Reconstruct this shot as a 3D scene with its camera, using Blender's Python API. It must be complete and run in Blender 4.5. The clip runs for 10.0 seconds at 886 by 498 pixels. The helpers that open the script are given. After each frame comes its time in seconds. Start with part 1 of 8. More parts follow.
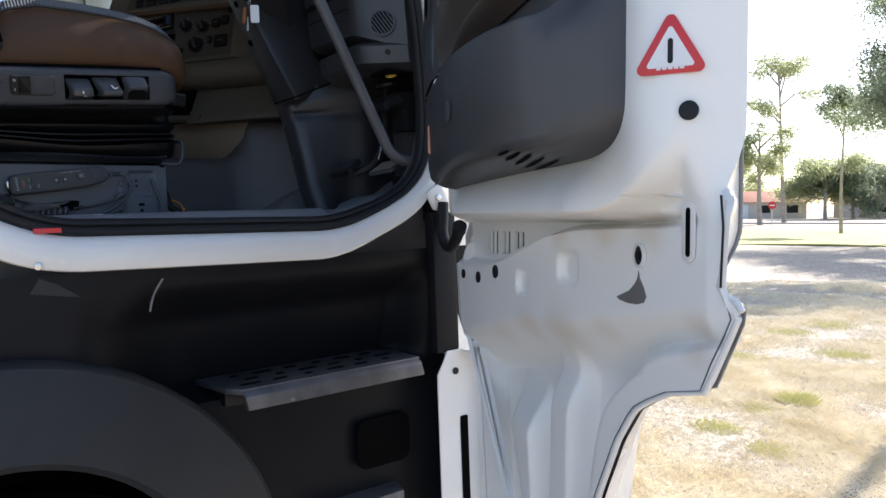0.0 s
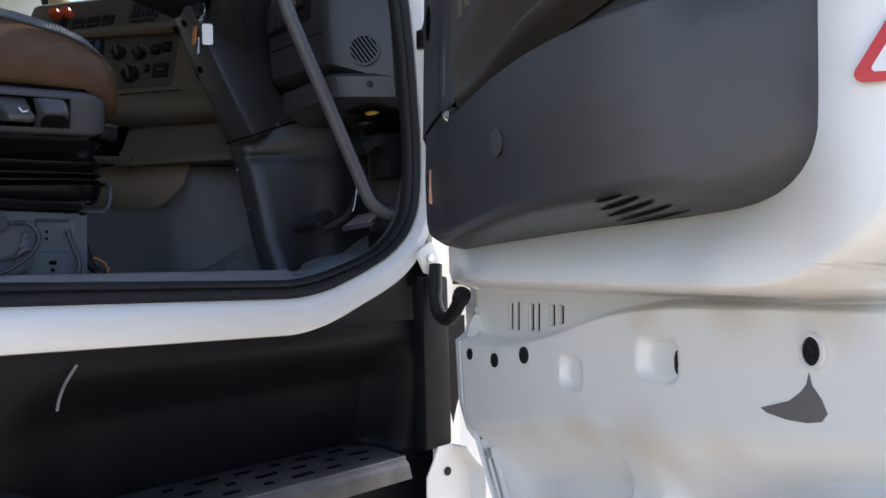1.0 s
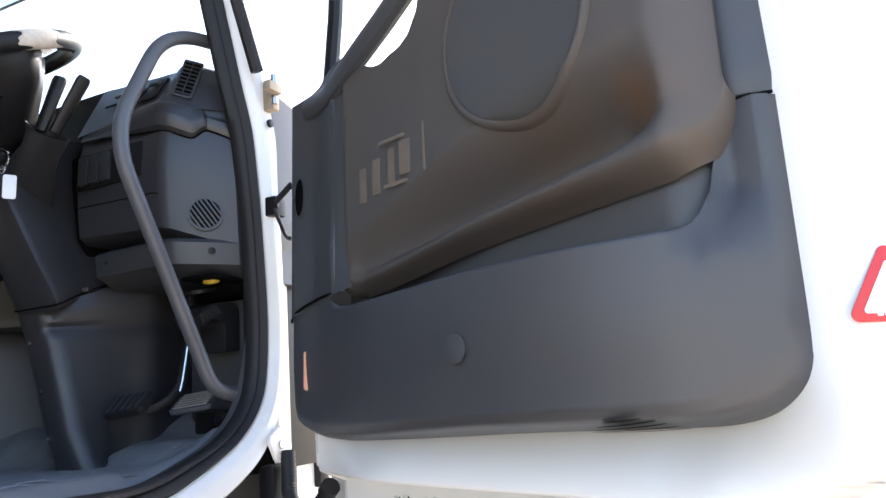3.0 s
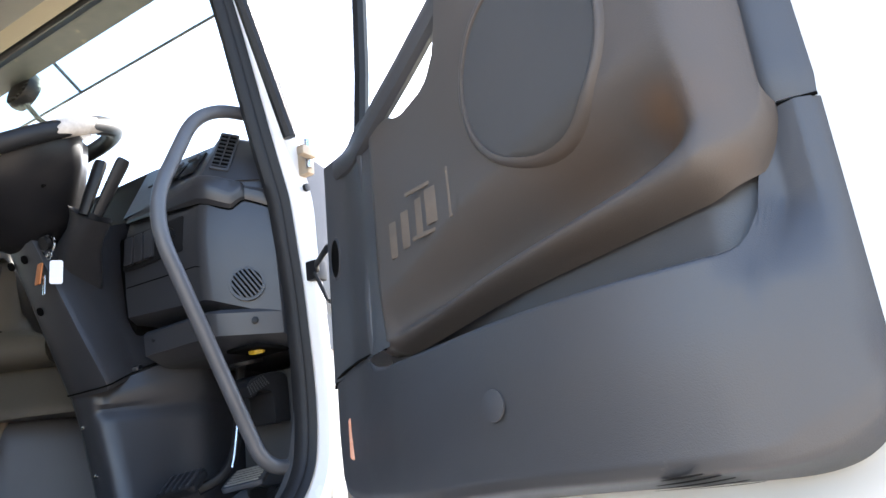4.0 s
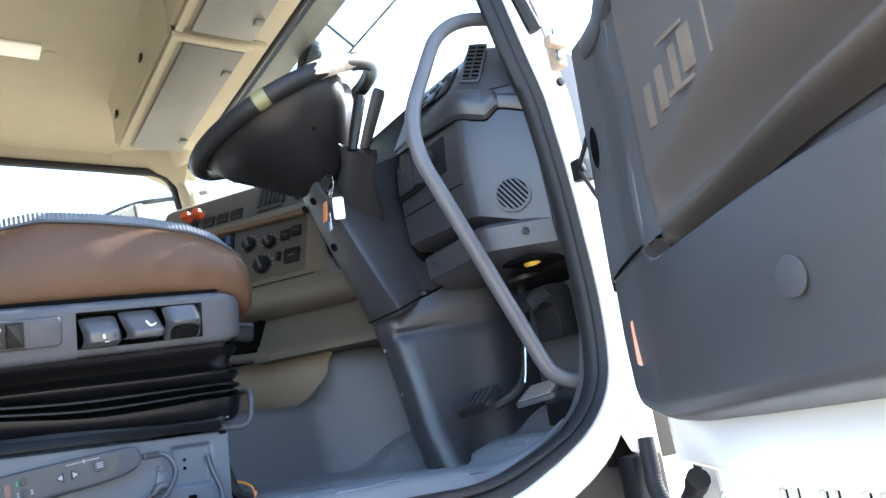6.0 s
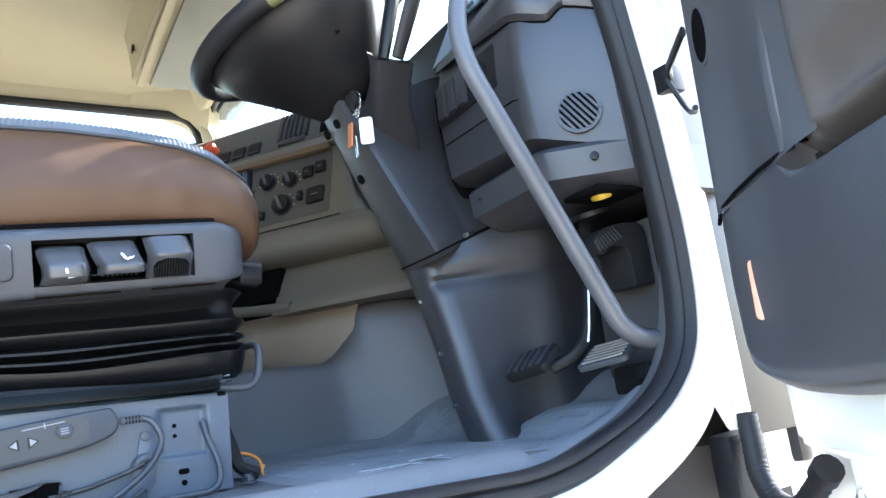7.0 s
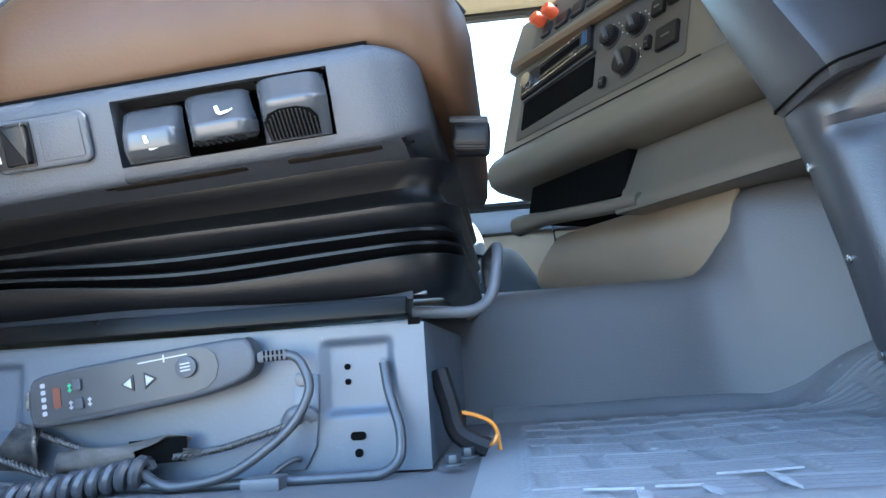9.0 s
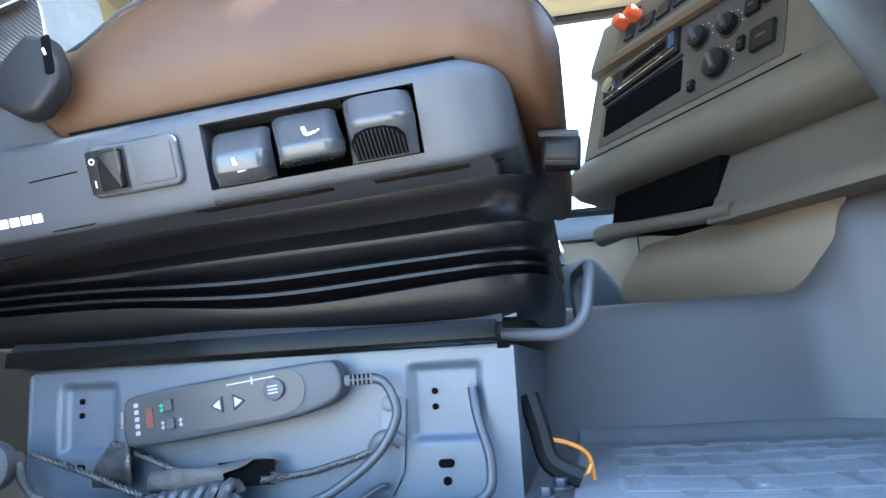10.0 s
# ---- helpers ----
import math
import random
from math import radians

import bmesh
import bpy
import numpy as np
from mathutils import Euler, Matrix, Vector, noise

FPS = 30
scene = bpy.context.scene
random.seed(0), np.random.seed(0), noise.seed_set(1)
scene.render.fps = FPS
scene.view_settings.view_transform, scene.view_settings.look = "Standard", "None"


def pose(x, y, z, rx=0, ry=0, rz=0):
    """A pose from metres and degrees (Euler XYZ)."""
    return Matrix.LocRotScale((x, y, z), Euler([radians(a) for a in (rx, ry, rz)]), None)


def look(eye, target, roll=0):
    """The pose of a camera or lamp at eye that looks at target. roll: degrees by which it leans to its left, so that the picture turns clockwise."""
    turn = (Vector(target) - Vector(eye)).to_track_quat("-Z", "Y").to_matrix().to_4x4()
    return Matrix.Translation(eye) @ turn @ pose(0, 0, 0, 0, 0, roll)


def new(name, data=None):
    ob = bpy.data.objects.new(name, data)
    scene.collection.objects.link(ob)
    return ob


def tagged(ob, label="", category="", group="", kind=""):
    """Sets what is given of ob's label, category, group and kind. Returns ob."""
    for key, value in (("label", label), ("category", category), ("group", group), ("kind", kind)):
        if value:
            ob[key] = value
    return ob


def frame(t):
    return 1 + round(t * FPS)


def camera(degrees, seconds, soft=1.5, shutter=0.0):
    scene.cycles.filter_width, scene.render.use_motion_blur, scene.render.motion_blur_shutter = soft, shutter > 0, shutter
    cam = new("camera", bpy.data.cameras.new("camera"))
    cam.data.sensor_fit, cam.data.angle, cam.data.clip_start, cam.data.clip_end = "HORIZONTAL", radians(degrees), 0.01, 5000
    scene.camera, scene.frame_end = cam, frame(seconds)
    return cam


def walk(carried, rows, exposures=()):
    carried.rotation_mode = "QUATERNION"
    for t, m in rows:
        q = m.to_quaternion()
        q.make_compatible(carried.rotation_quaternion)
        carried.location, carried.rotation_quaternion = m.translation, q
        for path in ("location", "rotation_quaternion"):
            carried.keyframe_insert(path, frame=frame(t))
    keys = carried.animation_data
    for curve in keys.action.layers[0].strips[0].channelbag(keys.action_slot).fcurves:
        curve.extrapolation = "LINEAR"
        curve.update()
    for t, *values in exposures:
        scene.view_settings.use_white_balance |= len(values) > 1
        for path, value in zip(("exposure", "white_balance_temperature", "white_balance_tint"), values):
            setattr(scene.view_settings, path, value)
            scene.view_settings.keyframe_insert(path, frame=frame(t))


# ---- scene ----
cam = camera(63.3, 10.0)
PATH = [
    (0, (-1.166, -1.111, 1.511), (0.295, 0.251, 1.42), -0.2),
    (0.5, (-1.05, -0.966, 1.527), (0.485, 0.316, 1.544), -0.2),
    (1, (-1.035, -0.831, 1.523), (0.553, 0.382, 1.594), 0.4),
    (1.5, (-1.109, -0.683, 1.542), (0.691, 0.183, 1.658), 0.9),
    (2, (-1.112, -0.631, 1.554), (0.771, 0.024, 1.709), 0.0),
    (2.5, (-1.101, -0.623, 1.581), (0.79, -0.043, 1.879), -0.8),
    (2.7, (-1.107, -0.623, 1.594), (0.781, -0.067, 1.952), -1.3),
    (3.8, (-1.056, -0.639, 1.605), (0.754, -0.012, 2.18), -5.2),
    (4, (-1.045, -0.642, 1.603), (0.736, 0.048, 2.196), -5.9),
    (4.5, (-1.002, -0.643, 1.596), (0.647, 0.354, 2.13), -6.4),
    (5, (-0.965, -0.642, 1.591), (0.561, 0.536, 2.124), -6.6),
    (5.5, (-0.943, -0.645, 1.588), (0.45, 0.69, 2.114), -7.0),
    (6, (-0.923, -0.623, 1.581), (0.412, 0.782, 2.076), -6.8),
    (6.2, (-0.913, -0.598, 1.581), (0.425, 0.805, 2.074), -6.9),
    (7.3, (-0.709, -0.402, 1.598), (0.459, 1.176, 1.981), -4.5),
    (7.5, (-0.642, -0.374, 1.603), (0.398, 1.285, 2.01), -4.0),
    (8, (-0.545, -0.303, 1.598), (0.148, 1.534, 1.977), -2.7),
    (8.5, (-0.508, -0.228, 1.593), (-0.031, 1.692, 1.884), -4.8),
    (9, (-0.461, -0.168, 1.598), (-0.347, 1.81, 1.871), -2.5),
    (9.5, (-0.454, -0.146, 1.604), (-0.582, 1.83, 1.884), -3.2),
    (10, (-0.472, -0.151, 1.613), (-0.559, 1.826, 1.904), -1.9),
]
EXPOSURES = [(0, 1.17, 6150, 12), (1.5, 1.88, 6450, 13), (2.5, 2.27, 6450, 13), (4, 2.92, 6350, 12), (5, 3.26, 6250, 11), (6, 3.55, 6050, 9), (7.5, 3.95, 5800, 6), (8.5, 4.22, 5680, 5), (10, 4.5, 5600, 4)]
walk(cam, [(t, look(eye, target, roll)) for t, eye, target, roll in PATH], EXPOSURES)

# ---- world and sun ----
SUN_AZ, SUN_EL = -5.0, 38.0
world = bpy.data.worlds.new("sky")
scene.world = world
world.use_nodes = True
wn = world.node_tree
sky = wn.nodes.new("ShaderNodeTexSky")
sky.sky_type, sky.sun_disc = "NISHITA", False
sky.sun_elevation, sky.sun_rotation = radians(SUN_EL), radians(90 - SUN_AZ)
sky.air_density, sky.dust_density = 1.0, 1.6
wn.links.new(sky.outputs[0], wn.nodes["Background"].inputs[0])
wn.nodes["Background"].inputs[1].default_value = 0.13
sun = new("sun", bpy.data.lights.new("sun", "SUN"))
sun.data.energy, sun.data.angle, sun.data.color = 5.0, radians(0.55), (1.0, 0.94, 0.85)
a, e = radians(SUN_AZ), radians(SUN_EL)
sun.matrix_world = look((30 * math.cos(a) * math.cos(e), 30 * math.sin(a) * math.cos(e), 30 * math.sin(e)), (0, 0, 0))


# ---- materials ----
def material(name, color, rough=0.5, metal=0.0, second=None, scale=6.0, amount=0.5, grain=0.0, grain_scale=400.0,
             speck=None, speck_scale=40.0, speck_at=0.62, spots=(), coat=0.0, spec=0.5, rough_var=0.1, wave=None, span=(0.38, 0.72), detail=6):
    """Two scales of variation: broad stains (second) and fine relief (grain); speck: a third colour in spots."""
    m = bpy.data.materials.new(name)
    m.use_nodes = True
    nt = m.node_tree
    bs = nt.nodes["Principled BSDF"]
    co = nt.nodes.new("ShaderNodeTexCoord")
    n1 = nt.nodes.new("ShaderNodeTexNoise")
    n1.inputs["Scale"].default_value, n1.inputs["Detail"].default_value, n1.inputs["Roughness"].default_value = scale, detail, 0.62
    nt.links.new(co.outputs["Object"], n1.inputs["Vector"])
    ramp = nt.nodes.new("ShaderNodeValToRGB")
    ramp.color_ramp.elements[0].position, ramp.color_ramp.elements[1].position = span
    nt.links.new(n1.outputs["Fac"], ramp.inputs[0])
    second = second or tuple(c * 0.8 for c in color)
    mix = nt.nodes.new("ShaderNodeMix")
    mix.data_type = "RGBA"
    mix.inputs[6].default_value, mix.inputs[7].default_value = (*color, 1), (*second, 1)
    mul = nt.nodes.new("ShaderNodeMath")
    mul.operation = "MULTIPLY"
    mul.inputs[1].default_value = amount
    nt.links.new(ramp.outputs[0], mul.inputs[0])
    nt.links.new(mul.outputs[0], mix.inputs[0])
    out = mix.outputs[2]
    if speck:
        n3 = nt.nodes.new("ShaderNodeTexNoise")
        n3.inputs["Scale"].default_value, n3.inputs["Detail"].default_value = speck_scale, 4
        nt.links.new(co.outputs["Object"], n3.inputs["Vector"])
        r3 = nt.nodes.new("ShaderNodeValToRGB")
        r3.color_ramp.elements[0].position, r3.color_ramp.elements[1].position = speck_at, speck_at + 0.06
        nt.links.new(n3.outputs["Fac"], r3.inputs[0])
        m3 = nt.nodes.new("ShaderNodeMix")
        m3.data_type = "RGBA"
        m3.inputs[7].default_value = (*speck, 1)
        nt.links.new(r3.outputs[0], m3.inputs[0])
        nt.links.new(out, m3.inputs[6])
        out = m3.outputs[2]
    for centre, radius, tone, strength in spots:
        # a stain with soft, uneven edges round one place of the thing
        far = nt.nodes.new("ShaderNodeVectorMath")
        far.operation = "DISTANCE"
        far.inputs[1].default_value = centre
        nt.links.new(co.outputs["Object"], far.inputs[0])
        uneven = nt.nodes.new("ShaderNodeMath")
        uneven.operation = "MULTIPLY_ADD"
        nt.links.new(n1.outputs["Fac"], uneven.inputs[0])
        uneven.inputs[1].default_value = radius * 0.9
        nt.links.new(far.outputs["Value"], uneven.inputs[2])
        fall = nt.nodes.new("ShaderNodeMapRange")
        fall.interpolation_type = "SMOOTHSTEP"
        fall.inputs[1].default_value, fall.inputs[2].default_value = radius * 0.5, radius * 1.6
        fall.inputs[3].default_value, fall.inputs[4].default_value = strength, 0.0
        nt.links.new(uneven.outputs[0], fall.inputs[0])
        m4 = nt.nodes.new("ShaderNodeMix")
        m4.data_type = "RGBA"
        m4.inputs[7].default_value = (*tone, 1)
        nt.links.new(fall.outputs[0], m4.inputs[0])
        nt.links.new(out, m4.inputs[6])
        out = m4.outputs[2]
    nt.links.new(out, bs.inputs["Base Color"])
    bs.inputs["Metallic"].default_value = metal
    bs.inputs["Specular IOR Level"].default_value = spec
    bs.inputs["Coat Weight"].default_value = coat
    rr = nt.nodes.new("ShaderNodeMapRange")
    rr.inputs[3].default_value, rr.inputs[4].default_value = max(0.02, rough - rough_var), min(1, rough + rough_var)
    nt.links.new(n1.outputs["Fac"], rr.inputs[0])
    nt.links.new(rr.outputs[0], bs.inputs["Roughness"])
    if grain or wave:
        bump = nt.nodes.new("ShaderNodeBump")
        bump.inputs["Strength"].default_value, bump.inputs["Distance"].default_value = (grain or 0.4), 0.0008
        if wave:
            n2 = nt.nodes.new("ShaderNodeTexWave")
            n2.bands_direction = wave[0]
            n2.inputs["Scale"].default_value = wave[1]
            bump.inputs["Distance"].default_value = 0.002
        else:
            n2 = nt.nodes.new("ShaderNodeTexNoise")
            n2.inputs["Scale"].default_value, n2.inputs["Detail"].default_value = grain_scale, 3
        nt.links.new(co.outputs["Object"], n2.inputs["Vector"])
        nt.links.new(n2.outputs["Fac"], bump.inputs["Height"])
        nt.links.new(bump.outputs[0], bs.inputs["Normal"])
    return m


DUST = (0.5, 0.38, 0.22)
WHITE = material("white_paint", (0.8, 0.8, 0.78), 0.28, second=(0.72, 0.69, 0.63), scale=3.5, amount=0.15, coat=0.0, span=(0.15, 0.95), detail=3, rough_var=0.0,
                 spots=(((-0.85, 0.04, 0.46), 0.075, DUST, 0.5), ((-0.79, 0.04, 0.43), 0.05, DUST, 0.4), ((-0.62, 0.0, 0.392), 0.04, DUST, 0.3), ((-0.75, 0.0, 0.395), 0.04, DUST, 0.3), ((-0.85, 0.0, 0.395), 0.04, DUST, 0.3), ((-0.93, 0.0, 0.285), 0.035, DUST, 0.375), ((-0.5, 0.0, 0.225), 0.055, DUST, 0.3), ((-0.62, 0.0, 0.235), 0.065, DUST, 0.375), ((-0.74, 0.0, 0.25), 0.045, DUST, 0.325), ((-0.38, 0.0, 0.19), 0.05, DUST, 0.175), ((-0.72, 0.0, 0.15), 0.03, DUST, 0.25), ((-0.69, 0.0, 0.08), 0.03, DUST, 0.25), ((-0.6, 0.0, 0.16), 0.03, DUST, 0.175), ((-0.42, 0.04, 0.35), 0.04, DUST, 0.35)))
FRAMEWHITE = material("cab_white_paint", (0.73, 0.73, 0.72), 0.25, second=(0.62, 0.6, 0.55), scale=5, amount=0.4, coat=0.3, speck=(0.3, 0.27, 0.22), speck_scale=60, speck_at=0.76)
PANEL = material("charcoal_door_plastic", (0.046, 0.048, 0.054), 0.42, spec=0.5, second=(0.056, 0.054, 0.053), scale=5, amount=0.6, grain=0.35, grain_scale=900)
PAD = material("brown_grey_vinyl_pad", (0.07, 0.062, 0.057), 0.5, spec=0.35, second=(0.082, 0.067, 0.056), scale=4, amount=0.6, grain=0.35, grain_scale=700, spots=(((-0.803, 0.1, 0.752), 0.045, (0.16, 0.085, 0.04), 0.65), ((-0.7, 0.085, 0.73), 0.08, (0.075, 0.05, 0.033), 0.6), ((-0.85, 0.1, 0.69), 0.03, (0.12, 0.07, 0.038), 0.35)))
DASH = material("blue_grey_dash_plastic", (0.0285, 0.03, 0.035), 0.37, spec=0.5, second=(0.028, 0.028, 0.031), scale=7, amount=0.6, grain=0.35, grain_scale=800)
DARK = material("black_plastic", (0.008, 0.008, 0.009), 0.42, spec=0.25, second=(0.017, 0.017, 0.018), scale=9, grain=0.2, grain_scale=600)
RUBBER = material("black_rubber", (0.011, 0.0115, 0.013), 0.5, spec=0.25, second=(0.022, 0.022, 0.024), scale=12, grain=0.25, grain_scale=500)
BELLOWS = material("black_bellows_vinyl", (0.0025, 0.0028, 0.0034), 0.36, spec=0.22, second=(0.005, 0.005, 0.0056), scale=9, grain=0.2, grain_scale=500)
BLUEGREY = material("blue_grey_painted_steel", (0.076, 0.094, 0.123), 0.38, second=(0.06, 0.073, 0.094), scale=6, amount=0.5, grain=0.2, grain_scale=300, speck=(0.2, 0.215, 0.24), speck_scale=90, speck_at=0.75)
SEATGREY = material("blue_grey_seat_plastic", (0.048, 0.053, 0.063), 0.45, spec=0.35, second=(0.041, 0.045, 0.053), scale=8, amount=0.5, grain=0.5, grain_scale=700)
TAN = material("tan_brown_leather", (0.072, 0.0392, 0.021), 0.46, spec=0.25, second=(0.057, 0.0305, 0.0165), scale=7, amount=0.6, grain=0.22, grain_scale=330, speck=(0.085, 0.047, 0.027), speck_scale=9, speck_at=0.72)
FABRIC = material("grey_ribbed_seat_fabric", (0.13, 0.138, 0.15), 0.9, second=(0.08, 0.085, 0.095), scale=14, amount=0.5, wave=("X", 60.0))
CARPET = material("grey_rubber_floor_covering", (0.094, 0.095, 0.103), 0.5, second=(0.118, 0.117, 0.122), scale=5, amount=0.6, grain=0.4, grain_scale=350, speck=(0.2, 0.205, 0.21), speck_scale=22, speck_at=0.74)
MAT = material("ribbed_rubber_mat", (0.15, 0.158, 0.175), 0.5, second=(0.21, 0.218, 0.235), scale=9, amount=0.7, grain=0.5, grain_scale=300, speck=(0.42, 0.44, 0.46), speck_scale=26, speck_at=0.68)
BEIGE = material("beige_carpet", (0.26, 0.215, 0.16), 0.95, second=(0.21, 0.174, 0.13), scale=10, amount=0.6, grain=0.8, grain_scale=900)
CREAM = material("cream_headliner", (0.34, 0.302, 0.215), 0.9, second=(0.29, 0.255, 0.18), scale=4, amount=0.5, grain=0.4, grain_scale=500)
LOCKERGREY = material("grey_locker_panel", (0.11, 0.11, 0.092), 0.55, second=(0.09, 0.09, 0.075), scale=6, amount=0.5, grain=0.3, grain_scale=400)
ALLOY = material("worn_aluminium", (0.55, 0.55, 0.55), 0.42, 0.9, second=(0.3, 0.3, 0.3), scale=16, amount=0.8, grain=0.5, grain_scale=200)
STEEL = material("bright_steel", (0.6, 0.6, 0.6), 0.25, 1.0, second=(0.4, 0.4, 0.4), scale=30, amount=0.6)
RAILGREY = material("grey_rail_coating", (0.075, 0.08, 0.092), 0.42, second=(0.055, 0.058, 0.064), scale=14, amount=0.6, grain=0.3, grain_scale=500)
# Lighter copy of the fender plastic: light on the arch put into the colour.
ARCH = material("lit_and_rubbed_plastic", (0.016, 0.0175, 0.021), 0.5, spec=0.3, second=(0.03, 0.031, 0.034), scale=5, amount=0.6, grain=0.4, grain_scale=500)
# Kept darker than the arch, for the shade below the sill.
FENDER = material("charcoal_fender_plastic", (0.0065, 0.0073, 0.0098), 0.45, spec=0.14, second=(0.012, 0.0125, 0.0145), scale=4, amount=0.6, grain=0.4, grain_scale=500, speck=(0.022, 0.022, 0.024), speck_scale=30, speck_at=0.75)
RED = material("red_paint", (0.55, 0.03, 0.035), 0.4)
ORANGE = material("orange_plastic", (0.5, 0.075, 0.025), 0.4)
AMBER = material("faded_amber_reflector", (0.6, 0.24, 0.12), 0.25, second=(0.6, 0.42, 0.36), scale=20, amount=0.9)
YELLOW = material("yellow_plastic", (0.42, 0.29, 0.02), 0.4)
BROWNLEATHER = material("brown_leather_fob", (0.4, 0.14, 0.04), 0.6, grain=0.5)
TAGWHITE = material("pale_plastic_tag", (0.75, 0.78, 0.82), 0.35)
PRINT = material("white_print", (0.75, 0.76, 0.78), 0.5)
WOODTRIM = material("brown_dash_trim_strip", (0.1, 0.068, 0.042), 0.35, second=(0.12, 0.075, 0.04), scale=20)
DASHLIGHT = material("warm_grey_dash_plastic", (0.118, 0.106, 0.085), 0.48, spec=0.35, second=(0.096, 0.087, 0.071), scale=6, grain=0.3, grain_scale=600)
FADED = material("faded_embossing", (0.13, 0.1, 0.075), 0.65, second=(0.085, 0.07, 0.056), scale=25, amount=0.9)
# Flat black for joints and holes; stands in for the shade inside them.
BLACKHOLE = material("plain_black_and_shade", (0.003, 0.003, 0.003), 0.95, spec=0.05)
WIREORANGE = material("orange_cable", (0.6, 0.22, 0.03), 0.4)
PAINTGREY = material("grey_primer_patch", (0.13, 0.125, 0.125), 0.6, second=(0.18, 0.17, 0.165), scale=40)
GREEN = material("green_print", (0.03, 0.4, 0.16), 0.5)
TAPE = material("yellowed_tape", (0.16, 0.155, 0.07), 0.4, second=(0.09, 0.115, 0.055), scale=60)
VISORBAR = material("speckled_grey_green_panel", (0.05, 0.058, 0.054), 0.6, second=(0.09, 0.095, 0.085), scale=30, amount=0.8, speck=(0.16, 0.145, 0.1), speck_scale=30, speck_at=0.66)
RIMPALE = material("pale_rim_tone", (0.55, 0.5, 0.44), 0.85, second=(0.35, 0.3, 0.26), scale=60, amount=0.8, grain=0.6, grain_scale=500)
HUBBLACK = material("black_wheel_hub", (0.009, 0.009, 0.0105), 0.4, spec=0.22, second=(0.017, 0.016, 0.016), scale=14, grain=0.25, grain_scale=700)
FOOTGREY = material("grey_footwell_plate", (0.05, 0.052, 0.056), 0.55, second=(0.055, 0.057, 0.06), scale=14)
LAMPGLASS = material("frosted_lamp_lens", (0.8, 0.75, 0.65), 0.3)


def glass_material(name, tint, rough=0.0, alpha=0.12):
    """A thin pane: mostly clear, with a Fresnel sheen."""
    m = bpy.data.materials.new(name)
    m.use_nodes = True
    nt = m.node_tree
    nt.nodes.remove(nt.nodes["Principled BSDF"])
    clear = nt.nodes.new("ShaderNodeBsdfTransparent")
    clear.inputs[0].default_value = (*tint, 1)
    gloss = nt.nodes.new("ShaderNodeBsdfGlossy")
    gloss.inputs["Roughness"].default_value = rough
    face = nt.nodes.new("ShaderNodeLayerWeight")
    face.inputs[0].default_value = 0.5
    power = nt.nodes.new("ShaderNodeMath")
    power.operation = "POWER"
    power.inputs[1].default_value = 4.0
    nt.links.new(face.outputs["Facing"], power.inputs[0])
    fres = nt.nodes.new("ShaderNodeMapRange")
    fres.inputs[3].default_value, fres.inputs[4].default_value = 0.04, 0.6
    nt.links.new(power.outputs[0], fres.inputs[0])
    mix = nt.nodes.new("ShaderNodeMixShader")
    nt.links.new(fres.outputs[0], mix.inputs[0])
    nt.links.new(clear.outputs[0], mix.inputs[1])
    nt.links.new(gloss.outputs[0], mix.inputs[2])
    nt.links.new(mix.outputs[0], nt.nodes["Material Output"].inputs[0])
    return m


GLASS = glass_material("clear_glass", (0.94, 0.97, 0.95))
TINTED = glass_material("tinted_visor", (0.62, 0.76, 0.75))


# ---- building blocks ----
PLACE = {}
# the truck stands slightly nose-up and turned a little from the walk's axes
TRUCK = Matrix.Translation((0, 0, 1.552)) @ Matrix(((0.98863, 0.14827, -0.02503), (-0.14775, 0.98879, 0.02139), (0.02792, -0.01745, 0.99946))).to_4x4() @ Matrix.Translation((0, 0, -1.552))
FRAME = [Matrix.Identity(4)]


def thing(name, label, category, at=(0, 0, 0), turn=0.0, group="", kind=""):
    ob = new(name)
    ob.empty_display_size = 0.05
    m = pose(*at, 0, 0, turn)
    ob.matrix_basis = FRAME[0] @ m
    PLACE[ob.name] = m
    return tagged(ob, label, category, group, kind)


def mesh_of(name, bm, mat, smooth=38, recalc=True):
    if recalc:
        bmesh.ops.recalc_face_normals(bm, faces=bm.faces)
    me = bpy.data.meshes.new(name)
    bm.to_mesh(me)
    bm.free()
    me.materials.append(mat)
    if smooth:
        me.polygons.foreach_set("use_smooth", [True] * len(me.polygons))
        me.set_sharp_from_angle(angle=radians(smooth))
    return me


def part(name, bm, mat, parent, label="", local=False, smooth=38, recalc=True):
    """Links a bmesh as one mesh object under a thing or a part; its points are in world metres unless local."""
    m = PLACE[parent.name]
    if not local:
        bm.transform(m.inverted())
    ob = new(name, mesh_of(name, bm, mat, smooth, recalc))
    ob.parent = parent
    PLACE[ob.name] = m
    return tagged(ob, label)


def single(name, bm, mat, label, category, kind="", group="", smooth=38, recalc=True):
    ob = new(name, mesh_of(name, bm, mat, smooth, recalc))
    ob.matrix_basis = FRAME[0].copy()
    PLACE[ob.name] = Matrix.Identity(4)
    return tagged(ob, label, category, group, kind)


def box(x0, x1, y0, y1, z0, z1, b=0.003, seg=2, bm=None):
    own = bmesh.new()
    bmesh.ops.create_cube(own, size=1.0)
    for v in own.verts:
        v.co = Vector(((x0 + x1) / 2 + v.co.x * (x1 - x0), (y0 + y1) / 2 + v.co.y * (y1 - y0), (z0 + z1) / 2 + v.co.z * (z1 - z0)))
    if b:
        bmesh.ops.bevel(own, geom=list(own.edges), offset=b, segments=seg, affect="EDGES", profile=0.6)
    return join(bm, own)


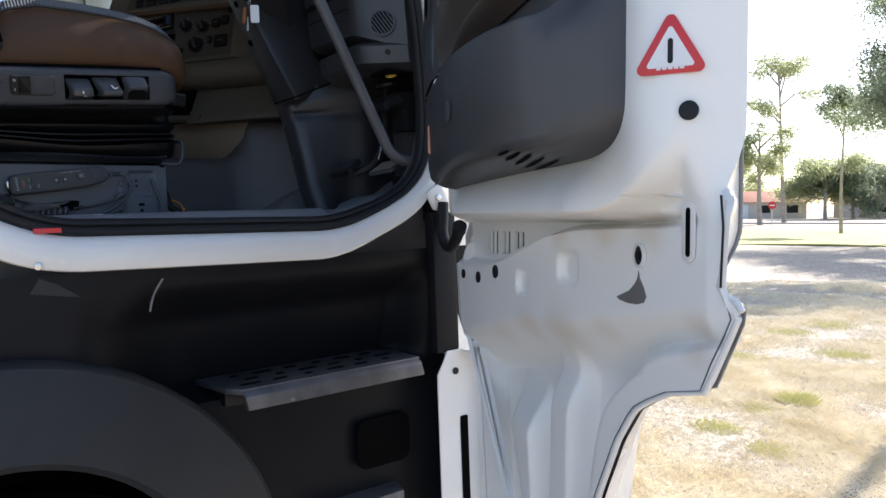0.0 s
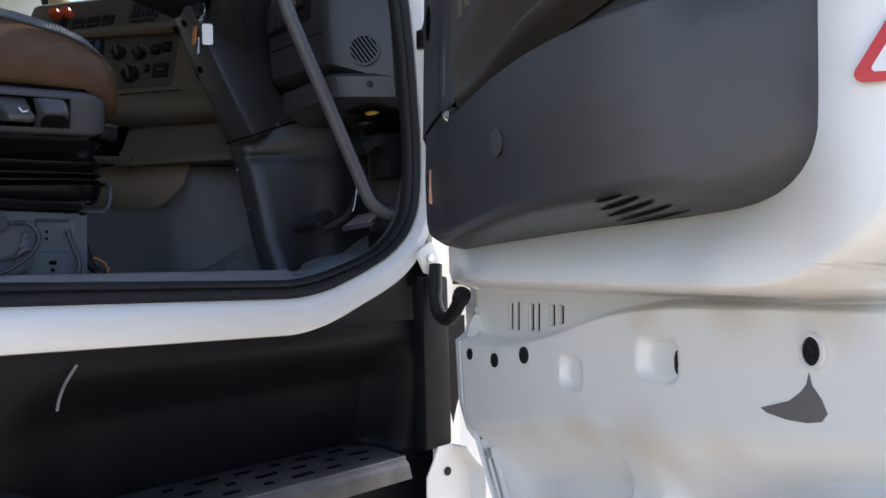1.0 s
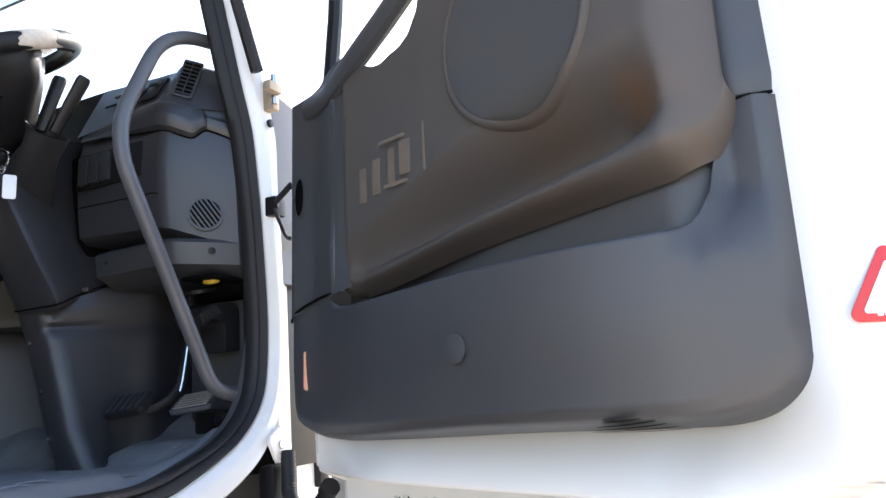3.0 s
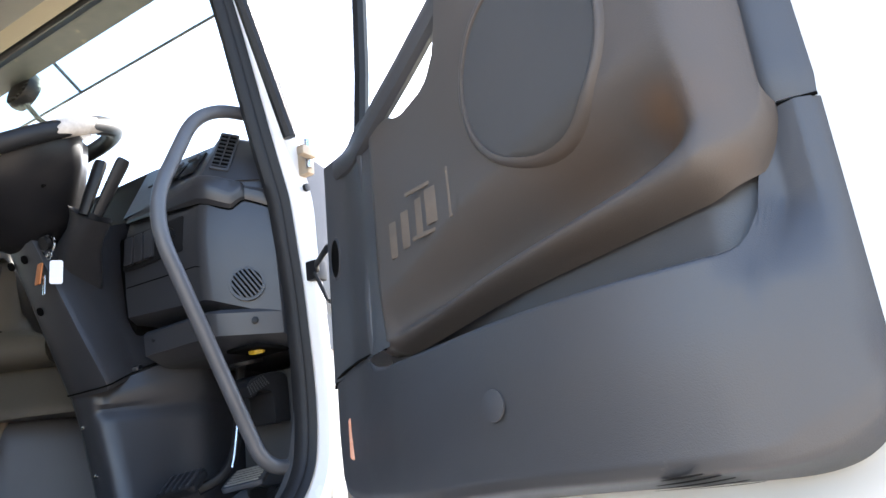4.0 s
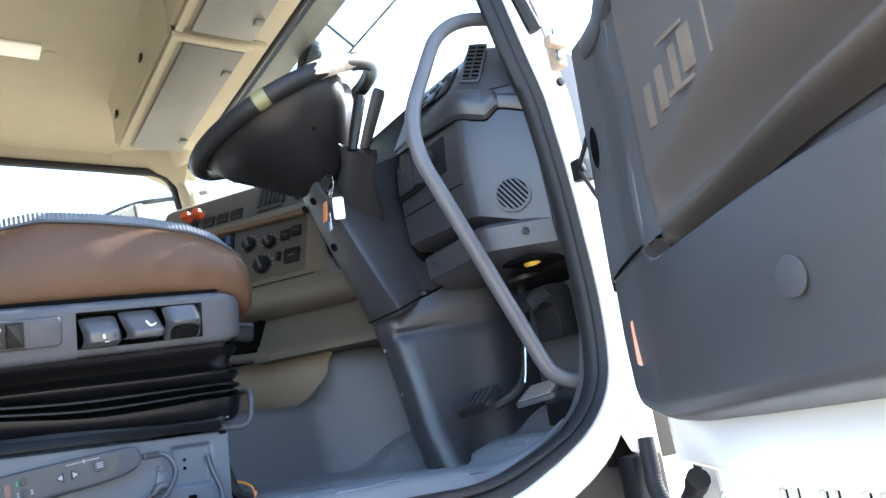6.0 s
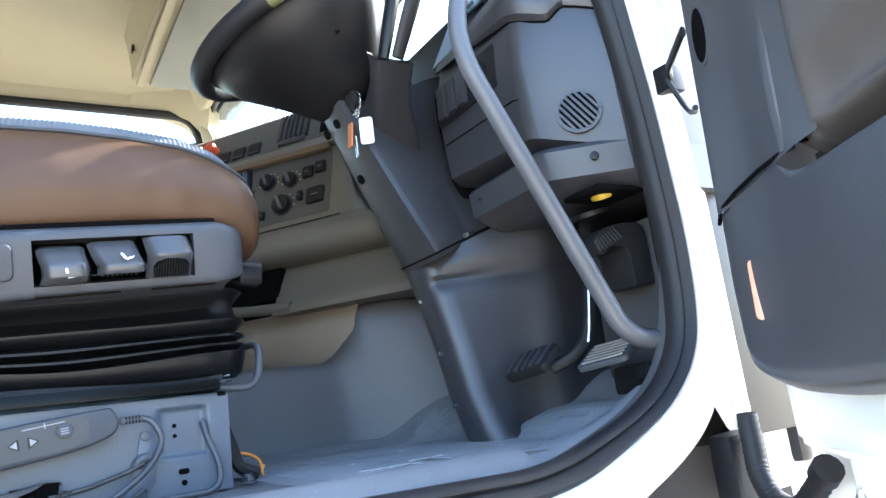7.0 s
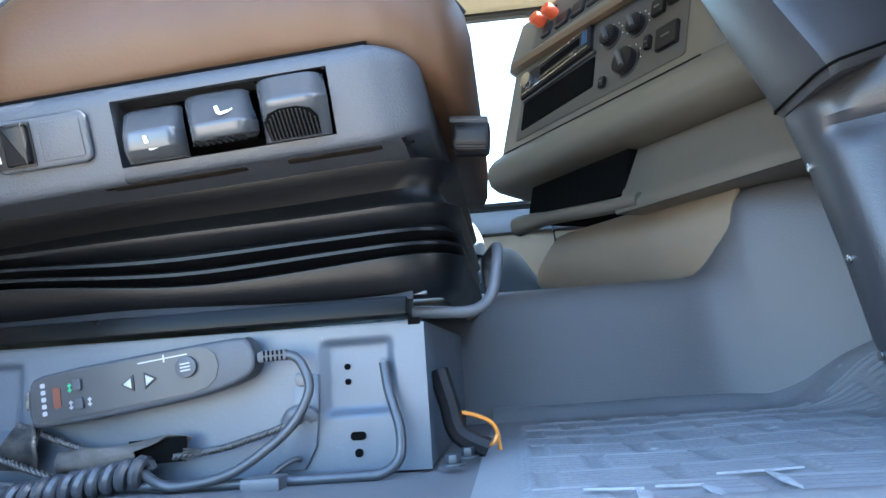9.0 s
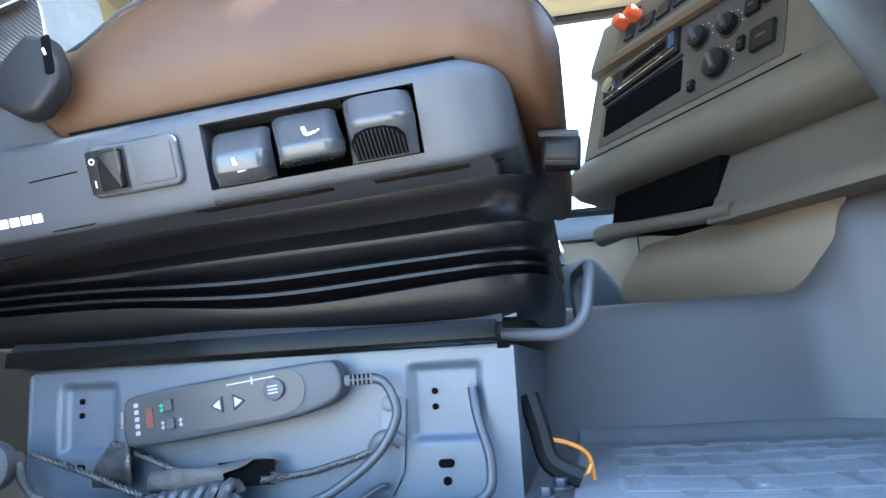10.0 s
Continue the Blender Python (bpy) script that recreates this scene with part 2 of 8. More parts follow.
def join(bm, own):
    if bm is None:
        return own
    me = bpy.data.meshes.new("tmp")
    own.to_mesh(me)
    own.free()
    bm.from_mesh(me)
    bpy.data.meshes.remove(me)
    return bm


def moved(bm, m):
    bm.transform(m)
    return bm


def prism(pts, lift, b=0.0, seg=2, bm=None):
    """A closed outline of 3D points, pushed along the vector lift; b rounds its edges."""
    own = bmesh.new()
    f = own.faces.new([own.verts.new(p) for p in pts])
    r = bmesh.ops.extrude_face_region(own, geom=[f])
    bmesh.ops.translate(own, vec=Vector(lift), verts=[v for v in r["geom"] if isinstance(v, bmesh.types.BMVert)])
    if b:
        bmesh.ops.bevel(own, geom=list(own.edges), offset=b, segments=seg, affect="EDGES", profile=0.6)
    return join(bm, own)


def smooth_line(pts, n=8, closed=False):
    """Catmull-Rom through the points."""
    pts = [Vector(p) for p in pts]
    out = []
    k = len(pts)
    for i in range(k if closed else k - 1):
        if closed:
            p0, p1, p2, p3 = pts[i - 1], pts[i], pts[(i + 1) % k], pts[(i + 2) % k]
        else:
            p0, p1, p2, p3 = pts[max(i - 1, 0)], pts[i], pts[i + 1], pts[min(i + 2, k - 1)]
        for j in range(n):
            t = j / n
            out.append(0.5 * ((2 * p1) + (p2 - p0) * t + (2 * p0 - 5 * p1 + 4 * p2 - p3) * t * t + (3 * p1 - p0 - 3 * p2 + p3) * t ** 3))
    if not closed:
        out.append(pts[-1])
    return out


def rounded(pts, r, n=6):
    """A polyline whose inner corners are rounded with about radius r."""
    pts = [Vector(p) for p in pts]
    out = [pts[0]]
    for a, b, c in zip(pts, pts[1:], pts[2:]):
        d1, d2 = (a - b), (c - b)
        k = min(r, d1.length * 0.48, d2.length * 0.48)
        p, q = b + d1.normalized() * k, b + d2.normalized() * k
        for j in range(n + 1):
            t = j / n
            out.append(p * (1 - t) ** 2 + b * 2 * t * (1 - t) + q * t * t)
    out.append(pts[-1])
    return out


def tube(pts, r, n=10, closed=False, bm=None, radii=None, squash=1.0):
    own = bmesh.new()
    pts = [Vector(p) for p in pts]
    k = len(pts)
    up = None
    rings = []
    for i, p in enumerate(pts):
        if closed:
            d = pts[(i + 1) % k] - pts[i - 1]
        else:
            d = pts[min(i + 1, k - 1)] - pts[max(i - 1, 0)]
        d.normalize()
        if up is None:
            up = Vector((0, 0, 1)) if abs(d.z) < 0.9 else Vector((1, 0, 0))
        up = (up - d * up.dot(d)).normalized()
        side = d.cross(up)
        rr = radii[i] if radii else r
        rings.append([own.verts.new(p + (up * math.cos(2 * math.pi * j / n) + side * squash * math.sin(2 * math.pi * j / n)) * rr) for j in range(n)])
    for i in range(k if closed else k - 1):
        a, b = rings[i], rings[(i + 1) % k]
        for j in range(n):
            own.faces.new((a[j], a[(j + 1) % n], b[(j + 1) % n], b[j]))
    if not closed:
        own.faces.new(rings[0][::-1])
        own.faces.new(rings[-1])
    return join(bm, own)


def loft(rings, closed=True, caps=True, bm=None):
    """Skins rings of equally many points; closed: each ring is a loop."""
    own = bmesh.new()
    vs = [[own.verts.new(p) for p in ring] for ring in rings]
    n = len(rings[0])
    for a, b in zip(vs, vs[1:]):
        for j in range(n if closed else n - 1):
            own.faces.new((a[j], a[(j + 1) % n], b[(j + 1) % n], b[j]))
    if caps and closed:
        own.faces.new(vs[0][::-1])
        own.faces.new(vs[-1])
    return join(bm, own)


def sheet(f, nu, nv, thick=0.0, bm=None):
    """A grid of f(s, t), s and t from 0 to 1; thick gives it a back."""
    rings = [[f(i / nu, j / nv) for j in range(nv + 1)] for i in range(nu + 1)]
    own = loft(rings, closed=False, caps=False)
    if thick:
        bmesh.ops.recalc_face_normals(own, faces=own.faces)
        bmesh.ops.solidify(own, geom=list(own.faces), thickness=thick)
    return join(bm, own)


def rrect(w, h, r, n=5):
    """A rounded rectangle round the origin, as 2D points."""
    out = []
    for cx, cy, a0 in ((w / 2 - r, h / 2 - r, 0), (-w / 2 + r, h / 2 - r, 90), (-w / 2 + r, -h / 2 + r, 180), (w / 2 - r, -h / 2 + r, 270)):
        for j in range(n + 1):
            a = radians(a0 + 90 * j / n)
            out.append((cx + r * math.cos(a), cy + r * math.sin(a)))
    return out


def basis(at, right, up):
    """A matrix whose x runs along right, y along up, z out of the face."""
    x = Vector(right).normalized()
    y = Vector(up)
    y = (y - x * y.dot(x)).normalized()
    z = x.cross(y)
    m = Matrix((x, y, z)).transposed().to_4x4()
    m.translation = Vector(at)
    return m


def plate(m, outline, depth, b=0.001, bm=None, seg=2):
    """An outline in the plane of m, standing depth proud of it (minus: sunk)."""
    own = prism([(x, y, 0) for x, y in outline], (0, 0, depth), b, seg)
    own.transform(m)
    return join(bm, own)


def disc(m, r, depth, n=20, b=0.0008, bm=None, sx=1.0):
    return plate(m, [(r * sx * math.cos(2 * math.pi * j / n), r * math.sin(2 * math.pi * j / n)) for j in range(n)], depth, b, bm)


def ring(m, r0, r1, depth, n=28, sy=1.0, bm=None):
    own = bmesh.new()
    prof = [(r0, 0), (r0, depth), (r1, depth), (r1, 0)]
    rows = [[own.verts.new((r * math.cos(2 * math.pi * j / n), sy * r * math.sin(2 * math.pi * j / n), z)) for r, z in prof] for j in range(n)]
    for j in range(n):
        p, q = rows[j], rows[(j + 1) % n]
        for k in range(4):
            own.faces.new((p[k], p[(k + 1) % 4], q[(k + 1) % 4], q[k]))
    own.transform(m)
    return join(bm, own)


def lerp_table(t, table):
    for (a, x), (b, y) in zip(table, table[1:]):
        if t <= b:
            k = 0 if b == a else max(0.0, (t - a) / (b - a))
            return x + (y - x) * k
    return table[-1][1]


def smooth_table(t, table):
    """Cubic through the table's points."""
    n = len(table)
    if t <= table[0][0]:
        return table[0][1]
    for i in range(n - 1):
        (a, x), (b, y) = table[i], table[i + 1]
        if t <= b:
            h = b - a
            m0 = (y - table[i - 1][1]) / (b - table[i - 1][0]) if i else (y - x) / h
            m1 = (table[i + 2][1] - x) / (table[i + 2][0] - a) if i < n - 2 else (y - x) / h
            k = (t - a) / h
            return (2 * k ** 3 - 3 * k * k + 1) * x + (k ** 3 - 2 * k * k + k) * h * m0 + (3 * k * k - 2 * k ** 3) * y + (k ** 3 - k * k) * h * m1
    return table[-1][1]


def sstep(a, b, x):
    t = min(1.0, max(0.0, (x - a) / (b - a)))
    return t * t * (3 - 2 * t)


# ---- ground and distance ----
def ground_height(x, y):
    d = math.hypot(x, y)
    h = 0.012 * max(0.0, d - 45.0) if d < 400 else 0.012 * 355
    if d < 40:
        h += 0.05 * noise.noise(Vector((x * 0.5, y * 0.5, 0))) * sstep(3, 8, d)
    return h


def build_ground():
    bm = bmesh.new()
    radii = [0, 1.5, 3, 4, 5, 6, 7, 8, 9.5, 11, 13, 15, 18, 22, 27, 33, 40, 50, 65, 85, 120, 180, 300, 600, 1500, 4000]
    n = 96
    rows = []
    for r in radii[1:]:
        rows.append([bm.verts.new((r * math.cos(2 * math.pi * j / n), r * math.sin(2 * math.pi * j / n),
                                   ground_height(r * math.cos(2 * math.pi * j / n), r * math.sin(2 * math.pi * j / n)))) for j in range(n)])
    c = bm.verts.new((0, 0, 0))
    for j in range(n):
        bm.faces.new((c, rows[0][j], rows[0][(j + 1) % n]))
    for p, q in zip(rows, rows[1:]):
        for j in range(n):
            bm.faces.new((p[j], q[j], q[(j + 1) % n], p[(j + 1) % n]))
    return bm


GRASS = material("dry_straw_grass", (0.5, 0.43, 0.35), 0.95, second=(0.32, 0.26, 0.2), scale=1.6, amount=0.9, grain=0.9, grain_scale=45, speck=(0.24, 0.19, 0.13), speck_scale=14, speck_at=0.5)
LAWN = material("yellow_green_lawn", (0.36, 0.36, 0.12), 0.95, second=(0.55, 0.48, 0.2), scale=0.25, amount=0.9)
BLADES = material("straw_blades", (0.9, 0.82, 0.66), 0.8, second=(0.68, 0.58, 0.38), scale=3, amount=0.9)
GREENBLADES = material("yellow_green_grass_blades", (0.6, 0.58, 0.26), 0.8, second=(0.72, 0.64, 0.36), scale=8, amount=0.8)
single("ground", build_ground(), GRASS, "dry trampled straw-coloured grass on bare sandy soil", "ground", kind="structure")
ROADMAT = material("pale_asphalt", (0.22, 0.21, 0.2), 0.9, second=(0.25, 0.245, 0.24), scale=0.5)


def strip(az0, az1, d0, d1, lift, n=40):
    def f(s, t):
        a, d = radians(az0 + (az1 - az0) * s), (d0 + (d1 - d0) * t)
        x, y = d * math.cos(a), d * math.sin(a)
        return (x, y, ground_height(x, y) + lift)
    return sheet(f, n, 6, 0.05)


single("lawn", strip(-60, 90, 38, 66, 0.012, 60), LAWN, "watered yellow-green lawn strip before the street", "lawn", kind="structure")
single("road", strip(-60, 90, 88, 97, 0.06), ROADMAT, "pale sunlit asphalt street across the park", "road", kind="structure")


def blades(points, h, spread, count, seed, width=0.002):
    rnd = random.Random(seed)
    verts, faces = [], []
    for _ in range(count):
        px, py, k = points(rnd)
        a = rnd.uniform(0, 6.28)
        hh = h * k * rnd.uniform(0.5, 1.2)
        w = width * (0.5 + rnd.random())
        lean = spread * hh
        la = rnd.uniform(0, 6.28)
        z = ground_height(px, py) - 0.004
        i = len(verts)
        verts += [(px - w * math.cos(a), py - w * math.sin(a), z), (px + w * math.cos(a), py + w * math.sin(a), z),
                  (px + lean * 0.4 * math.cos(la), py + lean * 0.4 * math.sin(la), z + hh * 0.6),
                  (px + lean * math.cos(la), py + lean * math.sin(la), z + hh)]
        faces += [(i, i + 1, i + 2), (i + 1, i + 3, i + 2)]
    me = bpy.data.meshes.new("blades")
    me.from_pydata(verts, [], faces)
    return me


def field_point(rnd):
    d = 3.2 + 15 * rnd.random() ** 1.2
    a = radians(rnd.uniform(-4, 40))
    x, y = -1.166 + d * math.cos(a), -1.111 + d * math.sin(a)
    k = max(0.0, noise.noise(Vector((x * 0.9, y * 0.9, 3.1))) + 0.35)
    return x, y, 0.3 + 1.2 * k


me = blades(field_point, 0.06, 1.5, 300000, 4, 0.0032)
me.materials.append(BLADES)
tagged(new("dry_grass", me), "thin dry straw grass scattered over the park", "grass", kind="stuff")


def tuft_points(cx, cy, r):
    def f(rnd):
        a, d = rnd.uniform(0, 6.28), r * rnd.random() ** 0.7
        return cx + d * math.cos(a), cy + d * math.sin(a), 1.0
    return f


for i, (d, az, r, h) in enumerate(((6.3, 16.6, 0.13, 0.09), (7.0, 19.6, 0.16, 0.04), (10.2, 17, 0.3, 0.05), (11.0, 14.5, 0.35, 0.05), (7.4, 22.5, 0.22, 0.05), (6.6, 24.5, 0.2, 0.045), (8.2, 20.5, 0.3, 0.045), (5.4, 22.0, 0.18, 0.04), (5.0, 18.0, 0.16, 0.035), (8.8, 13.8, 0.3, 0.05), (6.0, 19.0, 0.14, 0.04))):
    cx, cy = -1.166 + d * math.cos(radians(az)), -1.111 + d * math.sin(radians(az))
    me = blades(tuft_points(cx, cy, r), h, 1.0, 420, 20 + i)
    me.materials.append(GREENBLADES)
    tagged(new("grass_tuft", me), "clump of yellow-green grass in dry lawn", "grass", group="grass tufts", kind="stuff")

BARK = material("pale_gum_bark", (0.4, 0.35, 0.29), 0.85, second=(0.22, 0.18, 0.15), scale=2, amount=0.9)


def leaf_material(name, tone, glow):
    """Thin leaves: half the light is scattered back, half goes through."""
    m = material(name, tone, 0.6, second=tuple(c * 1.5 for c in tone), scale=0.4, amount=0.9)
    nt = m.node_tree
    thin = nt.nodes.new("ShaderNodeBsdfTranslucent")
    thin.inputs[0].default_value = (*glow, 1)
    mix = nt.nodes.new("ShaderNodeMixShader")
    mix.inputs[0].default_value = 0.5
    nt.links.new(nt.nodes["Principled BSDF"].outputs[0], mix.inputs[1])
    nt.links.new(thin.outputs[0], mix.inputs[2])
    nt.links.new(mix.outputs[0], nt.nodes["Material Output"].inputs[0])
    return m


LEAVES = leaf_material("olive_gum_leaves", (0.2, 0.22, 0.13), (0.62, 0.66, 0.34))
LEAVESDARK = leaf_material("grey_green_leaves", (0.115, 0.14, 0.1), (0.36, 0.42, 0.27))


def tree(d, az, height, crown_from, spread, trunk_r, seed, leaf=0.28, count=5200, leaves=LEAVES, label="tall gum tree with a pale trunk in the park"):
    rnd = random.Random(seed)
    bx, by = -1.166 + d * math.cos(radians(az)), -1.111 + d * math.sin(radians(az))
    bz = ground_height(bx, by) - 0.2
    top = thing("tree", label, "tree", (bx, by, bz))
    lean = Vector((rnd.uniform(-0.06, 0.06), rnd.uniform(-0.06, 0.06), 1))
    line = [Vector((0, 0, 0)) + lean * height * 0.85 * t + Vector((0.15 * math.sin(5 * t + seed), 0.15 * math.cos(4 * t), 0)) * t for t in (0, 0.2, 0.4, 0.6, 0.8, 1)]
    bm = tube(line, trunk_r, 8, radii=[trunk_r * (1 - 0.75 * t) for t in (0, 0.2, 0.4, 0.6, 0.8, 1)])
    tips = []
    for i in range(11):
        t = rnd.uniform(crown_from, 0.98)
        p = line[0].lerp(line[-1], t)
        a = rnd.uniform(0, 6.28)
        ln = spread * rnd.uniform(0.45, 1.0) * (1.15 - 0.6 * abs(t - 0.55))
        q = p + Vector((math.cos(a) * ln, math.sin(a) * ln, height * rnd.uniform(0.03, 0.16)))
        mid = p.lerp(q, 0.5) + Vector((0, 0, 0.06 * height * rnd.random()))
        tube([p, mid, q], 0.1, 6, bm=bm, radii=[trunk_r * 0.4, trunk_r * 0.25, trunk_r * 0.08])
        tips += [q, mid.lerp(q, 0.5), mid.lerp(q, 0.8)]
    tips += [line[-1], line[-1] + Vector((0, 0, height * 0.08))]
    part("trunk", bm, BARK, top, local=True)
    verts, faces = [], []
    for _ in range(count):
        c = rnd.choice(tips)
        s = spread * 0.3
        p = c + Vector((rnd.gauss(0, s * 0.55), rnd.gauss(0, s * 0.55), rnd.gauss(-0.1 * s, s * 0.42)))
        u = Vector((rnd.gauss(0, 1), rnd.gauss(0, 1), rnd.gauss(0, 1))).normalized()
        w = u.orthogonal().normalized()
        k = leaf * rnd.uniform(0.5, 1.3)
        i = len(verts)
        verts += [p - u * k, p + w * k * 0.32, p + u * k, p - w * k * 0.32]
        faces.append((i, i + 1, i + 2, i + 3))
    me = bpy.data.meshes.new("crown")
    me.from_pydata(verts, [], faces)
    me.materials.append(leaves)
    ob = new("crown", me)
    ob.parent = top
    return top


tree(92, 17.6, 21.0, 0.6, 4.0, 0.28, 1, leaf=0.24, count=4200)
tree(84, 19.2, 11.6, 0.36, 3.4, 0.3, 2, leaf=0.24, count=6000, label="leafy mid-sized gum tree by the street")
tree(58, 14.0, 11, 0.72, 2.0, 0.14, 3, leaf=0.16, count=4200, leaves=LEAVESDARK, label="slender pale-trunked gum with drooping grey-green crown")
tree(120, 15.0, 9, 0.25, 5.5, 0.3, 5, leaf=0.34, count=9000, leaves=LEAVES, label="rounded green tree beyond the street")
tree(124, 13.3, 8, 0.2, 6.5, 0.3, 6, leaf=0.34, count=9000, leaves=LEAVESDARK, label="rounded grey-green tree beyond the street")
tree(46, 9.6, 17, 0.4, 4.6, 0.22, 9, leaf=0.13, count=15000, leaves=LEAVESDARK, label="tall gum tree with drooping grey-green leaves")
tree(30, 5.4, 13.5, 0.5, 3.4, 0.2, 11, leaf=0.15, count=12000, leaves=LEAVESDARK, label="gum tree shading the dry grass")
tree(35, 7.3, 12, 0.5, 3.2, 0.2, 12, leaf=0.15, count=12000, leaves=LEAVESDARK, label="gum tree shading the dry grass")
tree(41, 8.4, 13, 0.45, 3.4, 0.2, 13, leaf=0.15, count=12000, leaves=LEAVESDARK, label="gum tree shading the dry grass")
# Out of view; added to keep direct sun off the seat.
tree(11.7, 3.7, 12.2, 0.78, 1.7, 0.1, 15, leaf=0.1, count=9000, leaves=LEAVESDARK, label="unseen slim gum tree with a high crown, added to shade the cab")
tree(130, 11.0, 9, 0.2, 6.0, 0.3, 7, leaf=0.36, count=8000, leaves=LEAVES, label="broad green tree beyond the street")
tree(140, 20.5, 11, 0.25, 6.0, 0.3, 8, leaf=0.36, count=8000, leaves=LEAVES, label="broad green tree beyond the street")

BRICKRED = material("orange_roof_tile", (0.42, 0.17, 0.1), 0.8, second=(0.33, 0.13, 0.08), scale=0.8)
RENDERWALL = material("pale_house_wall", (0.62, 0.56, 0.5), 0.9, second=(0.55, 0.5, 0.44), scale=0.5)


def house(d, az, w, wall_h, roof_h, seed):
    bx, by = -1.166 + d * math.cos(radians(az)), -1.111 + d * math.sin(radians(az))
    bz = ground_height(bx, by)
    h = thing("house", "single-storey suburban house with an orange tiled roof", "house", (bx, by, bz), az)
    part("wall", box(0, 8, -w / 2, w / 2, 0, wall_h, 0.02), RENDERWALL, h, local=True)
    prof = [(-0.6, wall_h), (4, wall_h + roof_h), (8.6, wall_h)]
    part("roof", prism([(x, -w / 2 - 0.5, z) for x, z in prof], (0, w + 1, 0), 0.03), BRICKRED, h, local=True)
    for k in range(3):
        y = -w / 2 + w * (k + 0.5) / 3
        win = part("window", box(-0.06, 0.02, y - 0.8, y + 0.8, 0.9, 2.1, 0.01), DARK, h, local=True)
        part("frame", box(-0.1, -0.05, y - 0.9, y + 0.9, 0.8, 0.9, 0.01), RENDERWALL, win, local=True)
    part("garage_door", box(-0.08, 0.02, w / 2 - 3.6, w / 2 - 0.8, 0, 2.2, 0.01), TAGWHITE, h, local=True)


house(126, 18.9, 12, 2.6, 1.9, 1)
house(134, 11.5, 14, 2.6, 2.0, 2)


def road_sign():
    d, az = 86, 18.4
    bx, by = -1.166 + d * math.cos(radians(az)), -1.111 + d * math.sin(radians(az))
    s = thing("road_sign", "round red road sign on a thin post by the street", "sign", (bx, by, ground_height(bx, by)), az)
    part("post", tube([(0, 0, -0.2), (0, 0, 2.2)], 0.05, 8), ALLOY, s, local=True)
    m = basis((-0.06, 0, 2.1), (0, -1, 0), (0, 0, 1))
    part("sign_face", disc(m, 0.42, 0.03), RED, s, local=True)
    part("sign_bar", plate(m @ Matrix.Translation((0, 0, 0.03)), rrect(0.5, 0.13, 0.01), 0.01), PRINT, s, local=True)


road_sign()

# ---- cab shell ----
FRAME[0] = TRUCK
cab = thing("truck_cab", "white truck cab body around an open driver's doorway", "truck cab", (0, 0, 0.9))
# edge of the doorway, x and z, from the top of the front pillar down, along the sill and up the rear pillar
DOORWAY = rounded([(-0.155, 0, 2.72), (-0.085, 0, 2.45), (-0.032, 0, 2.19), (-0.012, 0, 2.105), (0.006, 0, 1.94), (0.017, 0, 1.77), (0.014, 0, 1.69), (0.004, 0, 1.635), (-0.02, 0, 1.595), (-0.06, 0, 1.56), (-0.12, 0, 1.53), (-0.2, 0, 1.499), (-0.26, 0, 1.489), (-0.77, 0, 1.5), (-0.88, 0, 1.55), (-0.91, 0, 1.8), (-0.91, 0, 2.72)], 0.055, 8)


def along(profile, recess=0.0):
    """Skins a cross-section (outward offset, y) along the doorway's edge; recess sets it back on the front pillar."""
    rings = []
    for i, p in enumerate(DOORWAY):
        d = (DOORWAY[min(i + 1, len(DOORWAY) - 1)] - DOORWAY[max(i - 1, 0)]).normalized()
        out = Vector((-d.z, 0, d.x))
        ty = 0.08 * max(0.0, p.z - 2.1)
        k = 0.62 - 0.3 * sstep(2.1, 1.9, p.z) + 0.43 * sstep(1.66, 1.53, p.z) + 0.25 * sstep(-0.15, -0.3, p.x)
        k = min(k, 1.0)
        slim = 1 - 0.28 * sstep(1.49, 1.55, p.z) * sstep(2.2, 1.9, p.z) * sstep(-0.4, -0.2, p.x)
        back = recess * sstep(1.62, 1.85, p.z) * sstep(-0.4, -0.2, p.x)
        rings.append([p + out * ((o * k if o > 0 else o * slim) + back) + Vector((0, y + ty, 0)) for o, y in profile])
    return rings


part("door_frame", loft(along([(-0.006, 0.058), (-0.008, 0.034), (0.002, 0.022), (0.012, 0.008), (0.02, 0.003), (0.05, 0.0), (0.055, 0.003), (0.057, 0.012), (0.057, 0.058)]), True), FRAMEWHITE, cab, "white painted door surround with small chips")
part("door_seal", loft(along([(-0.028, 0.056), (-0.031, 0.046), (-0.026, 0.034), (-0.021, 0.031), (-0.018, 0.034), (-0.014, 0.026), (-0.007, 0.02), (0.0, 0.026), (0.003, 0.036), (-0.004, 0.05), (-0.008, 0.056)]), True), RUBBER, cab, "black rubber door seal")
part("inner_trim", loft(along([(-0.024, 0.052), (-0.027, 0.058), (-0.024, 0.072), (0.02, 0.077), (0.02, 0.06)], 0.03), True), FOOTGREY, cab, "dark plastic doorway trim")

part("sill_bolt", disc(basis((-0.79, -0.001, 1.457), (1, 0, 0), (0, 0, 1)), 0.006, 0.003, 12), STEEL, cab)
SCUFF = material("pale_scuff", (0.2, 0.2, 0.2), 0.7, second=(0.08, 0.08, 0.08), scale=60, amount=0.9)
part("scratch", tube(smooth_line([(-0.593, 0.028, 1.42), (-0.607, 0.028, 1.398), (-0.614, 0.028, 1.38), (-0.617, 0.029, 1.364)], 4), 0.002, 6, squash=1.6), SCUFF, cab, "curved white scratch")
part("scuff", prism([(-0.8, 0.0295, 1.412), (-0.785, 0.0295, 1.436), (-0.76, 0.0295, 1.425), (-0.725, 0.0295, 1.4)], (0, -0.001, 0)), ARCH, cab, "pale rubbed patch")
